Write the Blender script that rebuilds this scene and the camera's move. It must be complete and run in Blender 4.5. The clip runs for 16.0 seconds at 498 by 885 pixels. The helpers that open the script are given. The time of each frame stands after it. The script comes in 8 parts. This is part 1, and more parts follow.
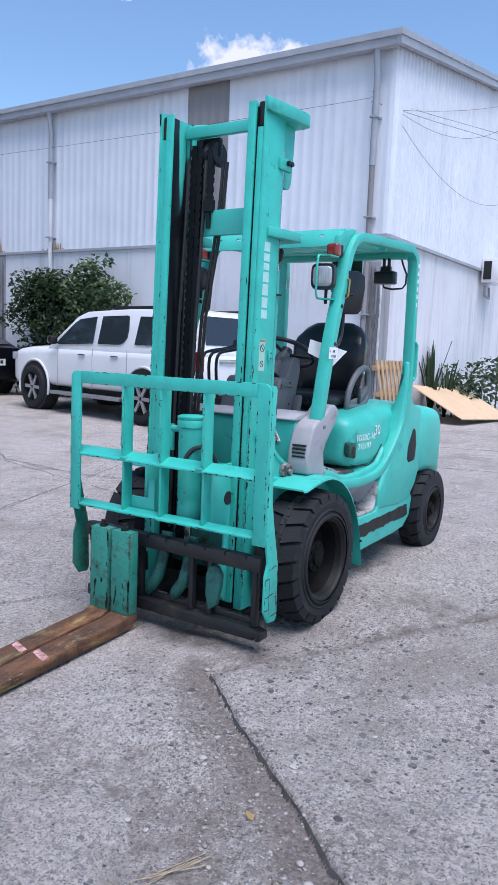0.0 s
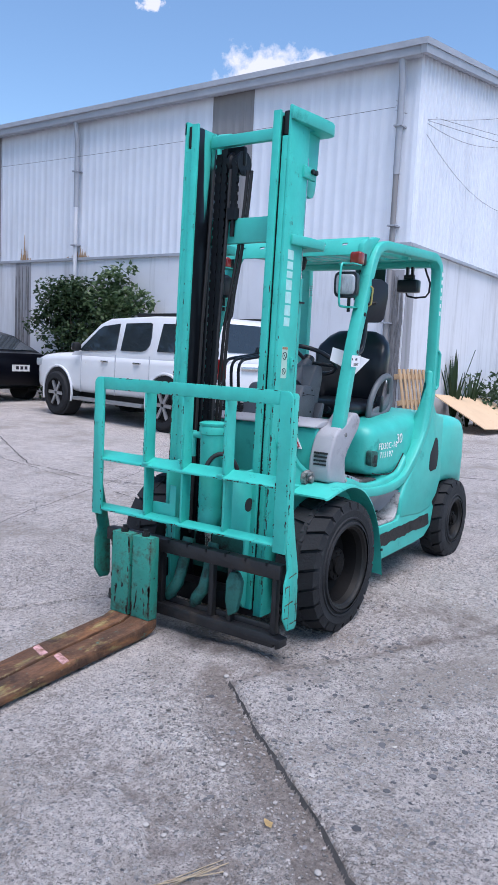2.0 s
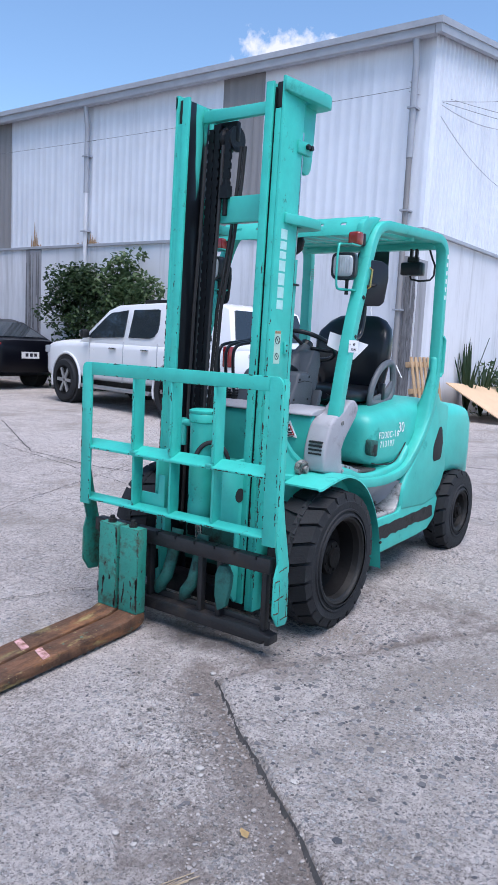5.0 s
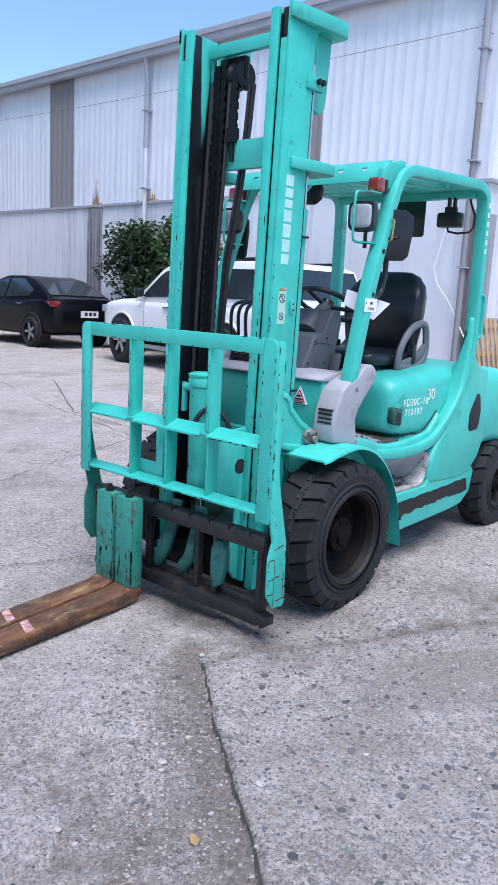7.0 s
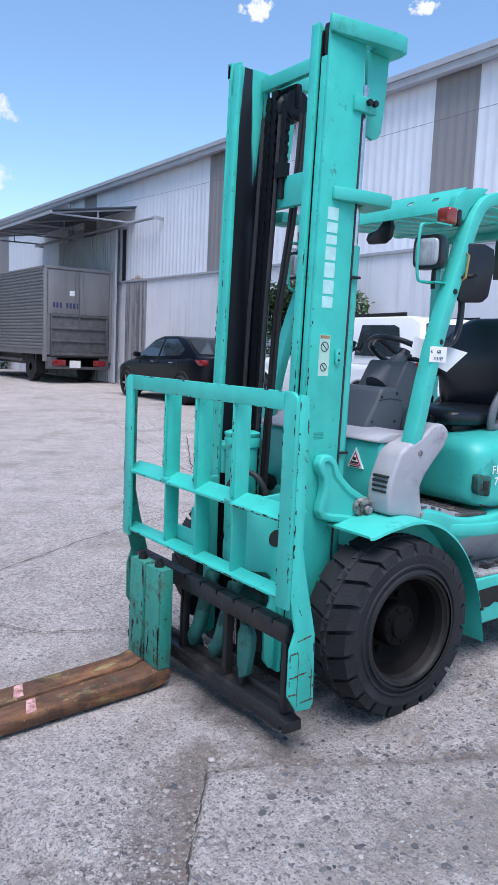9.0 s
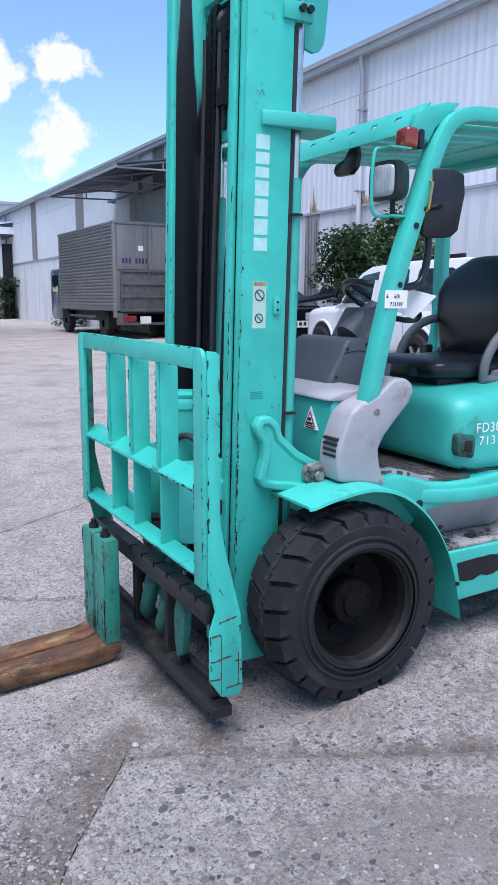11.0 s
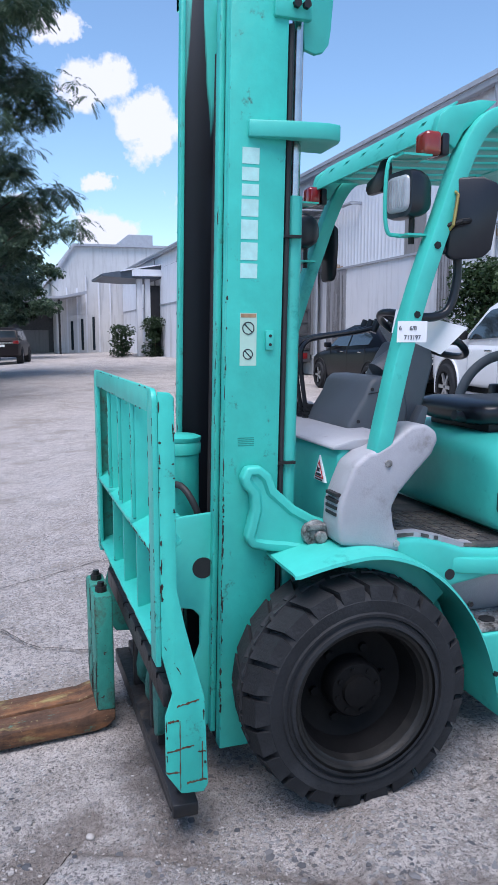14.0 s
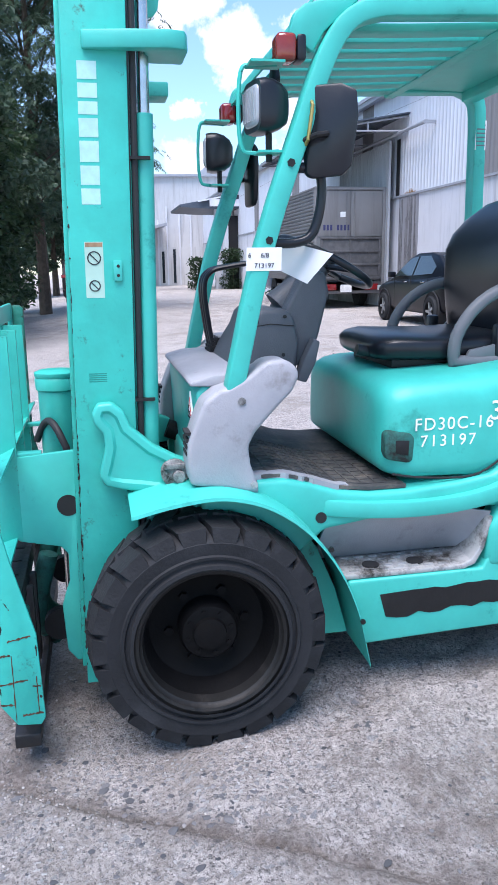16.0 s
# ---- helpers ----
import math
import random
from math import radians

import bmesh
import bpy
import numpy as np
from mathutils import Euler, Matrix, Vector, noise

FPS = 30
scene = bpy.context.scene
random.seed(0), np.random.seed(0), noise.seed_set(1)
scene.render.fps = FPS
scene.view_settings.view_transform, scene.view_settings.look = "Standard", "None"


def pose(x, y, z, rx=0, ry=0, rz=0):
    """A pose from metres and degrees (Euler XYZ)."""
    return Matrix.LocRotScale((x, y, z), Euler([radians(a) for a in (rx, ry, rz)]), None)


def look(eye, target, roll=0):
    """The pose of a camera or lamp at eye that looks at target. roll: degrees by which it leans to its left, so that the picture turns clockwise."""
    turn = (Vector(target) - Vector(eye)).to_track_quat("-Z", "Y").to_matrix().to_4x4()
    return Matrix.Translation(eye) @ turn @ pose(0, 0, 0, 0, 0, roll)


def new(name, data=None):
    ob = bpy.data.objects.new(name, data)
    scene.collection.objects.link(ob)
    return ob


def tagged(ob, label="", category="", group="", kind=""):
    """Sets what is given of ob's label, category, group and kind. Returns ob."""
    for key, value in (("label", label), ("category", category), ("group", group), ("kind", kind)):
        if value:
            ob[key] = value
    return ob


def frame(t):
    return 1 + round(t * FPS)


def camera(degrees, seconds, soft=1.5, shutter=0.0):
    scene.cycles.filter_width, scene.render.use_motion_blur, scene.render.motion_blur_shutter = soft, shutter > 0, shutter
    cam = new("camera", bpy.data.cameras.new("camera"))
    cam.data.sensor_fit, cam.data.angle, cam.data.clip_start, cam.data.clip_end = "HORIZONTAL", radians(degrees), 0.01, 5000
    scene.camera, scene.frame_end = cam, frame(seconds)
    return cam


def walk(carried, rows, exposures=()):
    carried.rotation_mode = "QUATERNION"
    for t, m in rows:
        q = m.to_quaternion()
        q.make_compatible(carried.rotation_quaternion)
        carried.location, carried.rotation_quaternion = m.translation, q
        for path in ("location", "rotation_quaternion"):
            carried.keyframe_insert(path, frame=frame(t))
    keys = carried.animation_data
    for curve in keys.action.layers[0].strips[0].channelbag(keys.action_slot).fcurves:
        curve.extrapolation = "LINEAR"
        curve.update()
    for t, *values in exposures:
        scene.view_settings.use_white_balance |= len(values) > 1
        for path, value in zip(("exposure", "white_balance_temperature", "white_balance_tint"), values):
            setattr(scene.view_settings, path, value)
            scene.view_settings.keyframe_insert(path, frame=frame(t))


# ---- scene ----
cam = camera(36.4, 16.0, soft=1.3)
PATH = [
    (0, (2.282, -3.341, 1.358), (1.202, -1.676, 1.112), 2.4),
    (0.5, (2.281, -3.345, 1.359), (1.193, -1.685, 1.111), 2.7),
    (1, (2.278, -3.344, 1.358), (1.174, -1.693, 1.116), 2.8),
    (1.5, (2.273, -3.341, 1.354), (1.154, -1.7, 1.119), 2.8),
    (2, (2.284, -3.349, 1.355), (1.156, -1.713, 1.127), 2.8),
    (2.5, (2.288, -3.341, 1.349), (1.158, -1.706, 1.121), 2.6),
    (3, (2.293, -3.337, 1.352), (1.168, -1.699, 1.119), 2.3),
    (3.5, (2.299, -3.32, 1.353), (1.176, -1.683, 1.114), 2.0),
    (5.8, (2.293, -3.053, 1.337), (1.109, -1.467, 1.05), 3.3),
    (6, (2.297, -3.023, 1.336), (1.103, -1.448, 1.029), 3.0),
    (6.5, (2.322, -2.91, 1.328), (1.091, -1.372, 0.983), 3.0),
    (7, (2.383, -2.772, 1.352), (1.091, -1.29, 0.98), 3.0),
    (7.5, (2.384, -2.66, 1.341), (1.003, -1.258, 0.985), 3.3),
    (8, (2.323, -2.485, 1.333), (0.842, -1.178, 1.026), 3.1),
    (8.5, (2.339, -2.313, 1.315), (0.785, -1.082, 1.055), 2.6),
    (9, (2.445, -2.11, 1.334), (0.836, -0.946, 1.095), 2.4),
    (9.5, (2.511, -1.992, 1.347), (0.868, -0.881, 1.096), 2.2),
    (10, (2.518, -1.825, 1.351), (0.852, -0.757, 1.064), 1.8),
    (10.2, (2.522, -1.76, 1.362), (0.849, -0.708, 1.054), 1.5),
    (12.3, (2.474, -1.087, 1.317), (0.661, -0.336, 0.934), -0.9),
    (12.5, (2.437, -1.02, 1.329), (0.605, -0.303, 0.97), -0.8),
    (13, (2.422, -0.966, 1.424), (0.556, -0.299, 1.148), -0.7),
    (13.5, (2.469, -0.941, 1.471), (0.587, -0.284, 1.312), -0.4),
    (13.9, (2.435, -0.957, 1.352), (0.552, -0.323, 1.121), 0.6),
    (14, (2.422, -0.942, 1.337), (0.539, -0.327, 1.061), 0.0),
    (14.5, (2.407, -0.883, 1.286), (0.536, -0.302, 0.885), -0.4),
    (15, (2.427, -0.658, 1.305), (0.564, -0.106, 0.83), -1.2),
    (15.5, (2.48, -0.471, 1.331), (0.608, 0.066, 0.875), -1.2),
    (16, (2.506, -0.272, 1.328), (0.595, 0.109, 0.881), -0.8),
]
EXPOSURES = [(0, 0.78, 6000, 18), (6, 0.9, 6000, 18), (7, 1.0, 6000, 18), (8, 0.96, 6000, 18), (10, 0.88, 6000, 18), (12.5, 1.0, 6000, 18), (13, 0.97, 6000, 18), (13.5, 0.8, 6000, 18), (14, 0.84, 6000, 18), (14.5, 1.1, 6000, 18), (15, 1.14, 6000, 18), (16, 1.26, 6000, 18)]
walk(cam, [(t, look(eye, target, roll)) for t, eye, target, roll in PATH], exposures=EXPOSURES)

# ---- world, sun and exposure ----
SUN_EL, SUN_AZ = radians(68), radians(124)
world = bpy.data.worlds.new("sky_world")
scene.world = world
world.use_nodes = True
wn, wl = world.node_tree.nodes, world.node_tree.links
wn.clear()
w_out = wn.new("ShaderNodeOutputWorld")
w_bg = wn.new("ShaderNodeBackground")
w_sky = wn.new("ShaderNodeTexSky")
w_sky.sky_type = "NISHITA"
w_sky.sun_disc = False
w_sky.sun_elevation, w_sky.sun_rotation = SUN_EL, SUN_AZ
w_sky.air_density, w_sky.dust_density, w_sky.ozone_density = 1.0, 0.3, 1.25
w_bg.inputs["Strength"].default_value = 0.107
w_co = wn.new("ShaderNodeTexCoord")


def cloud_mask(direction, size, squash, seed, soft=0.32):
    """A cumulus at a direction: a flattened ball of sky, broken up by noise."""
    d = Vector(direction).normalized()
    sub = wn.new("ShaderNodeVectorMath")
    sub.operation = "SUBTRACT"
    sub.inputs[1].default_value = d
    wl.new(w_co.outputs["Generated"], sub.inputs[0])
    mul = wn.new("ShaderNodeVectorMath")
    mul.operation = "MULTIPLY"
    mul.inputs[1].default_value = (1 / size, 1 / size, 1 / (size * squash))
    wl.new(sub.outputs[0], mul.inputs[0])
    ln = wn.new("ShaderNodeVectorMath")
    ln.operation = "LENGTH"
    wl.new(mul.outputs[0], ln.inputs[0])
    nz = wn.new("ShaderNodeTexNoise")
    nz.inputs["Scale"].default_value = 1.1 / size
    nz.inputs["Detail"].default_value = 7
    nz.inputs["Roughness"].default_value = 0.62
    off = wn.new("ShaderNodeVectorMath")
    off.operation = "ADD"
    off.inputs[1].default_value = (seed, seed * 2, 0)
    wl.new(w_co.outputs["Generated"], off.inputs[0])
    wl.new(off.outputs[0], nz.inputs["Vector"])
    ad = wn.new("ShaderNodeMath")
    ad.operation = "MULTIPLY_ADD"
    ad.inputs[1].default_value = 3.0
    wl.new(nz.outputs["Fac"], ad.inputs[0])
    wl.new(ln.outputs["Value"], ad.inputs[2])
    rg = wn.new("ShaderNodeMapRange")
    rg.inputs["From Min"].default_value = 2.3
    rg.inputs["From Max"].default_value = 2.3 - soft
    wl.new(ad.outputs[0], rg.inputs["Value"])
    return rg.outputs[0]


CLOUDS = [((-0.538, 0.778, 0.322), 0.072, 0.55, 3.1), ((-0.500, 0.800, 0.325), 0.072, 0.5, 6.6), ((-0.947, 0.125, 0.296), 0.066, 0.55, 1.3), ((-0.952, 0.176, 0.247), 0.066, 0.6, 5.2),
          ((-0.975, 0.123, 0.187), 0.030, 0.5, 7.7), ((-0.983, 0.125, 0.134), 0.070, 0.42, 2.4), ((-0.982, 0.15, 0.095), 0.055, 0.5, 9.4), ((-0.975, 0.02, 0.14), 0.06, 0.5, 3.9),
          ((-0.926, 0.262, 0.268), 0.050, 0.55, 4.5), ((-0.949, 0.258, 0.180), 0.060, 0.8, 6.1), ((-0.752, 0.531, 0.39), 0.020, 0.6, 2.2), ((-0.628, 0.676, 0.392), 0.020, 0.5, 0.7),
          ((-0.935, 0.07, 0.348), 0.036, 0.6, 8.8), ((-0.80, 0.415, 0.43), 0.028, 0.4, 7.1), ((0.5, -0.7, 0.4), 0.15, 0.5, 8.3), ((0.8, 0.3, 0.35), 0.15, 0.5, 1.9)]
w_mask = None
for c_dir, c_size, c_squash, c_seed in CLOUDS:
    m_out = cloud_mask(c_dir, c_size, c_squash, c_seed)
    if w_mask is None:
        w_mask = m_out
    else:
        mx = wn.new("ShaderNodeMath")
        mx.operation = "MAXIMUM"
        wl.new(w_mask, mx.inputs[0])
        wl.new(m_out, mx.inputs[1])
        w_mask = mx.outputs[0]
w_mix = wn.new("ShaderNodeMix")
w_mix.data_type = "RGBA"
wl.new(w_mask, w_mix.inputs["Factor"])
w_hue = wn.new("ShaderNodeVectorMath")
w_hue.operation = "MULTIPLY"
w_hue.inputs[1].default_value = (0.93, 1.04, 1.02)
wl.new(w_sky.outputs[0], w_hue.inputs[0])
wl.new(w_hue.outputs[0], w_mix.inputs["A"])
w_mix.inputs["B"].default_value = (4.9, 5.05, 5.4, 1)
wl.new(w_mix.outputs["Result"], w_bg.inputs["Color"])
wl.new(w_bg.outputs[0], w_out.inputs["Surface"])

sun = new("sun", bpy.data.lights.new("sun", "SUN"))
sun.data.energy, sun.data.angle, sun.data.color = 2.6, radians(45), (1.0, 0.935, 0.86)
sun.matrix_world = look((0, 0, 0), (-math.sin(SUN_AZ) * math.cos(SUN_EL), -math.cos(SUN_AZ) * math.cos(SUN_EL), -math.sin(SUN_EL)))

# ---- mesh helpers ----


def bm_box(bm, a, b):
    """A box from corner a to corner b."""
    v = [bm.verts.new((x, y, z)) for x in (a[0], b[0]) for y in (a[1], b[1]) for z in (a[2], b[2])]
    for f in ((0, 1, 3, 2), (4, 6, 7, 5), (0, 4, 5, 1), (2, 3, 7, 6), (0, 2, 6, 4), (1, 5, 7, 3)):
        bm.faces.new([v[i] for i in f])
    return v


def bm_prism(bm, pts, axis, a, b):
    """A polygon drawn across an axis, drawn out from a to b along it."""
    def at(p, w):
        return {"x": (w, p[0], p[1]), "y": (p[0], w, p[1]), "z": (p[0], p[1], w)}[axis]
    lo = [bm.verts.new(at(p, a)) for p in pts]
    hi = [bm.verts.new(at(p, b)) for p in pts]
    n = len(pts)
    bm.faces.new(lo)
    bm.faces.new(hi[::-1])
    for i in range(n):
        bm.faces.new((lo[i], hi[i], hi[(i + 1) % n], lo[(i + 1) % n]))
    return lo + hi


def bm_sweep(bm, pts, section, up=(0, 0, 1), closed=False, caps=True):
    """A section (side, up) carried along a line of points."""
    pts = [Vector(p) for p in pts]
    n, rings = len(pts), []
    for i, p in enumerate(pts):
        a = pts[i - 1] if (i or closed) else pts[0]
        b = pts[(i + 1) % n] if (i < n - 1 or closed) else pts[-1]
        t = (b - a).normalized()
        u0 = Vector(up)
        if abs(t.dot(u0)) > 0.95:
            u0 = Vector((0, 1, 0)) if abs(t.y) < 0.9 else Vector((1, 0, 0))
        s = t.cross(u0).normalized()
        u = s.cross(t).normalized()
        rings.append([bm.verts.new(p + s * q[0] + u * q[1]) for q in section])
    m = len(section)
    for i in range(n if closed else n - 1):
        r, q = rings[i], rings[(i + 1) % n]
        for j in range(m):
            bm.faces.new((r[j], r[(j + 1) % m], q[(j + 1) % m], q[j]))
    if caps and not closed:
        bm.faces.new(rings[0][::-1])
        bm.faces.new(rings[-1])


def circle(r, n=8):
    return [(r * math.cos(2 * math.pi * i / n), r * math.sin(2 * math.pi * i / n)) for i in range(n)]


def rect(w, h):
    return [(-w / 2, -h / 2), (w / 2, -h / 2), (w / 2, h / 2), (-w / 2, h / 2)]


def smooth_line(pts, n=4):
    """A curve through points, with n steps between each two."""
    v = [Vector(p) for p in pts]
    out = []
    for i in range(len(v) - 1):
        a, b, c, d = v[max(0, i - 1)], v[i], v[i + 1], v[min(len(v) - 1, i + 2)]
        for k in range(n):
            t = k / n
            out.append(0.5 * ((2 * b) + (c - a) * t + (2 * a - 5 * b + 4 * c - d) * t * t + (3 * b - a - 3 * c + d) * t ** 3))
    return out + [v[-1]]


def bm_tube(bm, pts, r, n=8, closed=False):
    """A round tube along points, its frame carried on without twisting."""
    pts = [Vector(p) for p in pts]
    m, rings, s = len(pts), [], None
    for i, p in enumerate(pts):
        a = pts[i - 1] if (i or closed) else pts[0]
        b = pts[(i + 1) % m] if (i < m - 1 or closed) else pts[-1]
        t = (b - a).normalized()
        s = t.orthogonal().normalized() if s is None else (s - t * s.dot(t)).normalized()
        u = t.cross(s)
        rings.append([bm.verts.new(p + (s * math.cos(2 * math.pi * k / n) + u * math.sin(2 * math.pi * k / n)) * r) for k in range(n)])
    for i in range(m if closed else m - 1):
        q, w = rings[i], rings[(i + 1) % m]
        for k in range(n):
            bm.faces.new((q[k], q[(k + 1) % n], w[(k + 1) % n], w[k]))
    if not closed:
        bm.faces.new(rings[0][::-1])
        bm.faces.new(rings[-1])


def bm_cyl(bm, a, b, r, n=20, r2=None):
    a, b = Vector(a), Vector(b)
    t = (b - a).normalized()
    s = t.orthogonal().normalized()
    u = t.cross(s)
    r2 = r if r2 is None else r2
    rings = []
    for p, rr in ((a, r), (b, r2)):
        rings.append([bm.verts.new(p + (s * math.cos(2 * math.pi * i / n) + u * math.sin(2 * math.pi * i / n)) * rr) for i in range(n)])
    for i in range(n):
        bm.faces.new((rings[0][i], rings[0][(i + 1) % n], rings[1][(i + 1) % n], rings[1][i]))
    bm.faces.new(rings[0][::-1])
    bm.faces.new(rings[1])


def bm_lathe(bm, prof, centre, axis="x", n=40, flip=1):
    """A profile of (radius, way along the axis) turned round the axis."""
    c = Vector(centre)
    rings = []
    for r, h in prof:
        ring = []
        for i in range(n):
            a = 2 * math.pi * i / n
            ca, sa = r * math.cos(a), r * math.sin(a)
            ring.append(bm.verts.new(c + Vector({"x": (h * flip, ca, sa), "y": (ca, h * flip, sa), "z": (ca, sa, h * flip)}[axis])))
        rings.append(ring)
    for k in range(len(rings) - 1):
        for i in range(n):
            bm.faces.new((rings[k][i], rings[k][(i + 1) % n], rings[k + 1][(i + 1) % n], rings[k + 1][i]))
    for k in (0, -1):
        if prof[k][0] < 1e-6:
            bmesh.ops.pointmerge(bm, verts=rings[k], merge_co=c + Vector({"x": (prof[k][1] * flip, 0, 0), "y": (0, prof[k][1] * flip, 0), "z": (0, 0, prof[k][1] * flip)}[axis]))


def bm_bevel(bm, off, seg=2, angle=30):
    """Round the edges sharper than an angle."""
    bmesh.ops.recalc_face_normals(bm, faces=bm.faces)
    es = [e for e in bm.edges if len(e.link_faces) == 2 and e.calc_face_angle(0) > radians(angle)]
    if es:
        bmesh.ops.bevel(bm, geom=es, offset=off, segments=seg, profile=0.5, affect="EDGES", clamp_overlap=True)


def bm_loft(bm, rings, caps=True):
    """Rings of points, of one length each, joined one to the next."""
    rr = [[bm.verts.new(p) for p in ring] for ring in rings]
    m = len(rr[0])
    for a, b in zip(rr, rr[1:]):
        for j in range(m):
            bm.faces.new((a[j], a[(j + 1) % m], b[(j + 1) % m], b[j]))
    if caps:
        bm.faces.new(rr[0][::-1])
        bm.faces.new(rr[-1])


def finish(bm, name, mat, crease=38):
    bmesh.ops.recalc_face_normals(bm, faces=bm.faces)
    for f in bm.faces:
        f.smooth = True
    for e in bm.edges:
        e.smooth = not (len(e.link_faces) == 2 and e.calc_face_angle(0) > radians(crease))
    me = bpy.data.meshes.new(name)
    bm.to_mesh(me)
    bm.free()
    if mat is not None:
        me.materials.append(mat)
    return me


def part(name, bm, mat, parent, label="", bevel=0.0, seg=2):
    if bevel:
        bm_bevel(bm, bevel, seg)
    ob = new(name, finish(bm, name, mat))
    ob.parent = parent
    if parent is not None:
        ob.matrix_parent_inverse = parent.matrix_world.inverted()
    return tagged(ob, label) if label else ob


def thing(name, label, category, at=(0, 0, 0), group="", kind="", turn=0.0):
    ob = new(name)
    ob.empty_display_size = 0.2
    ob.matrix_world = pose(*at, 0, 0, turn)
    bpy.context.view_layer.update()
    return tagged(ob, label, category, group, kind)


def solid(name, bm, mat, label, category="", kind="structure", bevel=0.0):
    if bevel:
        bm_bevel(bm, bevel)
    return tagged(new(name, finish(bm, name, mat)), label, category, "", kind)


# ---- materials ----


def material(name, base, rough=0.6, metal=0.0, vary=0.25, scale=8.0, bump=0.0, bump_scale=60.0, dirt=None, dirt_amount=0.0, dirt_scale=3.0, coat=0.0, spec=0.5, streak=None):
    """A painted or natural surface: two scales of tone, patches of dirt, fine relief."""
    m = bpy.data.materials.new(name)
    m.use_nodes = True
    n, l = m.node_tree.nodes, m.node_tree.links
    b = n["Principled BSDF"]
    b.inputs["Roughness"].default_value = rough
    b.inputs["Metallic"].default_value = metal
    b.inputs["Coat Weight"].default_value = coat
    b.inputs["Specular IOR Level"].default_value = spec
    co = n.new("ShaderNodeTexCoord")
    src = co.outputs["Object"]
    n1 = n.new("ShaderNodeTexNoise")
    n1.inputs["Scale"].default_value = scale
    n1.inputs["Detail"].default_value = 8
    n1.inputs["Roughness"].default_value = 0.65
    if streak:
        mp = n.new("ShaderNodeMapping")
        mp.inputs["Scale"].default_value = streak
        l.new(src, mp.inputs["Vector"])
        l.new(mp.outputs[0], n1.inputs["Vector"])
    else:
        l.new(src, n1.inputs["Vector"])
    rp = n.new("ShaderNodeMapRange")
    rp.inputs["From Min"].default_value, rp.inputs["From Max"].default_value = 0.3, 0.7
    rp.inputs["To Min"].default_value, rp.inputs["To Max"].default_value = 1 - vary, 1 + vary * 0.6
    l.new(n1.outputs["Fac"], rp.inputs["Value"])
    hs = n.new("ShaderNodeHueSaturation")
    hs.inputs["Color"].default_value = (*base, 1)
    l.new(rp.outputs[0], hs.inputs["Value"])
    col = hs.outputs["Color"]
    if dirt is not None:
        n2 = n.new("ShaderNodeTexNoise")
        n2.inputs["Scale"].default_value = dirt_scale
        n2.inputs["Detail"].default_value = 10
        n2.inputs["Roughness"].default_value = 0.72
        l.new(src, n2.inputs["Vector"])
        r2 = n.new("ShaderNodeMapRange")
        r2.inputs["From Min"].default_value, r2.inputs["From Max"].default_value = 0.62 - dirt_amount * 0.3, 0.75 - dirt_amount * 0.2
        l.new(n2.outputs["Fac"], r2.inputs["Value"])
        mx = n.new("ShaderNodeMix")
        mx.data_type = "RGBA"
        l.new(r2.outputs[0], mx.inputs["Factor"])
        l.new(col, mx.inputs["A"])
        mx.inputs["B"].default_value = (*dirt, 1)
        col = mx.outputs["Result"]
        rr = n.new("ShaderNodeMapRange")
        rr.inputs["To Min"].default_value, rr.inputs["To Max"].default_value = rough, min(1, rough + 0.35)
        l.new(r2.outputs[0], rr.inputs["Value"])
        l.new(rr.outputs[0], b.inputs["Roughness"])
    l.new(col, b.inputs["Base Color"])
    if bump:
        n3 = n.new("ShaderNodeTexNoise")
        n3.inputs["Scale"].default_value = bump_scale
        n3.inputs["Detail"].default_value = 6
        l.new(src, n3.inputs["Vector"])
        bp = n.new("ShaderNodeBump")
        bp.inputs["Strength"].default_value = bump
        bp.inputs["Distance"].default_value = 0.01
        l.new(n3.outputs["Fac"], bp.inputs["Height"])
        l.new(bp.outputs[0], b.inputs["Normal"])
    return m


TEAL = (0.05, 0.465, 0.395)
m_teal = material("teal_paint", TEAL, 0.44, vary=0.14, scale=5, bump=0.05, bump_scale=30, dirt=(0.012, 0.20, 0.165), dirt_amount=0.12, dirt_scale=4.0)
m_teal_worn = material("worn_teal_paint", (0.04, 0.47, 0.39), 0.42, vary=0.16, scale=6, bump=0.1, bump_scale=50, dirt=(0.035, 0.028, 0.02), dirt_amount=0.06, dirt_scale=17.0)
# dark teal: chipped paint on the fork shanks, painted-in shade on the left plate
m_teal_rust_shade = material("chipped_shaded_teal_paint", (0.025, 0.26, 0.20), 0.55, vary=0.3, scale=9, bump=0.25, bump_scale=60, dirt=(0.05, 0.025, 0.014), dirt_amount=0.42, dirt_scale=9.0)
m_rust = material("rusty_steel", (0.14, 0.068, 0.036), 0.75, metal=0.2, vary=0.5, scale=7, bump=0.4, bump_scale=70, dirt=(0.055, 0.032, 0.022), dirt_amount=0.5, dirt_scale=6.0, streak=(4, 0.7, 4))
rust_n, rust_l = m_rust.node_tree.nodes, m_rust.node_tree.links
rust_b = rust_n["Principled BSDF"]
rust_src = rust_b.inputs["Base Color"].links[0].from_socket
rust_co = rust_n.new("ShaderNodeTexCoord")
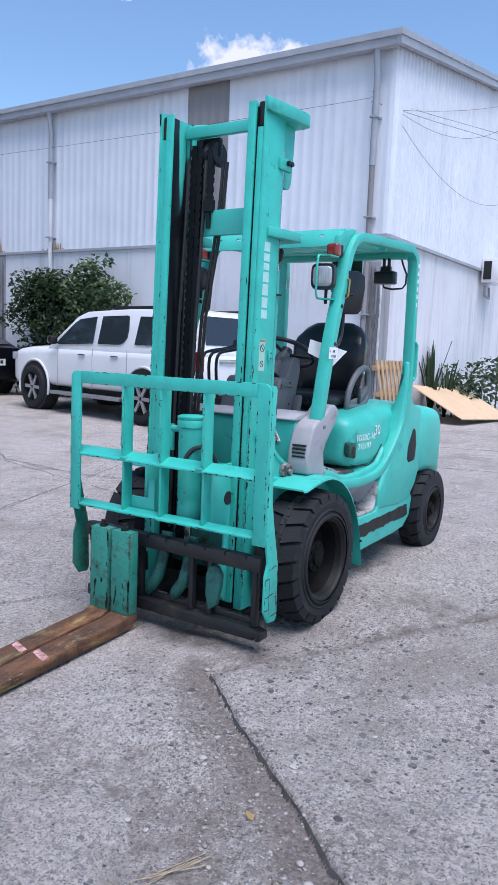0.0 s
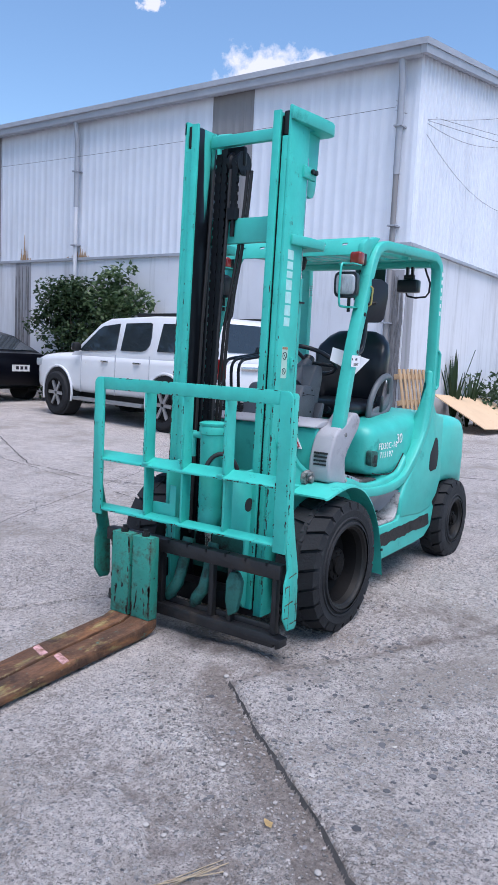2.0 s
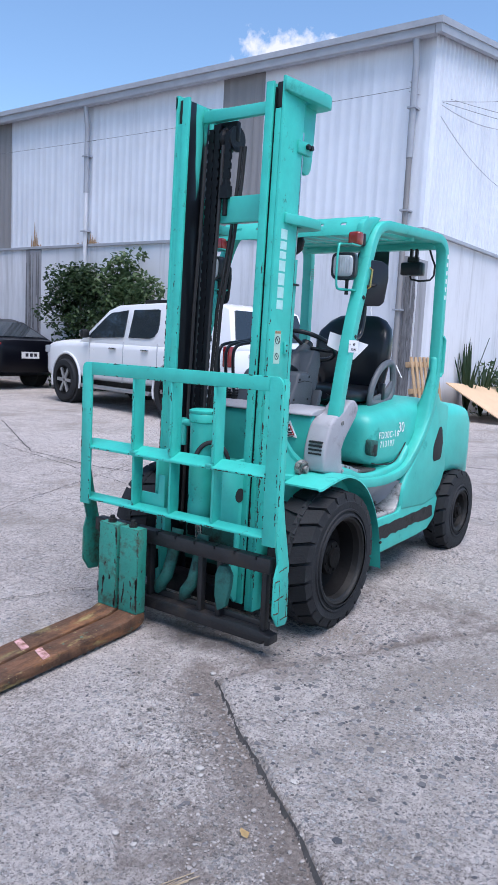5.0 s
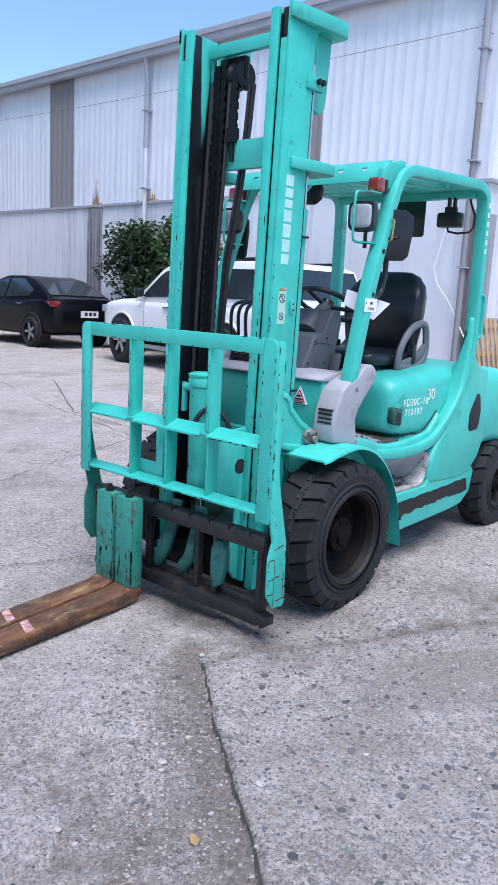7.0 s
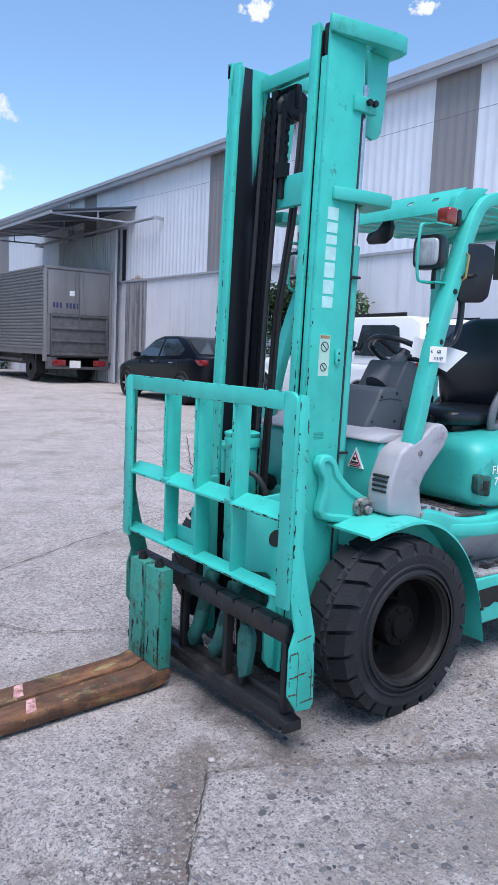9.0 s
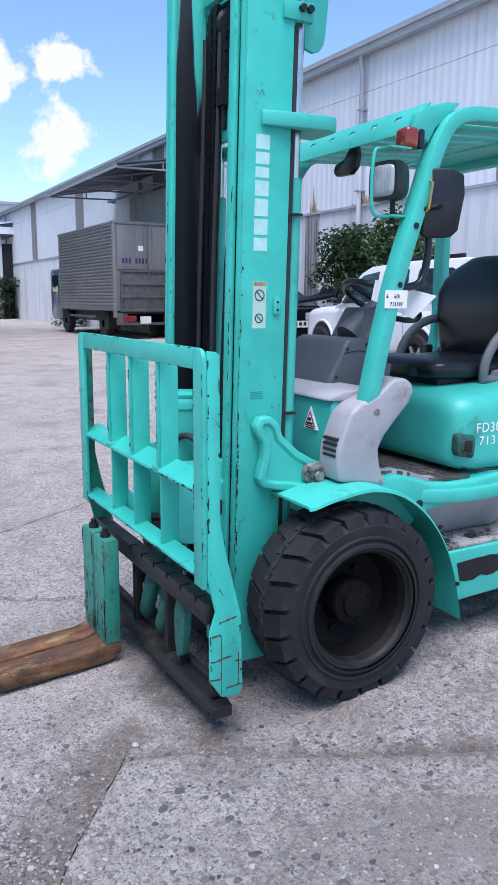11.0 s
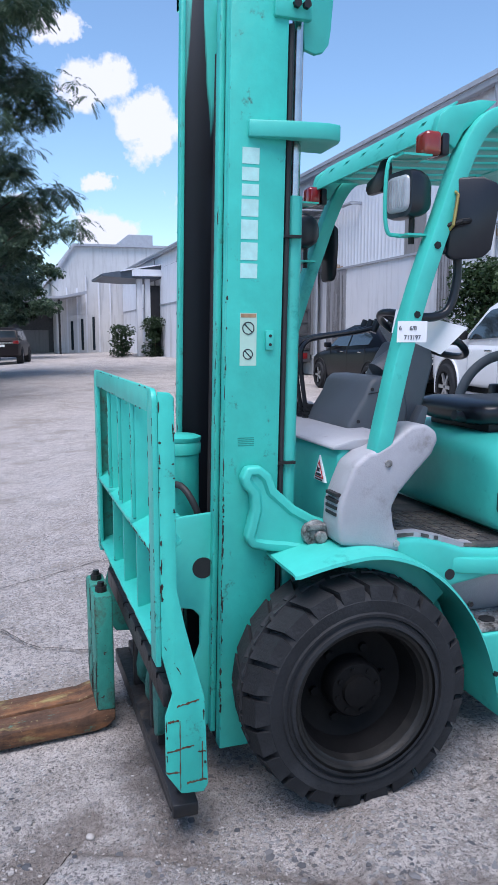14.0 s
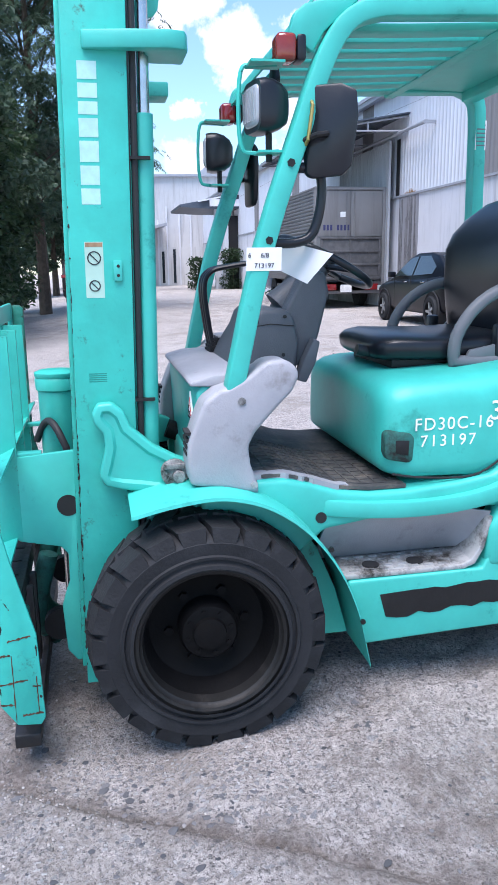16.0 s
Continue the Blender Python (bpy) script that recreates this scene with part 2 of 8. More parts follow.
for r_scale, r_lo, r_hi, r_tone in (((5, 1.6, 8), 0.52, 0.66, (0.34, 0.15, 0.055)), ((11, 3.5, 9), 0.57, 0.67, (0.30, 0.25, 0.10)), ((7, 2.2, 7), 0.55, 0.68, (0.055, 0.035, 0.026)), ((26, 14, 26), 0.62, 0.70, (0.05, 0.22, 0.17))):
    r_map, r_nz, r_rg, r_mx = rust_n.new("ShaderNodeMapping"), rust_n.new("ShaderNodeTexNoise"), rust_n.new("ShaderNodeMapRange"), rust_n.new("ShaderNodeMix")
    r_map.inputs["Scale"].default_value = r_scale
    r_map.inputs["Location"].default_value = (r_lo * 40, r_scale[0], 0)
    r_nz.inputs["Scale"].default_value, r_nz.inputs["Detail"].default_value, r_nz.inputs["Roughness"].default_value = 1.0, 8, 0.7
    r_rg.inputs["From Min"].default_value, r_rg.inputs["From Max"].default_value, r_rg.inputs["To Max"].default_value = r_lo, r_hi, 0.85
    r_mx.data_type = "RGBA"
    r_mx.inputs["B"].default_value = (*r_tone, 1)
    rust_l.new(rust_co.outputs["Object"], r_map.inputs["Vector"])
    rust_l.new(r_map.outputs[0], r_nz.inputs["Vector"])
    rust_l.new(r_nz.outputs["Fac"], r_rg.inputs["Value"])
    rust_l.new(r_rg.outputs[0], r_mx.inputs["Factor"])
    rust_l.new(rust_src, r_mx.inputs["A"])
    rust_src = r_mx.outputs["Result"]
rust_l.new(rust_src, rust_b.inputs["Base Color"])
m_black = material("black_steel", (0.008, 0.008, 0.009), 0.5, spec=0.4, vary=0.4, scale=14, bump=0.15, dirt=(0.024, 0.021, 0.019), dirt_amount=0.3, dirt_scale=8)
m_grease = material("greased_steel", (0.0035, 0.0045, 0.007), 0.45, spec=0.3, vary=0.5, scale=12, bump=0.2, dirt=(0.010, 0.010, 0.011), dirt_amount=0.2, dirt_scale=9)
m_bar = material("oily_black_steel", (0.010, 0.0105, 0.013), 0.5, vary=0.4, scale=9, bump=0.3, bump_scale=40, dirt=(0.034, 0.026, 0.02), dirt_amount=0.35, dirt_scale=7)
m_rubber = material("black_rubber", (0.014, 0.0152, 0.018), 0.74, vary=0.3, scale=9, bump=0.25, bump_scale=90, spec=0.35, dirt=(0.031, 0.033, 0.037), dirt_amount=0.36, dirt_scale=4)
# teal darkened for grime and, on the carriage parts, for deep shade as well
m_teal_grime_shade = material("grimy_shaded_teal_paint", (0.016, 0.14, 0.118), 0.6, vary=0.4, scale=6, bump=0.3, dirt=(0.018, 0.017, 0.015), dirt_amount=0.5, dirt_scale=6)
m_rim = material("dirty_black_rim", (0.004, 0.004, 0.0045), 0.65, spec=0.15, vary=0.4, scale=9, bump=0.2, dirt=(0.010, 0.0085, 0.0075), dirt_amount=0.25, dirt_scale=5)
m_rimlip = material("dusty_rim_steel", (0.009, 0.009, 0.009), 0.55, spec=0.35, vary=0.5, scale=8, bump=0.2, dirt=(0.022, 0.019, 0.017), dirt_amount=0.3, dirt_scale=5)
m_plastic_grey = material("grey_plastic", (0.34, 0.34, 0.37), 0.55, vary=0.12, scale=7, bump=0.15, bump_scale=200, dirt=(0.22, 0.21, 0.21), dirt_amount=0.25, dirt_scale=6)
m_plastic_dark = material("dark_grey_plastic", (0.070, 0.080, 0.095), 0.5, vary=0.15, scale=7, bump=0.15, bump_scale=250)
m_plastic_mid = material("mid_grey_plastic", (0.13, 0.14, 0.155), 0.5, vary=0.12, scale=7, bump=0.15, bump_scale=250)
m_vinyl = material("black_vinyl", (0.011, 0.013, 0.018), 0.30, vary=0.2, scale=9, bump=0.03, bump_scale=150, spec=0.4)
m_chrome = material("bright_steel", (0.55, 0.55, 0.55), 0.25, metal=1.0, vary=0.2, scale=14)
m_white = material("white_print", (0.78, 0.8, 0.8), 0.6, vary=0.06, scale=14)
m_paper = material("white_paper", (0.8, 0.8, 0.82), 0.7, vary=0.04, scale=12)
m_ink = material("black_ink", (0.02, 0.02, 0.03), 0.6)
m_red = material("red_print", (0.5, 0.04, 0.04), 0.5)
m_pink = material("pink_paint", (0.62, 0.36, 0.36), 0.7, vary=0.3, scale=30, dirt=(0.15, 0.072, 0.04), dirt_amount=0.65, dirt_scale=26)
m_step = material("worn_step_metal", (0.42, 0.42, 0.42), 0.5, metal=0.3, vary=0.3, scale=8, bump=0.2, dirt=(0.04, 0.036, 0.032), dirt_amount=0.6, dirt_scale=9)
m_mat = material("black_rubber_mat", (0.06, 0.06, 0.06), 0.8, vary=0.4, scale=14, bump=0.3, bump_scale=120, dirt=(0.16, 0.14, 0.12), dirt_amount=0.4, dirt_scale=10)
m_brass = material("brass", (0.5, 0.36, 0.13), 0.4, metal=0.9)


def chipped(m, chip, radius=0.010, amount=0.5, spots=0.0):
    """Bare, dark chips along the edges of a painted part."""
    n, l = m.node_tree.nodes, m.node_tree.links
    b = n["Principled BSDF"]
    src = b.inputs["Base Color"].links[0].from_socket
    bv = n.new("ShaderNodeBevel")
    bv.samples = 3
    bv.inputs["Radius"].default_value = radius
    geo = n.new("ShaderNodeNewGeometry")
    dot = n.new("ShaderNodeVectorMath")
    dot.operation = "DOT_PRODUCT"
    l.new(bv.outputs[0], dot.inputs[0])
    l.new(geo.outputs["Normal"], dot.inputs[1])
    edge = n.new("ShaderNodeMapRange")
    edge.inputs["From Min"].default_value, edge.inputs["From Max"].default_value = 0.995, 0.90
    l.new(dot.outputs["Value"], edge.inputs["Value"])
    co = n.new("ShaderNodeTexCoord")
    nz = n.new("ShaderNodeTexNoise")
    nz.inputs["Scale"].default_value, nz.inputs["Detail"].default_value, nz.inputs["Roughness"].default_value = 10, 10, 0.78
    l.new(co.outputs["Object"], nz.inputs["Vector"])
    ad = n.new("ShaderNodeMath")
    ad.operation = "MULTIPLY_ADD"
    ad.inputs[1].default_value = amount
    l.new(edge.outputs[0], ad.inputs[0])
    l.new(nz.outputs["Fac"], ad.inputs[2])
    th = n.new("ShaderNodeMapRange")
    th.inputs["From Min"].default_value, th.inputs["From Max"].default_value = 0.80, 0.815
    l.new(ad.outputs[0], th.inputs["Value"])
    mx = n.new("ShaderNodeMix")
    mx.data_type = "RGBA"
    l.new(th.outputs[0], mx.inputs["Factor"])
    l.new(src, mx.inputs["A"])
    mx.inputs["B"].default_value = (*chip, 1)
    spot = n.new("ShaderNodeTexNoise")
    spot.inputs["Scale"].default_value, spot.inputs["Detail"].default_value, spot.inputs["Roughness"].default_value = 34, 5, 0.65
    l.new(co.outputs["Object"], spot.inputs["Vector"])
    sr = n.new("ShaderNodeMapRange")
    sr.inputs["From Min"].default_value, sr.inputs["From Max"].default_value = 0.705 - spots, 0.715 - spots
    l.new(spot.outputs["Fac"], sr.inputs["Value"])
    m2 = n.new("ShaderNodeMix")
    m2.data_type = "RGBA"
    l.new(sr.outputs[0], m2.inputs["Factor"])
    l.new(mx.outputs["Result"], m2.inputs["A"])
    m2.inputs["B"].default_value = (*chip, 1)
    l.new(m2.outputs["Result"], b.inputs["Base Color"])




def greased_paint(name):
    """Painted steel under a coat of black grease that runs up the face in uneven tongues."""
    m = material(name, TEAL, 0.42, vary=0.15, scale=6)
    n, l = m.node_tree.nodes, m.node_tree.links
    b = n["Principled BSDF"]
    src = b.inputs["Base Color"].links[0].from_socket
    co = n.new("ShaderNodeTexCoord")

    def calc(op, *args):
        q = n.new("ShaderNodeMath")
        q.operation = op
        for k, v in enumerate(args):
            if isinstance(v, (int, float)):
                q.inputs[k].default_value = v
            else:
                l.new(v, q.inputs[k])
        return q.outputs[0]

    sp = n.new("ShaderNodeSeparateXYZ")
    l.new(co.outputs["Object"], sp.inputs[0])
    y, z = sp.outputs["Y"], sp.outputs["Z"]
    mp = n.new("ShaderNodeMapping")
    mp.inputs["Scale"].default_value = (8, 60, 3.0)
    l.new(co.outputs["Object"], mp.inputs["Vector"])
    nz = n.new("ShaderNodeTexNoise")
    nz.inputs["Scale"].default_value, nz.inputs["Detail"].default_value, nz.inputs["Roughness"].default_value = 1.0, 6, 0.6
    l.new(mp.outputs[0], nz.inputs["Vector"])
    flat = calc("SUBTRACT", y, calc("MULTIPLY", calc("SUBTRACT", z, 1.2), 0.021))
    u = calc("DIVIDE", calc("ADD", flat, 0.284), 0.030)
    streak = calc("MULTIPLY", calc("EXPONENT", calc("MULTIPLY", calc("MULTIPLY", u, u), -1.0)), 0.70)
    rear = calc("MULTIPLY", calc("SMOOTH_MIN", calc("MAXIMUM", calc("MULTIPLY", calc("ADD", flat, 0.222), 40.0), 0.0), 1.0, 0.2), 0.40)
    limit = calc("ADD", calc("ADD", calc("MAXIMUM", streak, rear), 1.86), calc("MULTIPLY", nz.outputs["Fac"], 0.34))
    df = n.new("ShaderNodeMath")
    df.operation = "SUBTRACT"
    l.new(limit, df.inputs[0])
    l.new(z, df.inputs[1])
    rg = n.new("ShaderNodeMapRange")
    rg.inputs["From Min"].default_value, rg.inputs["From Max"].default_value = -0.05, 0.04
    l.new(df.outputs[0], rg.inputs["Value"])
    mx = n.new("ShaderNodeMix")
    mx.data_type = "RGBA"
    l.new(rg.outputs[0], mx.inputs["Factor"])
    l.new(src, mx.inputs["A"])
    mx.inputs["B"].default_value = (0.004, 0.006, 0.010, 1)
    l.new(mx.outputs["Result"], b.inputs["Base Color"])
    return m


m_railgrease = greased_paint("greased_turquoise_rail")
chipped(m_teal_worn, (0.026, 0.018, 0.015), 0.010, 0.22, -0.03)
chipped(m_rust, (0.30, 0.24, 0.12), 0.014, 0.24, 0.03)
chipped(m_teal_rust_shade, (0.035, 0.02, 0.014), 0.012, 0.34, 0.05)


def lens_material(name, base, rough=0.15):
    m = material(name, base, rough, vary=0.15, scale=20, coat=0.5)
    return m


m_orange = lens_material("orange_lens", (0.22, 0.022, 0.012))
m_redlens = lens_material("red_lens", (0.20, 0.008, 0.010))
m_headlens = lens_material("headlamp_glass", (0.36, 0.39, 0.42), 0.12)
m_glass = material("dark_tinted_glass", (0.022, 0.030, 0.037), 0.04, vary=0.05, spec=0.8)
m_carwhite = material("white_car_paint", (0.72, 0.73, 0.75), 0.25, vary=0.03, scale=3, coat=0.6, dirt=(0.5, 0.48, 0.45), dirt_amount=0.1, dirt_scale=4)
m_carblack = material("black_car_paint", (0.0025, 0.003, 0.006), 0.3, vary=0.05, spec=0.22)
m_cardark = material("dark_brown_car_paint", (0.009, 0.005, 0.006), 0.4, vary=0.05, spec=0.3)
m_alloy = material("alloy_wheel", (0.4, 0.41, 0.43), 0.35, metal=0.7, vary=0.1)


def wall_material(name, base, stain, amount, rough=0.75, streaks=(2.2, 2.2, 0.16), bump=0.15, rust=0.0):
    """Plaster or sheet with stains that run down."""
    m = material(name, base, rough, vary=0.06, scale=1.2, bump=bump, bump_scale=25)
    n, l = m.node_tree.nodes, m.node_tree.links
    b = n["Principled BSDF"]
    src = b.inputs["Base Color"].links[0].from_socket
    co = n.new("ShaderNodeTexCoord")
    mp = n.new("ShaderNodeMapping")
    mp.inputs["Scale"].default_value = streaks
    l.new(co.outputs["Object"], mp.inputs["Vector"])
    nz = n.new("ShaderNodeTexNoise")
    nz.inputs["Scale"].default_value = 1.6
    nz.inputs["Detail"].default_value = 9
    nz.inputs["Roughness"].default_value = 0.7
    l.new(mp.outputs[0], nz.inputs["Vector"])
    r = n.new("ShaderNodeMapRange")
    r.inputs["From Min"].default_value, r.inputs["From Max"].default_value = 0.5, 0.78
    r.inputs["To Max"].default_value = amount
    l.new(nz.outputs["Fac"], r.inputs["Value"])
    mx = n.new("ShaderNodeMix")
    mx.data_type = "RGBA"
    l.new(r.outputs[0], mx.inputs["Factor"])
    l.new(src, mx.inputs["A"])
    mx.inputs["B"].default_value = (*stain, 1)
    l.new(mx.outputs["Result"], b.inputs["Base Color"])
    return m


m_clad = wall_material("white_sheet_cladding", (0.70, 0.73, 0.79), (0.46, 0.48, 0.53), 0.5, rough=0.5, bump=0.03)
m_plaster = wall_material("stained_white_plaster", (0.66, 0.67, 0.71), (0.30, 0.30, 0.31), 0.75)
m_stain = wall_material("damp_black_plaster", (0.30, 0.30, 0.32), (0.10, 0.10, 0.11), 0.9, streaks=(3.0, 3.0, 0.2))
m_skylight = wall_material("weathered_grey_sheet", (0.24, 0.235, 0.24), (0.10, 0.10, 0.10), 0.8, streaks=(4, 4, 0.15))
m_galv = wall_material("galvanised_sheet", (0.42, 0.44, 0.47), (0.25, 0.26, 0.28), 0.5, rough=0.4)
m_trimgrey = material("grey_painted_trim", (0.34, 0.36, 0.40), 0.5, vary=0.12, scale=3)
m_pipe = material("grey_plastic_pipe", (0.33, 0.35, 0.39), 0.5, vary=0.15, scale=2)
m_scratch = material("dark_rust_scratch", (0.085, 0.04, 0.02), 0.8, vary=0.5, scale=40)
m_rustmark = material("rust_stain", (0.36, 0.23, 0.13), 0.85, vary=0.4, scale=5, streak=(6, 6, 0.6))
m_dark = material("dark_interior", (0.015, 0.015, 0.017), 0.8)
m_canopy = material("dark_sheet_roofing", (0.07, 0.09, 0.12), 0.5, vary=0.2, scale=3)
m_cable = material("weathered_cable", (0.13, 0.13, 0.14), 0.6)
m_wire = material("black_cable", (0.02, 0.02, 0.022), 0.6)


def concrete_material():
    """Worn yard concrete: exposed stones, dust, damp patches."""
    m = bpy.data.materials.new("worn_concrete")
    m.use_nodes = True
    n, l = m.node_tree.nodes, m.node_tree.links
    b = n["Principled BSDF"]
    b.inputs["Roughness"].default_value = 0.92
    b.inputs["Specular IOR Level"].default_value = 0.2
    co = n.new("ShaderNodeTexCoord")

    def noise_of(scale, detail=8, rough=0.65):
        z = n.new("ShaderNodeTexNoise")
        z.inputs["Scale"].default_value, z.inputs["Detail"].default_value, z.inputs["Roughness"].default_value = scale, detail, rough
        l.new(co.outputs["Object"], z.inputs["Vector"])
        return z.outputs["Fac"]

    def rng(src, a, c, lo=0.0, hi=1.0):
        r = n.new("ShaderNodeMapRange")
        r.inputs["From Min"].default_value, r.inputs["From Max"].default_value = a, c
        r.inputs["To Min"].default_value, r.inputs["To Max"].default_value = lo, hi
        l.new(src, r.inputs["Value"])
        return r.outputs[0]

    def mixed(fac, a, c):
        x = n.new("ShaderNodeMix")
        x.data_type = "RGBA"
        l.new(fac, x.inputs["Factor"])
        for key, v in (("A", a), ("B", c)):
            if isinstance(v, tuple):
                x.inputs[key].default_value = (*v, 1)
            else:
                l.new(v, x.inputs[key])
        return x.outputs["Result"]

    def zone(name):
        z = n.new("ShaderNodeAttribute")
        z.attribute_name = name
        return z.outputs["Fac"]

    col = mixed(rng(noise_of(0.55, 6), 0.38, 0.62), (0.325, 0.289, 0.268), (0.51, 0.467, 0.441))
    col = mixed(rng(noise_of(2.6, 10, 0.78), 0.48, 0.60, 0, 0.8), col, (0.245, 0.217, 0.195))
    col = mixed(rng(noise_of(6.5, 8, 0.72), 0.53, 0.66, 0, 0.75), col, (0.66, 0.612, 0.582))
    col = mixed(rng(noise_of(42, 6, 0.75), 0.42, 0.58, 0, 0.78), col, (0.70, 0.643, 0.608))
    col = mixed(rng(noise_of(110, 4, 0.7), 0.535, 0.60, 0, 0.8), col, (0.12, 0.112, 0.110))
    col = mixed(rng(noise_of(160, 3, 0.6), 0.60, 0.66, 0, 0.7), col, (0.78, 0.745, 0.73))

    def stones(scale, keep, seed):
        mp = n.new("ShaderNodeMapping")
        mp.inputs["Location"].default_value = (seed, seed, 0)
        l.new(co.outputs["Object"], mp.inputs["Vector"])
        wob = n.new("ShaderNodeTexNoise")
        wob.inputs["Scale"].default_value = scale * 1.6
        l.new(mp.outputs[0], wob.inputs["Vector"])
        wv = n.new("ShaderNodeVectorMath")
        wv.operation = "MULTIPLY_ADD"
        wv.inputs[1].default_value = (1.5 / scale, 1.5 / scale, 0)
        l.new(wob.outputs["Color"], wv.inputs[0])
        l.new(mp.outputs[0], wv.inputs[2])
        v = n.new("ShaderNodeTexVoronoi")
        v.inputs["Scale"].default_value = scale
        v.voronoi_dimensions = "2D"
        l.new(wv.outputs[0], v.inputs["Vector"])
        sep = n.new("ShaderNodeSeparateColor")
        l.new(v.outputs["Color"], sep.inputs[0])
        inside = rng(v.outputs["Distance"], 0.34, 0.27)
        some = rng(sep.outputs[0], 1 - keep, 1 - keep + 0.02)
        mu = n.new("ShaderNodeMath")
        mu.operation = "MULTIPLY"
        l.new(inside, mu.inputs[0])
        l.new(some, mu.inputs[1])
        return mu.outputs[0], sep.outputs[1]

    col = mixed(rng(noise_of(1.1, 7, 0.7), 0.50, 0.62, 0, 0.65), col, (0.28, 0.246, 0.213))
    s2, tone2 = stones(58, 0.5, 3.7)
    worn = n.new("ShaderNodeMath")
    worn.operation = "MULTIPLY"
    l.new(s2, worn.inputs[0])
    l.new(rng(noise_of(2.1, 5, 0.65), 0.42, 0.54), worn.inputs[1])
    col = mixed(worn.outputs[0], col, mixed(tone2, (0.17, 0.17, 0.178), (0.66, 0.645, 0.63)))
    s3, tone3 = stones(34, 0.24, 9.1)
    bare = n.new("ShaderNodeMath")
    bare.operation = "MULTIPLY"
    l.new(s3, bare.inputs[0])
    l.new(rng(noise_of(1.7, 5, 0.6), 0.47, 0.56), bare.inputs[1])
    col = mixed(bare.outputs[0], col, mixed(tone3, (0.12, 0.125, 0.14), (0.46, 0.45, 0.45)))
    dusty = mixed(rng(noise_of(60, 6, 0.75), 0.40, 0.62), (0.165, 0.138, 0.120), (0.33, 0.288, 0.260))
    dm = n.new("ShaderNodeMath")
    dm.operation = "MULTIPLY_ADD"
    dm.inputs[1].default_value = 1.3
    l.new(noise_of(11, 8, 0.72), dm.inputs[0])
    l.new(zone("dust"), dm.inputs[2])
    col = mixed(rng(dm.outputs[0], 1.0, 1.35, 0, 0.85), col, dusty)
    darkened = n.new("ShaderNodeMath")
    darkened.operation = "MULTIPLY_ADD"
    darkened.inputs[1].default_value = 1.2
    l.new(noise_of(7, 8, 0.7), darkened.inputs[0])
    l.new(zone("darkened"), darkened.inputs[2])
    col = mixed(rng(darkened.outputs[0], 0.95, 1.5, 0, 0.8), col, (0.085, 0.074, 0.068))
    l.new(col, b.inputs["Base Color"])
    hsum = n.new("ShaderNodeMath")
    hsum.operation = "MULTIPLY_ADD"
    hsum.inputs[1].default_value = 0.5
    l.new(s2, hsum.inputs[0])
    l.new(noise_of(70, 6, 0.75), hsum.inputs[2])
    bp = n.new("ShaderNodeBump")
    bp.inputs["Strength"].default_value, bp.inputs["Distance"].default_value = 1.0, 0.023
    l.new(hsum.outputs[0], bp.inputs["Height"])
    l.new(bp.outputs[0], b.inputs["Normal"])
    return m


m_concrete = concrete_material()

# ---- ground: one sheet of yard concrete with slab joints ----
CORNER = (0.50, -0.82)
EDGE_FRONT = [CORNER, (0.74, -1.02), (0.97, -1.18), (1.24, -1.36), (1.45, -1.53), (1.9, -1.86), (3.5, -3.1)]
EDGE_BACK = [CORNER, (0.60, -0.62), (0.78, -0.36), (1.02, 0.06), (1.5, 0.85), (2.6, 2.4)]
JOINTS = [EDGE_FRONT, [(-3.2, -1.9), (-1.6, -1.15), (-0.95, -0.83), (-0.70, -0.36), (-0.2, 0.5)], [(0.2, 2.75), (0.65, 2.7), (1.6, 2.62), (3.6, 2.45)],
          [(-9, 3.4), (-5, 2.2), (-2.2, 1.6), (-0.6, 1.2)], [(-3.4, 3.0), (-2.6, 0.6), (-1.8, -1.2)], [(-1.6, 4.8), (-0.53, 5.15), (0.02, 5.28), (1.5, 5.6), (4.0, 6.3)], [(-2.0, 6.6), (0.0, 7.2), (4.0, 8.2)], [(-7.0, 3.6), (-4.5, 2.16), (-3.3, 2.06), (-1.5, 2.4)]]
WIDTHS = [0.010, 0.011, 0.030, 0.016, 0.014, 0.050, 0.050, 0.030]


def fall(y):
    """The yard falls gently away from the building."""
    return 0.062 * max(y, -4.0) if y < 0 else 0.016 * min(y, 9.0)


def seg_distance(x, y, line):
    best, side = 9.0, 0.0
    for (ax, ay), (bx, by) in zip(line, line[1:]):
        dx, dy = bx - ax, by - ay
        k = max(0.0, min(1.0, ((x - ax) * dx + (y - ay) * dy) / (dx * dx + dy * dy)))
        d = math.hypot(x - ax - k * dx, y - ay - k * dy)
        if d < best:
            best, side = d, dx * (y - ay) - dy * (x - ax)
    return best, side


def lump(x, y):
    """Pale lumps of old concrete stand out of the dirt below the slab."""
    wob = 0.25 * noise.noise((x * 9, y * 9, 13)) + 0.12 * noise.noise((x * 23, y * 23, 17))
    clear = max(0.0, min(1.0, (x - 0.08) / 0.25))
    return clear * max(0.0, min(1.0, 0.62 + 2.6 * (noise.noise((x * 2.1, y * 2.1, 41)) + wob)))


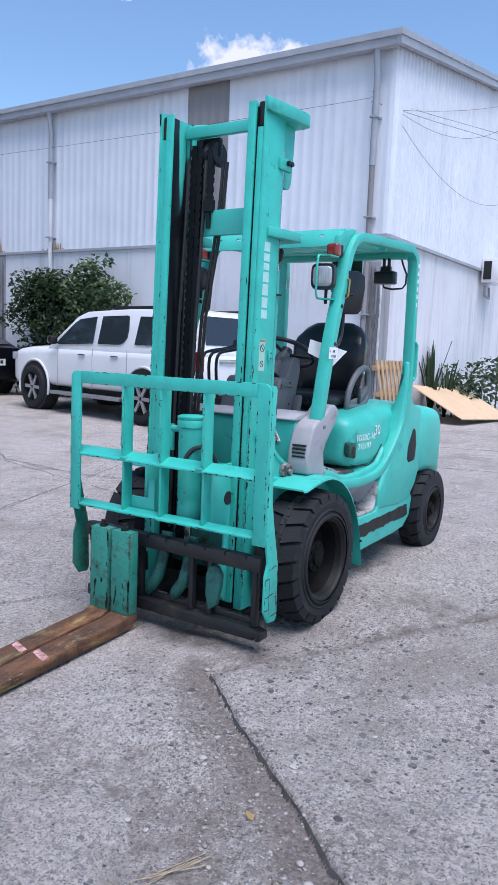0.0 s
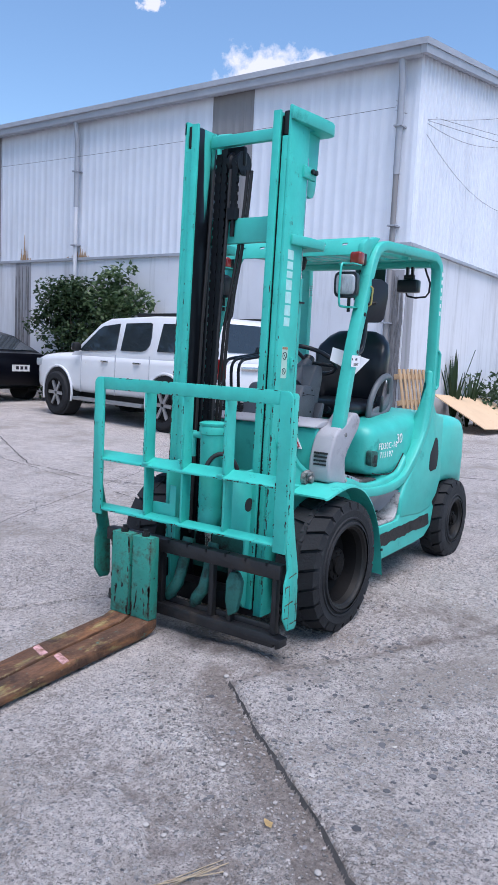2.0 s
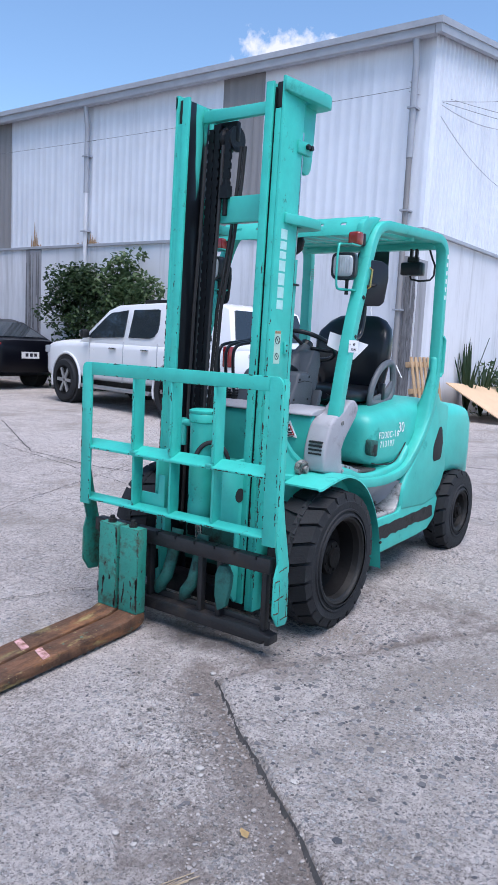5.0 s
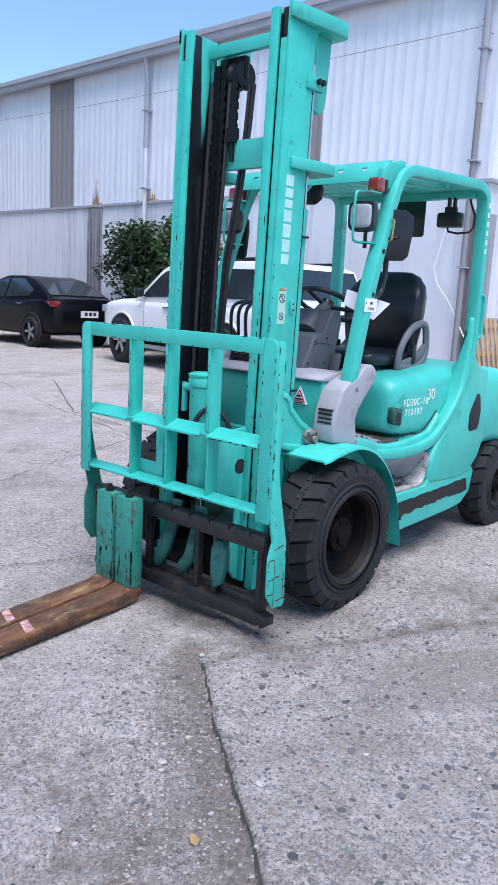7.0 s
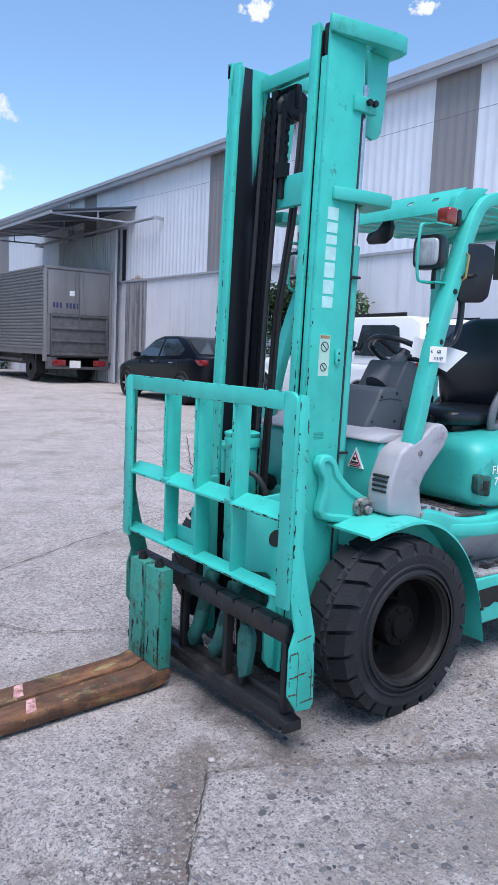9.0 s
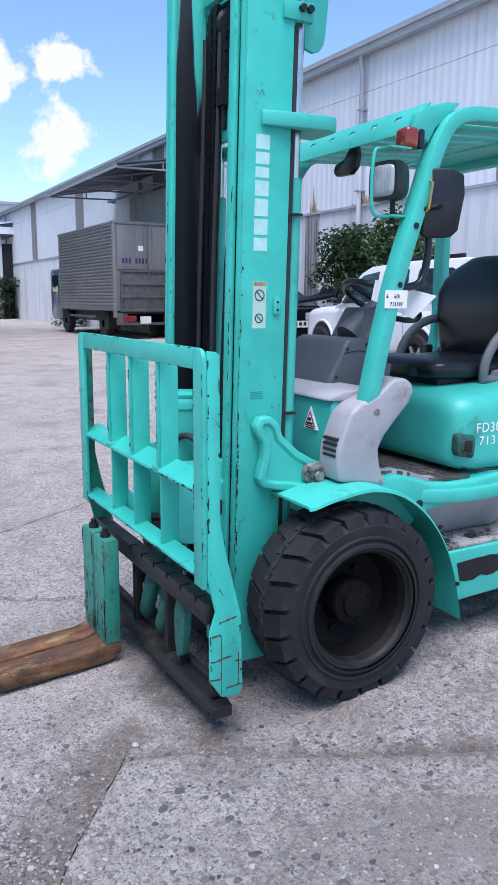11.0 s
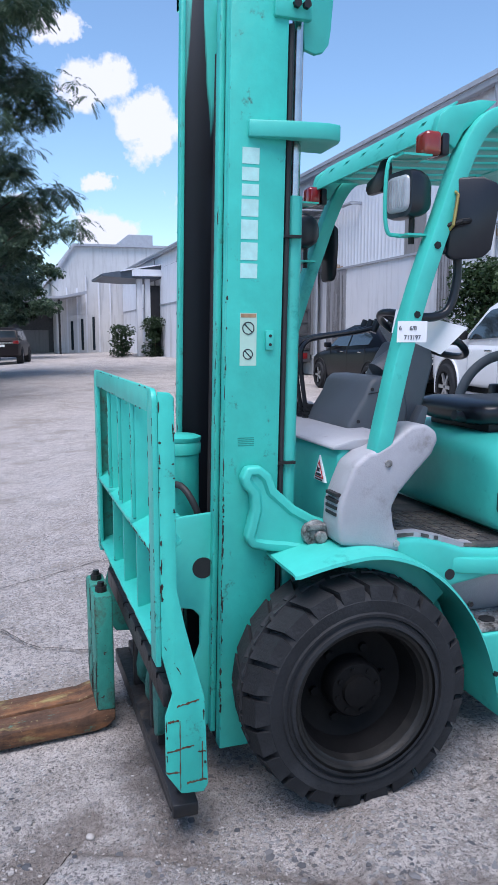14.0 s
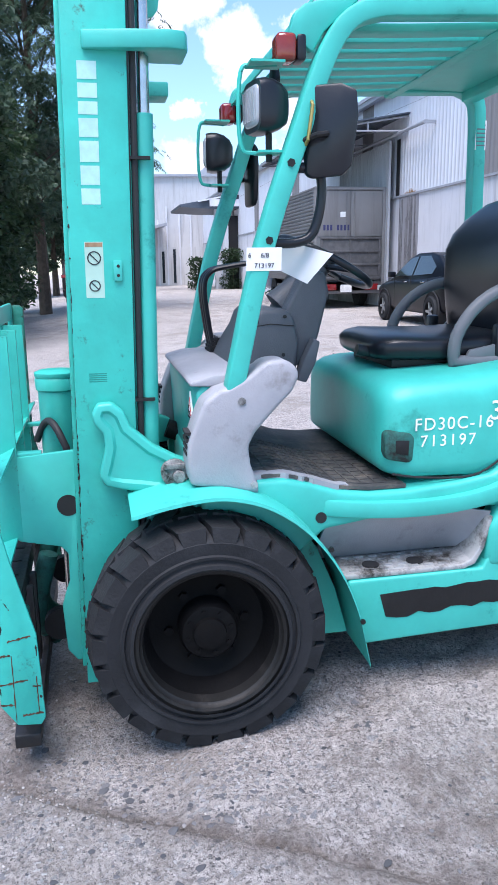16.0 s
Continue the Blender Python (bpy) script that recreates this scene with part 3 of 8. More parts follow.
def ground_height(x, y):
    z = fall(y)
    if -4 < x < 5 and -5 < y < 4:
        z += 0.006 * noise.noise((x * 1.3, y * 1.3, 0)) + 0.0035 * noise.noise((x * 7, y * 7, 3)) + 0.0018 * noise.noise((x * 21, y * 21, 5))
        jx = x + 0.020 * noise.noise((x * 5, y * 5, 9)) + 0.008 * noise.noise((x * 19, y * 19, 2))
        jy = y + 0.020 * noise.noise((x * 5, y * 5, 19)) + 0.008 * noise.noise((x * 19, y * 19, 7))
        df, sf = seg_distance(jx, jy, EDGE_FRONT)
        db, sb = seg_distance(jx, jy, EDGE_BACK)
        if sf > 0 and sb < 0 and x > 0.4:
            z += 0.034 * min(1.0, (df / 0.014) ** 0.6, db / 0.05 + 0.2)
        elif df > 0.10:
            z += 0.028 * min(1.0, (df - 0.10) / 0.12) * lump(x, y)
        z -= 0.020 * max(0.0, 1 - math.hypot((abs(x) - 0.52) / 0.55, y / 0.55))
        for line, w in zip(JOINTS, WIDTHS):
            d, side = seg_distance(jx, jy, line)
            if d < w * 2 and line is not EDGE_FRONT:
                z -= 0.020 * (1 - d / (w * 2))
    return z


def dust_at(x, y):
    """Brown dust lies below the slab's edge and where wheels have turned."""
    if not (-6 < x < 7 and -6 < y < 6):
        return 0.0
    df, sf = seg_distance(x, y, EDGE_FRONT)
    up = sf > 0 and x > 0.45
    d = 0.0 if up else max(0.0, 1 - df / 0.34)
    if not up and y < -0.7 and x > -0.6:
        d = max(d, 0.75 * max(0.0, min(1.0, (x - 0.08) / 0.25)) * (1 - lump(x, y)) * max(0.0, 1 - df / 1.6))
    db, sb = seg_distance(x, y, EDGE_BACK)
    d = max(d, 0.7 * max(0.0, 1 - db / 0.16))
    d = max(d, 0.75 * max(0.0, 1 - math.hypot((x - 0.55) / 0.75, (y + 0.55) / 0.30)))
    d = max(d, 0.6 * max(0.0, 1 - math.hypot((x - 1.0) / 1.2, (y - 0.5) / 0.5)))
    return d


def darkened_at(x, y):
    """The ground is darker below the mast, under the truck's body and along the rear of the raised slab."""
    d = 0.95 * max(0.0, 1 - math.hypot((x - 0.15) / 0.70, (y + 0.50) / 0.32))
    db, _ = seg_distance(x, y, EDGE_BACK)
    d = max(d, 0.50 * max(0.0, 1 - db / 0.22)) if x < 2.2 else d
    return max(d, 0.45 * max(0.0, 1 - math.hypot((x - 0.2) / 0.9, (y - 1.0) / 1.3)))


def spaced(a, fine_a, fine_b, b, step, grow=1.25):
    out, v = [], fine_a
    while v < fine_b:
        out.append(v)
        v += step
    s, v = step, fine_b
    while v < b:
        out.append(v)
        s *= grow
        v += s
    out.append(b)
    s, v = step * grow, fine_a - step * grow
    while v > a:
        out.insert(0, v)
        s *= grow
        v -= s
    out.insert(0, a)
    return out


gx = spaced(-400, -1.4, 2.2, 400, 0.0115, 1.115)
gy = spaced(-400, -2.6, 1.0, 400, 0.0115, 1.115)
g_verts = [(x, y, ground_height(x, y)) for y in gy for x in gx]
nx = len(gx)
g_faces = [(j * nx + i, j * nx + i + 1, (j + 1) * nx + i + 1, (j + 1) * nx + i) for j in range(len(gy) - 1) for i in range(nx - 1)]
g_mesh = bpy.data.meshes.new("ground")
g_mesh.from_pydata(g_verts, [], g_faces)
g_mesh.polygons.foreach_set("use_smooth", [True] * len(g_mesh.polygons))
g_mesh.materials.append(m_concrete)
g_mesh.attributes.new("dust", "FLOAT", "POINT").data.foreach_set("value", [dust_at(v[0], v[1]) for v in g_verts])
g_mesh.attributes.new("darkened", "FLOAT", "POINT").data.foreach_set("value", [darkened_at(v[0], v[1]) for v in g_verts])
tagged(new("ground", g_mesh), "worn grey concrete yard with exposed stones and cracked joints", "ground", "", "structure")

m_jointdirt = material("dark_joint_dirt", (0.085, 0.078, 0.074), 0.95, vary=0.4, scale=20, bump=0.4, bump_scale=80)
for line, w in zip(JOINTS, WIDTHS):
    rj = random.Random(len(line))
    pts = []
    for (ax, ay), (bx, by) in zip(line, line[1:]):
        n = max(2, int(math.hypot(bx - ax, by - ay) / 0.03))
        pts += [(ax + (bx - ax) * k / n, ay + (by - ay) * k / n) for k in range(n)]
    bm = bmesh.new()
    prev = None
    for i, (x, y) in enumerate(pts):
        a, c = pts[max(0, i - 1)], pts[min(len(pts) - 1, i + 1)]
        d = Vector((c[0] - a[0], c[1] - a[1])).normalized()
        x -= 0.020 * noise.noise((x * 5, y * 5, 9)) + 0.008 * noise.noise((x * 19, y * 19, 2))
        y -= 0.020 * noise.noise((x * 5, y * 5, 19)) + 0.008 * noise.noise((x * 19, y * 19, 7))
        h = w * rj.uniform(0.3, 0.95) * (0.25 if line is EDGE_FRONT else 0.4)
        low = max(0.001, 0.005 + 0.011 * noise.noise((x * 13, y * 13, 31)) + rj.uniform(-0.0015, 0.0015)) if line is EDGE_FRONT else h
        z = fall(y) + 0.002
        if line is EDGE_FRONT:
            z = ground_height(x + d.y * 0.02, y - d.x * 0.02) + 0.001
        cur = (bm.verts.new((x - d.y * h, y + d.x * h, z + (0.020 if line is EDGE_FRONT else 0))), bm.verts.new((x + d.y * low, y - d.x * low, z)))
        if prev:
            bm.faces.new((prev[0], prev[1], cur[1], cur[0]))
        prev = cur
    solid("joint", bm, m_jointdirt, "dark dirt filling a crack in the concrete")

# stones set in and lying on the concrete
ground = bpy.data.objects["ground"]
m_stone = bpy.data.materials.new("yard_stone")
m_stone.use_nodes = True
s_n, s_l = m_stone.node_tree.nodes, m_stone.node_tree.links
s_oi = s_n.new("ShaderNodeObjectInfo")
s_rp = s_n.new("ShaderNodeValToRGB")
s_rp.color_ramp.elements[0].color = (0.04, 0.043, 0.05, 1)
s_rp.color_ramp.elements[1].color = (0.14, 0.137, 0.14, 1)
s_e = s_rp.color_ramp.elements.new(0.94)
s_e.color = (0.15, 0.147, 0.15, 1)
s_rp.color_ramp.elements[-1].color = (0.5, 0.47, 0.43, 1)
s_l.new(s_oi.outputs["Random"], s_rp.inputs[0])
s_l.new(s_rp.outputs[0], s_n["Principled BSDF"].inputs["Base Color"])
s_n["Principled BSDF"].inputs["Roughness"].default_value = 0.8


def stone_mesh(rnd, flat):
    bm = bmesh.new()
    bmesh.ops.create_icosphere(bm, subdivisions=1, radius=1.0)
    for v in bm.verts:
        v.co *= rnd.uniform(0.6, 1.2)
        v.co.z *= flat
        v.co.x *= 1.25
    return finish(bm, "stone", m_stone, 20)


rs = random.Random(21)
STONES = [stone_mesh(rs, 0.34) for _ in range(7)]
n_st = 0
while n_st < 290:
    if n_st < 120:
        x, y = rs.gauss(0.95, 0.35), rs.gauss(-0.62, 0.30)
    else:
        x, y = rs.uniform(0.70, 1.95), rs.uniform(-1.0, 0.95)
    if math.hypot(x - 0.5, y) < 0.2 or (x < 0.66 and abs(y) < 0.36):
        continue
    ob = new("stone", STONES[rs.randrange(7)])
    k = rs.choice((0.006, 0.007, 0.008, 0.010, 0.012, 0.015)) * (1.0 if n_st < 120 else 0.95 if x > 1.05 else 0.7)
    ob.parent = ground
    ob.matrix_world = Matrix.LocRotScale((x, y, ground_height(x, y) + k * 0.02), Euler((rs.uniform(-0.12, 0.12), rs.uniform(-0.12, 0.12), rs.uniform(0, 6.3))), (k, k, k * 0.8))
    n_st += 1
m_gravel = bpy.data.materials.new("loose_gravel")
m_gravel.use_nodes = True
g_n, g_l = m_gravel.node_tree.nodes, m_gravel.node_tree.links
g_geo = g_n.new("ShaderNodeNewGeometry")
g_rp = g_n.new("ShaderNodeValToRGB")
g_rp.color_ramp.elements[0].color, g_rp.color_ramp.elements[1].color = (0.09, 0.086, 0.083, 1), (0.36, 0.335, 0.315, 1)
g_l.new(g_geo.outputs["Random Per Island"], g_rp.inputs[0])
g_l.new(g_rp.outputs[0], g_n["Principled BSDF"].inputs["Base Color"])
g_n["Principled BSDF"].inputs["Roughness"].default_value = 0.85
gv, gf = [], []
ICO = bmesh.new()
bmesh.ops.create_icosphere(ICO, subdivisions=1, radius=1.0)
OCT = [tuple(v.co) for v in ICO.verts]
OCF = [tuple(v.index for v in f.verts) for f in ICO.faces]
ICO.free()
for i in range(9000):
    if i < 260:
        x, y = rs.gauss(0.74, 0.17), rs.gauss(-1.20, 0.12)
    elif i < 2600:
        k = rs.random()
        x, y = 0.5 + 1.3 * k + rs.gauss(-0.16, 0.12), -0.82 - 0.95 * k + rs.gauss(-0.14, 0.14)
    elif i < 3200:
        x, y = rs.gauss(0.75, 0.3), rs.gauss(-0.45, 0.12)
    else:
        x, y = rs.uniform(-3.0, 3.0), rs.uniform(-3.0, 2.6)
    r = rs.choice((0.0018, 0.0025, 0.003, 0.004, 0.005)) * (1.6 if i < 2200 and rs.random() < 0.15 else 1.0)
    if i < 110 or 260 <= i < 310:
        r = rs.uniform(0.004, 0.010)
    z, a = ground_height(x, y) + r * 0.3, rs.uniform(0, 6.3)
    ca, sa = math.cos(a), math.sin(a)
    k = len(gv)
    for ox, oy, oz in OCT:
        jx, jy, jz = ox * r * rs.uniform(0.8, 1.5), oy * r * rs.uniform(0.7, 1.15), oz * r * rs.uniform(0.5, 0.8)
        gv.append((x + jx * ca - jy * sa + rs.uniform(-0.2, 0.2) * r, y + jx * sa + jy * ca, z + jz))
    gf += [(k + p, k + q, k + w) for p, q, w in OCF]
gm = bpy.data.meshes.new("gravel")
gm.from_pydata(gv, [], gf)
gm.materials.append(m_gravel)
tagged(new("gravel", gm), "loose pale gravel and grit scattered over the concrete", "gravel", "", "stuff")

sv, sf = [], []
for i in range(2600):
    x, y = (rs.uniform(-2.5, 3.2), rs.uniform(-3.2, 2.6)) if i < 1900 else (rs.gauss(1.2, 0.4), rs.gauss(-0.4, 0.5))
    if noise.noise((x * 1.1, y * 1.1, 77)) < -0.05 or (abs(x) < 0.66 and abs(y) < 0.4):
        continue
    r = rs.choice((0.0035, 0.0045, 0.006, 0.008, 0.010))
    z, a, k = ground_height(x, y) - r * 0.10, rs.uniform(0, 6.3), len(sv)
    ca, sa = math.cos(a), math.sin(a)
    for ox, oy, oz in OCT:
        jx, jy, jz = ox * r * rs.uniform(0.7, 1.6), oy * r * rs.uniform(0.6, 1.1), oz * r * 0.32
        sv.append((x + jx * ca - jy * sa, y + jx * sa + jy * ca, z + jz))
    sf += [(k + p, k + q, k + w) for p, q, w in OCF]
em = bpy.data.meshes.new("embedded_stones")
em.from_pydata(sv, [], sf)
m_embed = bpy.data.materials.new("embedded_stone")
m_embed.use_nodes = True
e_n, e_l = m_embed.node_tree.nodes, m_embed.node_tree.links
e_geo, e_rp = e_n.new("ShaderNodeNewGeometry"), e_n.new("ShaderNodeValToRGB")
e_rp.color_ramp.elements[0].color, e_rp.color_ramp.elements[1].color = (0.045, 0.047, 0.054, 1), (0.26, 0.25, 0.25, 1)
e_l.new(e_geo.outputs["Random Per Island"], e_rp.inputs[0])
e_l.new(e_rp.outputs[0], e_n["Principled BSDF"].inputs["Base Color"])
e_n["Principled BSDF"].inputs["Roughness"].default_value = 0.85
em.materials.append(m_embed)
tagged(new("embedded_stones", em), "dark angular stones set in the worn concrete", "stones", "", "stuff")

# ---- the warehouse ----
WY, CX, CLAD, EAVE = 8.7, -3.0, 3.33, 6.34
WEST = -64.0


def corrugated(bm, along, a, b, z0, z1, face, out, pitch=0.2, depth=0.022, top=None):
    """A ribbed sheet wall: along x or y, at a plane, ribs standing out by depth."""
    prof, v = [], a
    while v < b - 1e-6:
        for k, d in ((0.0, 0.0), (0.55, 0.0), (0.68, depth), (0.87, depth)):
            w = v + k * pitch
            if w < b:
                prof.append((w, d))
        v += pitch
    prof.append((b, 0.0))
    rows = []
    for w, d in prof:
        o = face + out * d
        zt = top(w) if top else z1
        lo = (w, o, z0) if along == "x" else (o, w, z0)
        hi = (w, o, zt) if along == "x" else (o, w, zt)
        rows.append((bm.verts.new(lo), bm.verts.new(hi)))
    for p, q in zip(rows, rows[1:]):
        bm.faces.new((p[0], q[0], q[1], p[1]))


def gable_top(y):
    return EAVE + 0.165 * (y - WY) if y < 22 else EAVE + 0.165 * (22 - WY) - 0.165 * (y - 22)


bm = bmesh.new()
bm_box(bm, (WEST, WY, -0.3), (CX, WY + 0.3, CLAD))
solid("wall_south", bm, m_plaster, "stained white plaster lower wall of the warehouse")
bm = bmesh.new()
bm_box(bm, (CX - 0.3, WY + 0.3, -0.3), (CX, 35, CLAD))
solid("wall_east", bm, m_plaster, "white plaster lower wall of the warehouse gable")
bm = bmesh.new()
corrugated(bm, "x", WEST, CX + 0.02, CLAD, EAVE, WY + 0.0, -1, depth=0.009)
solid("cladding_south", bm, m_clad, "white ribbed sheet cladding above the plaster wall")
bm = bmesh.new()
corrugated(bm, "y", WY, 35, CLAD, EAVE, CX + 0.02, 1, pitch=0.17, depth=0.036, top=gable_top)
solid("cladding_east", bm, m_clad, "white ribbed sheet cladding on the gable")
bm = bmesh.new()
bm_box(bm, (WEST, WY - 0.05, CLAD - 0.035), (CX + 0.06, WY + 0.02, CLAD + 0.02))
bm_box(bm, (CX - 0.02, WY + 0.02, CLAD - 0.035), (CX + 0.075, 35, CLAD + 0.02))
solid("trim_drip", bm, m_trimgrey, "thin grey drip flashing under the cladding")
bm = bmesh.new()
bm_prism(bm, [(WY - 0.30, EAVE + 0.13), (22, EAVE + 0.13 + 0.165 * 13.6), (35.3, EAVE - 0.1), (35.3, EAVE - 0.2), (22, EAVE + 0.03 + 0.165 * 13.6), (WY - 0.30, EAVE + 0.03)], "x", WEST - 0.2, CX + 0.22)
solid("roof", bm, m_trimgrey, "grey sheet roof of the warehouse")
bm = bmesh.new()
bm_box(bm, (WEST, WY - 0.26, EAVE - 0.10), (CX + 0.096, WY - 0.10, EAVE + 0.06))
solid("gutter", bm, m_trimgrey, "grey box gutter along the warehouse eave", bevel=0.02)
bm = bmesh.new()
bm_sweep(bm, [(CX + 0.15, WY - 0.275, EAVE + 0.02 - 0.012), (CX + 0.15, 22, EAVE + 0.02 + 0.165 * 13.5), (CX + 0.15, 35, EAVE - 0.1)], rect(0.10, 0.2))
solid("trim_verge", bm, m_trimgrey, "grey verge trim along the gable")

# ---- the forklift ----
fork = thing("forklift", "turquoise diesel forklift truck with worn paint, parked with forks lowered", "forklift")
LEAN = 0.021


def ym(y, z):
    """The mast leans back a little."""
    return y + LEAN * (z - 1.2)


def mast_box(bm, x0, x1, y0, y1, z0, z1):
    v = bm_box(bm, (x0, y0, z0), (x1, y1, z1))
    for q in v:
        q.co.y = ym(q.co.y, q.co.z)


def mast_cyl(bm, x, y, z0, z1, r, n=20, r2=None):
    bm_cyl(bm, (x, ym(y, z0), z0), (x, ym(y, z1), z1), r, n, r2)


# outer mast: two channels with a plate web, and the U-shaped ties behind
for s in (1, -1):
    made_before = set(fork.children_recursive)
    bm = bmesh.new()
    mast_box(bm, s * 0.322, s * 0.338, -0.333, -0.165, 0.09, 2.505)
    bm_bevel(bm, 0.004)
    web = part("outer_rail", bm, m_teal_worn, fork, "turquoise outer mast rail with chipped edges")
    bm = bmesh.new()
    mast_box(bm, s * 0.291, s * 0.322, -0.333, -0.317, 0.09, 2.37)
    part("front_flange", bm, m_teal_worn, web, bevel=0.003)
    bm = bmesh.new()
    mast_box(bm, s * 0.291, s * 0.322, -0.184, -0.167, 0.09, 2.46)
    part("rear_flange", bm, m_teal, web, bevel=0.003)
    bm = bmesh.new()
    mast_box(bm, s * 0.287, s * 0.3215, -0.325, -0.300, 2.375, 2.485)
    part("rail_roller", bm, m_black, web, "black block at the rail's end", bevel=0.008)
    # inner rail, greased on its running faces
    bm = bmesh.new()
    mast_box(bm, s * 0.268, s * 0.280, -0.345, -0.185, 0.12, 2.48)
    inner = part("inner_rail", bm, m_railgrease, fork, "inner mast rail smeared with black grease", bevel=0.003)
    bm = bmesh.new()
    mast_box(bm, s * 0.244, s * 0.284, -0.347, -0.331, 0.12, 2.485)
    part("front_flange", bm, m_teal_worn, inner, bevel=0.003)
    bm = bmesh.new()
    mast_box(bm, s * 0.244, s * 0.267, -0.203, -0.186, 0.12, 2.47)
    part("rear_flange", bm, m_railgrease, inner, bevel=0.003)
    # black strip fills the gap between the rails in place of its shade
    bm = bmesh.new()
    mast_box(bm, s * 0.2845, s * 0.2905, -0.330, -0.300, 0.12, 2.46)
    part("grease_line", bm, m_grease, inner, "black strip standing in for the shade in the gap between the rails")
    # lift cylinder behind the rail, hose beside it
    bm = bmesh.new()
    mast_cyl(bm, s * 0.295, -0.121, 0.25, 1.74, 0.025)
    cyl = part("lift_cylinder", bm, m_teal, fork, "turquoise lift cylinder behind the mast")
    bm = bmesh.new()
    mast_cyl(bm, s * 0.295, -0.122, 1.73, 2.29, 0.017)
    mast_cyl(bm, s * 0.295, -0.124, 2.27, 2.315, 0.018, 6)
    part("rod", bm, m_chrome, cyl, "bright steel piston rod")
    bm = bmesh.new()
    bm_tube(bm, [(s * 0.318, ym(-0.150, z), z) for z in (0.55, 1.0, 1.5, 2.0, 2.2)], 0.009)
    part("hose", bm, m_wire, cyl, "black hydraulic hose")
    for z in (0.96, 1.62):
        bm = bmesh.new()
        mast_box(bm, s * 0.29, s * 0.334, -0.172, -0.108, z, z + 0.008)
        part("clip", bm, m_black, cyl)
    # bracket plates of the two ties
    for z0, z1, y0, y1, nm in ((2.437, 2.497, -0.343, 0.015, "top"), (1.884, 1.930, -0.280, -0.005, "mid")):
        bm = bmesh.new()
        pts = [(s * 0.336, ym(y0, z0)), (s * 0.352, ym(y0, z0)), (s * 0.375, ym(-0.16, z0)), (s * 0.385, ym(y1 - 0.05, z0)), (s * 0.375, ym(y1 - 0.01, z0)), (s * 0.34, ym(y1, z0)), (s * 0.22, ym(y1, z0)), (s * 0.22, ym(-0.10, z0)), (s * 0.336, ym(-0.12, z0))]
        if s < 0:
            pts = [(max(p, -0.330), q) for p, q in pts]
        bm_prism(bm, pts, "z", z0, z1)
        part("tie_bracket", bm, m_teal, fork, "turquoise plate bracket on the mast", bevel=0.006)
    bm = bmesh.new()
    bm_prism(bm, [(-0.098, 2.44), (0.012, 2.44), (0.006, 2.32), (-0.004, 2.20), (-0.010, 2.165), (-0.026, 2.143), (-0.05, 2.135), (-0.085, 2.145)], "x", s * 0.304, s * 0.286)
    part("gusset", bm, m_teal, fork, bevel=0.003)
    bm = bmesh.new()
    mast_box(bm, s * 0.325, s * 0.350, -0.212, -0.100, 2.205, 2.262)
    clamp = part("cylinder_clamp", bm, m_teal_worn, fork, bevel=0.006)
    for dy in (-0.15, -0.122):
        bm = bmesh.new()
        bm_cyl(bm, (s * 0.352, ym(dy, 2.24), 2.24), (s * 0.366, ym(dy, 2.24), 2.24), 0.012, 6)
        part("bolt", bm, m_black, clamp)
    # tilt bracket low on the mast, with its pin
    bm = bmesh.new()
    out = [(-0.308, 0.945), (-0.292, 0.975), (-0.250, 0.977), (-0.218, 0.950), (-0.203, 0.908), (-0.14, 0.85), (-0.075, 0.812), (-0.03, 0.795), (-0.008, 0.765), (-0.012, 0.725), (-0.045, 0.705), (-0.10, 0.698), (-0.17, 0.712), (-0.235, 0.722), (-0.280, 0.735), (-0.296, 0.765), (-0.287, 0.80), (-0.275, 0.85), (-0.278, 0.89), (-0.302, 0.918)]
    bm_prism(bm, [(p + 0.012, q - 0.010) for p, q in out], "x", s * 0.338, s * 0.382)
    bmesh.ops.recalc_face_normals(bm, faces=bm.faces)
    bm_bevel(bm, 0.009, 3)
    face = max((f for f in bm.faces if f.normal.x * s > 0.99), key=lambda f: f.calc_area())
    bmesh.ops.inset_region(bm, faces=[face], thickness=0.014, depth=0.0)
    bmesh.ops.inset_region(bm, faces=[face], thickness=0.009, depth=-0.009)
    tilt = part("tilt_bracket", bm, m_teal, fork, "turquoise cast bracket for the tilt cylinder")
    bm = bmesh.new()
    bm_cyl(bm, (s * 0.365, -0.070, 0.757), (s * 0.398, -0.070, 0.757), 0.040, 24)
    bm_cyl(bm, (s * 0.398, -0.060, 0.748), (s * 0.416, -0.060, 0.748), 0.020, 6)
    bm_box(bm, (s * 0.385, -0.102, 0.770), (s * 0.406, -0.040, 0.786))
    part("pin", bm, m_step, tilt, "dirty steel pin and lock plate", bevel=0.002)
    bm = bmesh.new()
    bm_cyl(bm, (s * 0.33, -0.03, 0.75), (s * 0.33, 0.10, 0.70), 0.035, 16)
    part("tilt_cylinder", bm, m_black, fork, "black tilt cylinder")
    if s < 0:
        for ob in set(fork.children_recursive) - made_before:
            ob.data.transform(Matrix.Translation((0.043, 0, 0)))

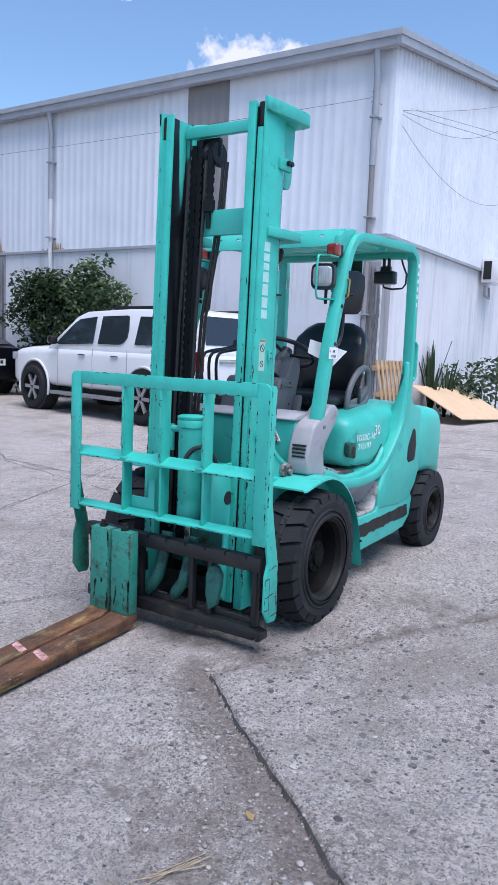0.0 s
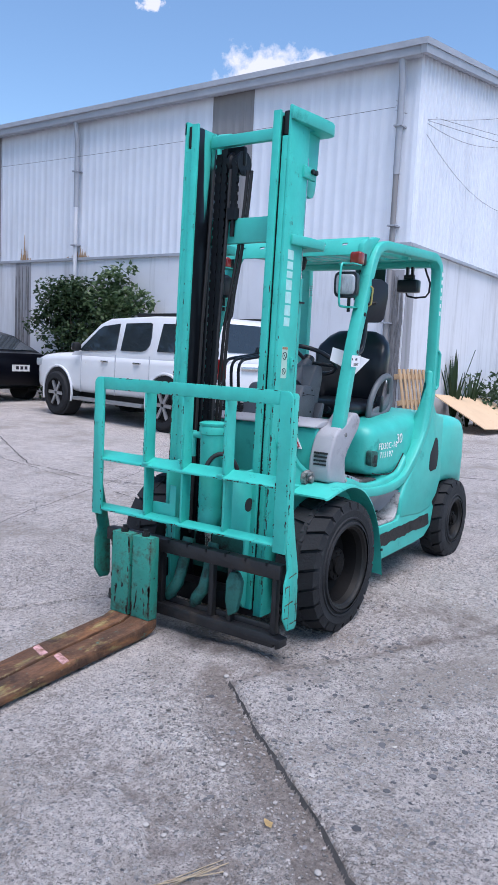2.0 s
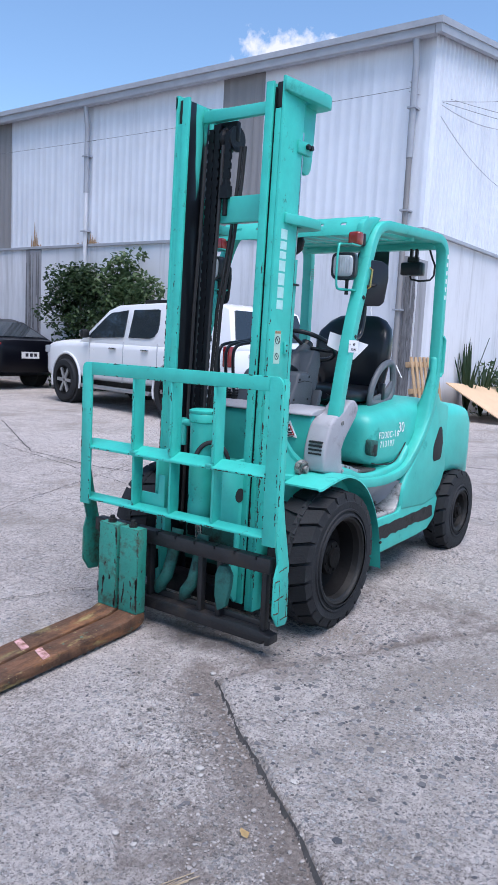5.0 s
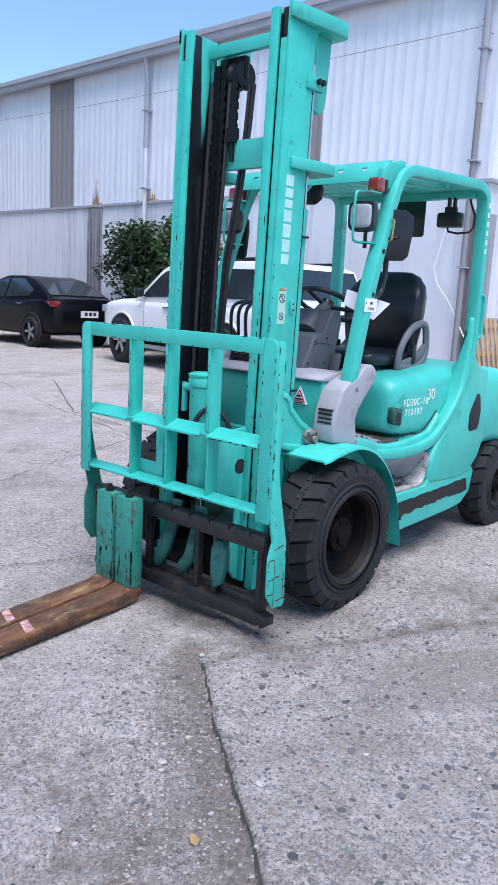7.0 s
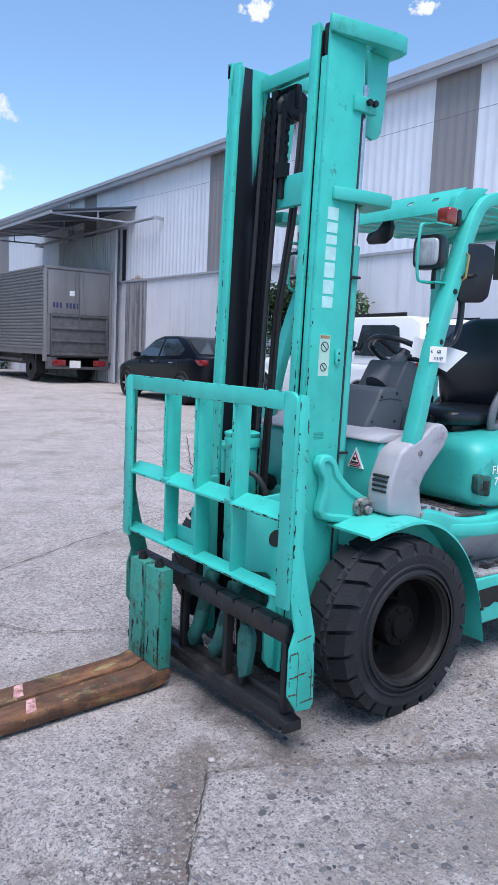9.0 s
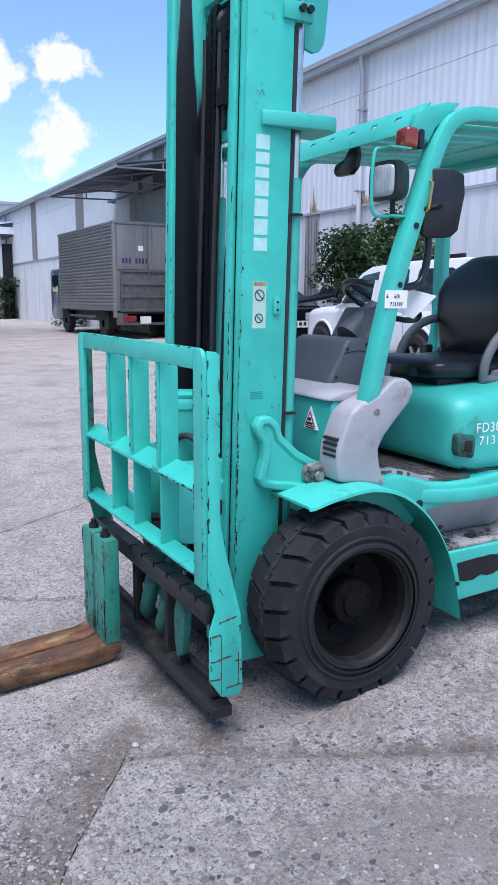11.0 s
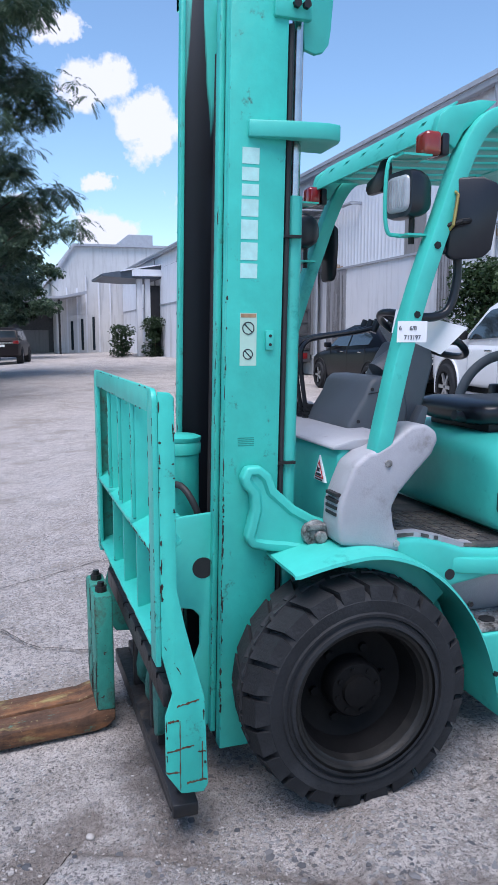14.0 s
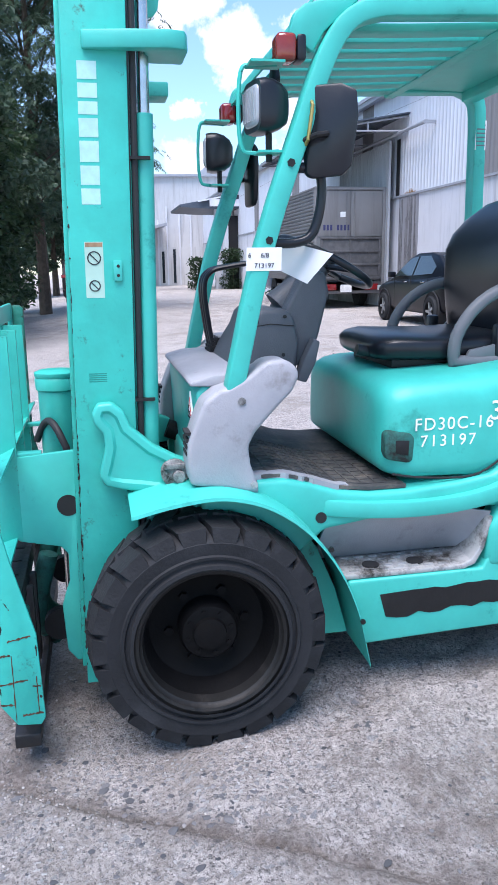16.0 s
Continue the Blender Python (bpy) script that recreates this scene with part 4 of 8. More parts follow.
bm = bmesh.new()
mast_box(bm, -0.225, 0.30, -0.198, -0.168, 1.915, 2.04)
part("tie_beam", bm, m_teal, fork, "turquoise cross beam of the mast", bevel=0.004)
bm = bmesh.new()
mast_box(bm, -0.215, 0.262, -0.222, -0.192, 2.395, 2.450)
part("inner_tie", bm, m_teal, fork, "turquoise cross bar of the inner mast", bevel=0.004)
# this plate's colour holds the shade low in the mast besides its grime
bm = bmesh.new()
mast_box(bm, -0.28, 0.32, -0.20, -0.17, 0.22, 0.42)
part("lower_tie", bm, m_teal_grime_shade, fork, "grimy turquoise lower cross plate, darkened further for the deep shade", bevel=0.004)
# black foot tie added to darken the gap, for shade as well as dirt
bm = bmesh.new()
mast_box(bm, -0.26, 0.30, -0.325, -0.205, 0.075, 0.17)
part("mast_foot", bm, m_grease, fork, "foot tie of the mast, black for grease and for the shade below it", bevel=0.01)
bm = bmesh.new()
bm_box(bm, (-0.31, -0.15, 0.10), (0.31, 0.10, 0.56))
part("front_axle", bm, m_black, fork, "black greasy front axle housing", bevel=0.02)

# free-lift cylinder, chain wheel, chains and hoses between the rails
bm = bmesh.new()
prof = [(0.0, 0.50), (0.05, 0.50), (0.060, 0.515), (0.060, 0.58), (0.056, 0.60), (0.060, 0.62), (0.062, 0.96), (0.068, 0.965), (0.070, 0.995), (0.066, 1.002), (0.070, 1.008), (0.070, 1.018), (0.055, 1.024), (0.0, 1.025)]
bm_lathe(bm, prof, (0.035, -0.40, 0.0), "z", 32)
flc = part("free_lift_cylinder", bm, m_teal_worn, fork, "stout turquoise cylinder between the mast rails")
bm = bmesh.new()
bm_cyl(bm, (-0.03, -0.40, 0.95), (-0.085, -0.40, 0.95), 0.017, 14)
bm_cyl(bm, (-0.085, -0.40, 0.84), (-0.085, -0.40, 0.97), 0.014, 12)
part("port", bm, m_teal, flc)
bm = bmesh.new()
bm_cyl(bm, (0.035, -0.40, 0.16), (0.035, -0.40, 0.50), 0.018, 14)
part("rod", bm, m_chrome, flc, "bright steel rod")
bm = bmesh.new()
bm_tube(bm, [(0.115 - 0.06 * math.cos(a * math.pi / 12), -0.475 + 0.008 * a, 0.80 + 0.075 * math.sin(a * math.pi / 12)) for a in range(13)] + [(0.18, -0.37, 0.70)], 0.011, 10)
part("hose", bm, m_wire, fork, "black hydraulic hose loop")
bm = bmesh.new()
bm_lathe(bm, [(0.0, -0.034), (0.060, -0.034), (0.060, -0.022), (0.047, -0.012), (0.047, 0.012), (0.060, 0.022), (0.060, 0.034), (0.0, 0.034)], (-0.070, ym(-0.165, 2.31), 2.315), "x", 28)
part("chain_wheel", bm, m_grease, fork, "black greased chain wheel")
bm = bmesh.new()
mast_box(bm, -0.165, -0.030, -0.185, -0.150, 2.30, 2.40)
part("wheel_bracket", bm, m_grease, fork, bevel=0.012)


def chain(x, y, z0, z1):
    bm = bmesh.new()
    z, k = z0, 0
    while z < z1:
        w = 0.020 if k % 2 else 0.014
        bm_box(bm, (x - w, ym(y, z) - 0.009, z), (x + w, ym(y, z) + 0.009, z + 0.028))
        z, k = z + 0.022, k + 1
    part("lift_chain", bm, m_grease, fork, "black greased leaf chain")


chain(-0.156, -0.215, 0.35, 2.34)
chain(-0.124, -0.212, 0.35, 2.36)
chain(-0.062, -0.205, 2.06, 2.32)
for k, (hx, hy) in enumerate(((-0.018, -0.158), (-0.001, -0.150), (-0.085, -0.215), (-0.100, -0.200), (-0.185, -0.225))):
    bm = bmesh.new()
    bend = 0.085 if k < 2 else 0.02
    bm_tube(bm, [(hx - bend * f, ym(hy, z), z) for z, f in ((0.4, 1.5), (1.0, 1.35), (1.5, 1.1), (1.85, 0.45), (2.1, 0.12), (2.28, 0.0))], 0.009)
    part("hose", bm, m_wire, fork, "black hydraulic hose")
bm = bmesh.new()
mast_cyl(bm, -0.062, -0.205, 1.95, 2.12, 0.012, 10)
mast_box(bm, -0.085, -0.038, -0.225, -0.188, 2.03, 2.09)
part("chain_anchor", bm, m_grease, fork)

# carriage, load backrest and forks
bm = bmesh.new()
bm_box(bm, (-0.50, -0.575, 0.372), (0.572, -0.520, 0.438))
part("carriage_bar", bm, m_bar, fork, "black upper carriage bar", bevel=0.006)
bm = bmesh.new()
bm_prism(bm, [(-0.50, 0.046), (0.535, 0.046), (0.535, 0.062), (0.548, 0.062), (0.548, 0.042), (0.572, 0.050), (0.572, 0.088), (0.545, 0.092), (0.50, 0.104), (-0.50, 0.100)], "y", -0.552, -0.482)
part("carriage_bar", bm, m_bar, fork, "black lower carriage bar with a notched end", bevel=0.004)
bm = bmesh.new()
bm_box(bm, (-0.50, -0.500, 0.092), (0.53, -0.480, 0.128))
part("carriage_lip", bm, m_bar, fork, bevel=0.004)
for i in range(6):
    bm = bmesh.new()
    bm_box(bm, (-0.08 + i * 0.115, -0.5785, 0.425), (-0.072 + i * 0.115, -0.541, 0.4405))
    part("bar_notch", bm, m_grease, fork)
for x in (-0.16, 0.16, 0.27, 0.52):
    bm = bmesh.new()
    bm_box(bm, (x - 0.014, -0.535, 0.10), (x + 0.014, -0.50, 0.40))
    part("carriage_upright", bm, m_bar, fork, bevel=0.006)
for s in (1, -1):
    bm = bmesh.new()
    bm_prism(bm, [(-0.56, 0.80), (-0.365, 0.815), (-0.36, 0.36), (-0.36, 0.14), (-0.40, 0.13), (-0.43, 0.17), (-0.437, 0.32), (-0.425, 0.36), (-0.41, 0.40), (-0.408, 0.49), (-0.43, 0.515), (-0.48, 0.525), (-0.55, 0.54)], "x", s * 0.236 + (0.0215 - 0.0215 * s), s * 0.2545 + (0.0215 - 0.0215 * s))
    bm.transform(Matrix.Translation((0, 0.017, -0.005)))
    for v in bm.verts:
        v.co.y = max(v.co.y, -0.545 if s > 0 else -0.455)
    cp = part("carriage_plate", bm, m_teal, fork, "turquoise side plate of the carriage with a round hole", bevel=0.006)
    bm = bmesh.new()
    bm_cyl(bm, (s * 0.2535 + (0.0215 - 0.0215 * s), -0.382, 0.640), (s * 0.2565 + (0.0215 - 0.0215 * s), -0.382, 0.640), 0.033, 24)
    part("round_hole", bm, m_dark, cp, "dark round hole")
    bm = bmesh.new()
    bm_cyl(bm, (s * 0.21, -0.43, 0.25), (s * 0.245, -0.43, 0.25), 0.05, 24)
    part("roller", bm, m_grease, cp)
    bm = bmesh.new()
    bm_box(bm, (s * 0.215, -0.60, 0.795), (s * 0.25, -0.45, 0.807))
    part("backrest_stay", bm, m_teal, fork, bevel=0.002)
bm = bmesh.new()
bm_prism(bm, [(-0.235, 0.535), (-0.235, 0.605), (-0.125, 0.605), (-0.125, 0.70), (-0.085, 0.70), (-0.085, 0.535)], "y", -0.525, -0.512)
part("slotted_bracket", bm, m_teal, fork, "turquoise bracket with a cut-out", bevel=0.003)
# cover and castings: dirt plus the carriage's deep shade, both in the colour
bm = bmesh.new()
bm_prism(bm, [(0.255, 0.30), (0.275, 0.345), (0.32, 0.35), (0.345, 0.31), (0.34, 0.25), (0.32, 0.16), (0.275, 0.13), (0.255, 0.2)], "y", -0.545, -0.515)
part("cast_cover", bm, m_teal_grime_shade, fork, "dirty turquoise cast cover, darkened further for the deep shade", bevel=0.008)
for x in (-0.06, 0.1):
    bm = bmesh.new()
    bm_tube(bm, [(x - 0.09, -0.46, 0.10), (x - 0.05, -0.50, 0.16), (x, -0.51, 0.22), (x + 0.015, -0.50, 0.30), (x + 0.015, -0.46, 0.44)], 0.030, 10)
    part("casting_rib", bm, m_teal_grime_shade, fork, "dirty turquoise casting, darkened further for the deep shade")

BX0, BX1, BY = -0.592, 0.603, -0.597
bm = bmesh.new()
# rounded outline of the frame's front plate
bm_prism(bm, [(BX0 + 0.0665, 1.212), (BX1 - 0.0665, 1.212), (BX1 - 0.0665, 1.15), (BX0 + 0.0665, 1.15)], "y", BY, BY + 0.014)
back = part("backrest_top_bar", bm, m_teal_worn, fork, "worn turquoise top bar of the load backrest", bevel=0.003)
for x, wd in ((BX0, 1), (BX1, -1)):
    bm = bmesh.new()
    a, b = x, x + wd * 0.066
    arc = [(a + wd * 0.034 * (1 - math.cos(k * math.pi / 10)), 1.178 + 0.034 * math.sin(k * math.pi / 10)) for k in range(6)]
    bm_prism(bm, [(a, 0.50)] + arc + [(b, 1.212), (b, 0.50)], "y", BY, BY + 0.014)
    part("backrest_post", bm, m_teal_worn, fork, bevel=0.003)
bm = bmesh.new()
bm_prism(bm, [(BY + 0.0143, 1.205), (-0.553, 1.202), (-0.541, 1.190), (-0.541, 0.80), (-0.540, 0.70), (-0.520, 0.60), (-0.470, 0.40), (-0.462, 0.155), (-0.475, 0.135), (-0.535, 0.14), (-0.575, 0.20), (-0.575, 0.36), (-0.555, 0.42), (-0.575, 0.50), (BY + 0.014, 0.53)], "x", BX1 - 0.012, BX1)
side = part("backrest_side_plate", bm, m_teal_worn, fork, "bent turquoise side plate with rust scratches", bevel=0.003)
# left plate: the shade behind the fork shanks is put into its darker paint
bm = bmesh.new()
bm_prism(bm, [(BY + 0.0143, 1.205), (-0.553, 1.202), (-0.541, 1.190), (-0.541, 0.80), (-0.540, 0.70), (-0.520, 0.60), (-0.470, 0.40), (-0.462, 0.155), (-0.475, 0.135), (-0.535, 0.14), (-0.575, 0.20), (-0.575, 0.36), (-0.555, 0.42), (-0.575, 0.50), (BY + 0.014, 0.53)], "x", BX0, BX0 + 0.012)
part("backrest_side_plate", bm, m_teal_rust_shade, fork, "turquoise side plate of the load backrest, painted darker for the shade on it", bevel=0.003)
rk = random.Random(8)
for z, y0, y1, dz in ((0.385, -0.545, -0.485, 0.012), (0.345, -0.57, -0.54, 0.002), (0.262, -0.572, -0.50, 0.010), (0.252, -0.49, -0.468, -0.002), (0.168, -0.52, -0.466, 0.003), (0.205, -0.575, -0.54, -0.003)):
    bm = bmesh.new()
    n_s = 12
    up_l = [(y0 + (y1 - y0) * k / n_s, z + dz * k / n_s + rk.uniform(0.0004, 0.0050)) for k in range(n_s + 1)]
    dn_l = [(y0 + (y1 - y0) * k / n_s, z + dz * k / n_s - rk.uniform(0.0003, 0.0040)) for k in range(n_s + 1)]
    bm_prism(bm, up_l + dn_l[::-1], "x", BX1 - 0.0005, BX1 + 0.0009)
    part("rust_scratch", bm, m_scratch, side, "brown rust scratch through the paint")
for y0, z0, z1 in ((-0.538, 0.15, 0.345), (-0.478, 0.17, 0.28)):
    bm = bmesh.new()
    le = [(y0 + rk.uniform(-0.002, 0.0), z0 + (z1 - z0) * k / 14) for k in range(15)]
    ri = [(y0 + rk.uniform(0.0006, 0.0022), z0 + (z1 - z0) * k / 14) for k in range(15)]
    bm_prism(bm, le + ri[::-1], "x", BX1 - 0.0005, BX1 + 0.0009)
    part("rust_scratch", bm, m_scratch, side, "brown rust scratch through the paint")
for z, d, up in ((0.782, 0.074, 0.034), (0.522, 0.062, 0.016)):
    bm = bmesh.new()
    bm_prism(bm, [(BY + 0.002, z), (BY + d, z + up), (BY + d, z + up + 0.012), (BY + 0.002, z + 0.012)], "x", BX0 + 0.012, BX1 - 0.012)
    part("backrest_rail", bm, m_teal_worn, fork, bevel=0.003)
for x in (-0.247, -0.010, 0.243):
    bm = bmesh.new()
    bm_box(bm, (x, BY + 0.014, 0.540), (x + 0.012, BY + 0.078, 1.15))
    bm_box(bm, (x, BY + 0.003, 0.812), (x + 0.012, BY + 0.014, 1.15))
    part("backrest_bar", bm, m_teal_worn, fork, bevel=0.002)

for x in (-0.366, -0.226):
    w = 0.122
    bm = bmesh.new()
    bm_box(bm, (x, -0.672, 0.045), (x + w, -0.610, 0.456))
    fk = part("fork_shank", bm, m_teal_rust_shade, fork, "upright of a fork with chipped turquoise paint", bevel=0.006)
    bm = bmesh.new()
    prof = [(-0.610, 0.045), (-0.610, 0.005), (-0.64, -0.018), (-0.68, -0.028), (-1.72, -0.085), (-1.80, -0.080), (-1.80, -0.068), (-1.2, -0.005), (-0.72, 0.030), (-0.672, 0.045)]
    bm_prism(bm, prof, "x", x, x + w)
    part("fork_blade", bm, m_rust, fk, "rusty brown fork blade lying on the ground", bevel=0.006)
    bm = bmesh.new()
    bm_cyl(bm, (x + 0.06, -0.642, 0.456), (x + 0.06, -0.642, 0.475), 0.02, 8)
    bm_cyl(bm, (x + 0.06, -0.642, 0.475), (x + 0.06, -0.642, 0.49), 0.012, 8)
    part("fork_pin", bm, m_black, fk)
    bm = bmesh.new()
    bm_prism(bm, [(x + 0.012, -1.135), (x + w - 0.01, -1.165), (x + w - 0.008, -1.205), (x + 0.02, -1.172)], "z", 0.012, 0.0165)
    for v in bm.verts:
        v.co.z = -0.006 + (0.004 if v.co.z > 0.014 else 0.0) + 0.073 * (v.co.y + 1.2)
    part("paint_mark", bm, m_pink, fk, "smudge of pink paint")

m_chip = material("bare_dark_chip", (0.03, 0.021, 0.017), 0.75, vary=0.4, scale=60)


def paint_chips(parent, lines, at, count, seed, size=1.0, mat=None):
    """Ragged chips of missing paint along lines (u, v) of a face; at(u, v, lift) gives the place."""
    rd = random.Random(seed)
    bm = bmesh.new()
    spots = [rd.random() for _ in range(4)]
    total = [math.hypot(b[0] - a[0], b[1] - a[1]) for a, b in lines]
    for _ in range(count):
        a, b = rd.choices(lines, total)[0]
        ln = math.hypot(b[0] - a[0], b[1] - a[1])
        d = ((b[0] - a[0]) / ln, (b[1] - a[1]) / ln)
        k = rd.random() if rd.random() < 0.35 else max(0.0, min(1.0, rd.choice(spots) + rd.gauss(0, 0.035)))
        c = (a[0] + (b[0] - a[0]) * k, a[1] + (b[1] - a[1]) * k)
        long, wide = size * rd.choice((0.003, 0.004, 0.005, 0.007, 0.010, 0.016)), size * rd.uniform(0.0012, 0.0038)
        side = rd.uniform(-0.2, 1.0) * wide
        ring = []
        for q in range(9):
            t = 2 * math.pi * q / 9
            p, w = long * math.cos(t) * rd.uniform(0.45, 1.1), wide * math.sin(t) * rd.uniform(0.4, 1.2) + side
            ring.append((c[0] + d[0] * p - d[1] * w, c[1] + d[1] * p + d[0] * w))
        lo = [bm.verts.new(at(u, v, -0.0006)) for u, v in ring]
        hi = [bm.verts.new(at(u, v, 0.0008)) for u, v in ring]
        bm.faces.new(hi)
        for q in range(9):
            bm.faces.new((lo[q], lo[(q + 1) % 9], hi[(q + 1) % 9], hi[q]))
    tagged(part("chipped_paint", bm, mat or m_chip, parent), "dark chips where the paint has gone", "", "", "stuff")


front = lambda u, v, h: (u, BY - h, v)
paint_chips(back, [((BX0 + 0.068, 1.152), (BX1 - 0.068, 1.152)), ((BX0 + 0.04, 1.209), (BX1 - 0.04, 1.209))], front, 26, 41)
for x, wd in ((BX0, 1), (BX1, -1)):
    inner_x = x + wd * 0.064
    paint_chips(back, [((inner_x, 0.52), (inner_x, 1.14)), ((x + wd * 0.004, 0.52), (x + wd * 0.004, 1.16)), ((inner_x, 0.70), (inner_x, 0.88))], front, 30, 42 + wd)
for z in (0.782, 0.522):
    paint_chips(back, [((BX0 + 0.03, z + 0.004), (BX1 - 0.03, z + 0.004))], lambda u, v, h: (u, BY + 0.002 - h, v), 34, int(z * 100))
for x in (-0.247, -0.010, 0.243):
    paint_chips(back, [((x + 0.002, 0.82), (x + 0.002, 1.14)), ((x + 0.010, 0.82), (x + 0.010, 1.14))], lambda u, v, h: (u, BY + 0.003 - h, v), 18, int(x * 1000) + 900, 0.8)
edge = lambda u, v, h: (BX1 + h, u, v)
paint_chips(side, [((BY + 0.018, 0.54), (BY + 0.018, 1.17)), ((-0.544, 0.82), (-0.544, 1.17)), ((-0.571, 0.20), (-0.571, 0.36)), ((-0.465, 0.16), (-0.473, 0.40)), ((-0.53, 0.146), (-0.478, 0.14)), ((-0.60, 0.60), (-0.52, 0.45))], edge, 40, 77)
for s in (1, -1):
    off = 0.0 if s > 0 else 0.043
    rail = lambda u, v, h: (u + off, ym(-0.333, v) - h, v)
    paint_chips(fork, [((s * 0.334, 0.15), (s * 0.334, 1.5)), ((s * 0.295, 0.15), (s * 0.295, 1.3)), ((s * 0.334, 0.4), (s * 0.334, 1.1))], rail, 70, 60 + s, 1.2)
    inner_face = lambda u, v, h: (u + off, ym(-0.347, v) - h, v)
    paint_chips(fork, [((s * 0.281, 0.2), (s * 0.281, 1.7)), ((s * 0.247, 0.2), (s * 0.247, 1.5))], inner_face, 50, 90 + s, 1.1)
    web = lambda u, v, h, s=s: (s * (0.338 + h) + off, ym(u, v), v)
    paint_chips(fork, [((-0.331, 0.15), (-0.331, 1.6)), ((-0.331, 0.5), (-0.331, 1.2))], web, 44, 65 + s)
for x in (-0.366, -0.226):
    shank = lambda u, v, h: (u, -0.672 - h, v)
    paint_chips(fork, [((x + 0.004, 0.06), (x + 0.004, 0.44)), ((x + 0.118, 0.06), (x + 0.118, 0.44)), ((x + 0.03, 0.10), (x + 0.05, 0.26)), ((x + 0.09, 0.08), (x + 0.08, 0.20))], shank, 46, int(x * 1000) + 500, 1.8)

# wheels


def wheel(x, y, z, s, R, W, rim_r, hub_x, lugs):
    """A wheel whose outer face is at x, on the side s."""
    bm = bmesh.new()
    r = rim_r
    o = -W
    prof = [(r, 0.012), (r + 0.010, 0.010), (r + 0.013, 0.001), (r + 0.022, -0.002), (r + 0.025, 0.006), (r + 0.033, 0.007), (r + 0.037, 0.001), (r + (R - r) * 0.55, 0.003), (R * 0.85, -0.002), (R * 0.885, -0.016), (R * 0.92, -0.05), (R * 0.94, o / 2), (R * 0.935, o + 0.05), (R * 0.92, o + 0.015), (R * 0.8, o), (r, o + 0.01)]
    bm_lathe(bm, [(p, h - 0.012) for p, h in prof], (x, y, z), "x", 56, s)
    wh = part("wheel", bm, m_rubber, fork, "solid black rubber tyre with deep side lugs")
    for half in (0, 1):
        lb = bmesh.new()
        wa = 2 * math.pi / lugs * 0.415
        h0, h1 = (-0.020, -W * 0.56) if half == 0 else (-W * 0.44, -W)
        ends = ((h0, R * 0.952, 0.0), (h1, R, 0.10)) if half == 0 else ((h1, R * 0.952, 0.0), (h0, R, 0.10))
        top = [(rr, h, da + sk) for h, rr, sk in ends for da in (-wa, wa)]
        low = [(R * 0.88, p[1], p[2]) for p in top]
        hs = -0.010 if half == 0 else -W + 0.004

        def at(p):
            return lb.verts.new((s * p[1], p[0] * math.cos(p[2]), p[0] * math.sin(p[2])))
        tv, lv, sv = [at(p) for p in top], [at(p) for p in low], [at((R * 0.835, hs, q)) for q in (-wa * 0.9, wa * 0.9)]
        for f in ((tv[0], tv[1], tv[3], tv[2]), (tv[2], tv[3], lv[3], lv[2]), (sv[0], sv[1], tv[1], tv[0]), (tv[0], tv[2], lv[2], lv[0]), (tv[1], lv[1], lv[3], tv[3]), (sv[0], tv[0], lv[0]), (sv[1], lv[1], tv[1])):
            lb.faces.new(f)
        bmesh.ops.bevel(lb, geom=[e for e in lb.edges if e.calc_face_angle(0) > 0.5], offset=0.004, segments=1, affect="EDGES", clamp_overlap=True)
        lug_mesh = finish(lb, "lug", m_rubber)
        for k in range(lugs):
            ob = new("lug", lug_mesh)
            ob.parent = wh
            ob.matrix_world = pose(x, y, z, math.degrees(2 * math.pi * (k + half * 0.5) / lugs))
    bm = bmesh.new()
    dish = abs(x - hub_x)
    prof = [(r - 0.030, -0.044), (r - 0.050, -dish - 0.045), (r - 0.075, -dish - 0.055), (0.085, -dish - 0.06), (0.0, -dish - 0.06)]
    bm_lathe(bm, [(p, h - 0.010) for p, h in prof], (x, y, z), "x", 44, s)
    part("rim_dish", bm, m_rim, wh, "black grimy wheel dish")
    bm = bmesh.new()
    prof = [(r - 0.004, -W * 0.9), (r + 0.004, -0.012), (r + 0.006, 0.0), (r - 0.006, 0.004), (r - 0.014, 0.001), (r - 0.018, -0.010), (r - 0.024, -0.014), (r - 0.027, -0.030), (r - 0.0305, -0.046)]
    bm_lathe(bm, [(p, h - 0.010) for p, h in prof], (x, y, z), "x", 44, s)
    part("rim", bm, m_rimlip, wh, "dark dirty steel rim")
    bm = bmesh.new()
    k = r / 0.205
    prof = [(0.0, -0.085), (0.080 * k, -0.085), (0.080 * k, -0.012), (0.073 * k, -0.002), (0.046 * k, 0.001), (0.043 * k, 0.012), (0.030 * k, 0.014), (0.0, 0.015)]
    bm_lathe(bm, prof, (hub_x, y, z), "x", 28, s)
    for i in range(8):
        a = 2 * math.pi * (i + 0.3) / 8
        p = Vector((hub_x - s * 0.006, y + 0.060 * k * math.cos(a), z + 0.060 * k * math.sin(a)))
        bm_cyl(bm, p, p + Vector((s * 0.010, 0, 0)), 0.007 * k, 6)
    for i in range(6):
        a = 2 * math.pi * (i + 0.1) / 6
        p = Vector((hub_x - s * 0.08, y + 0.105 * k * math.cos(a), z + 0.105 * k * math.sin(a)))
        bm_cyl(bm, p, p + Vector((s * 0.028, 0, 0)), 0.013 * k, 6)
    part("hub", bm, m_rim, wh, "grimy hub with a ring of bolts")


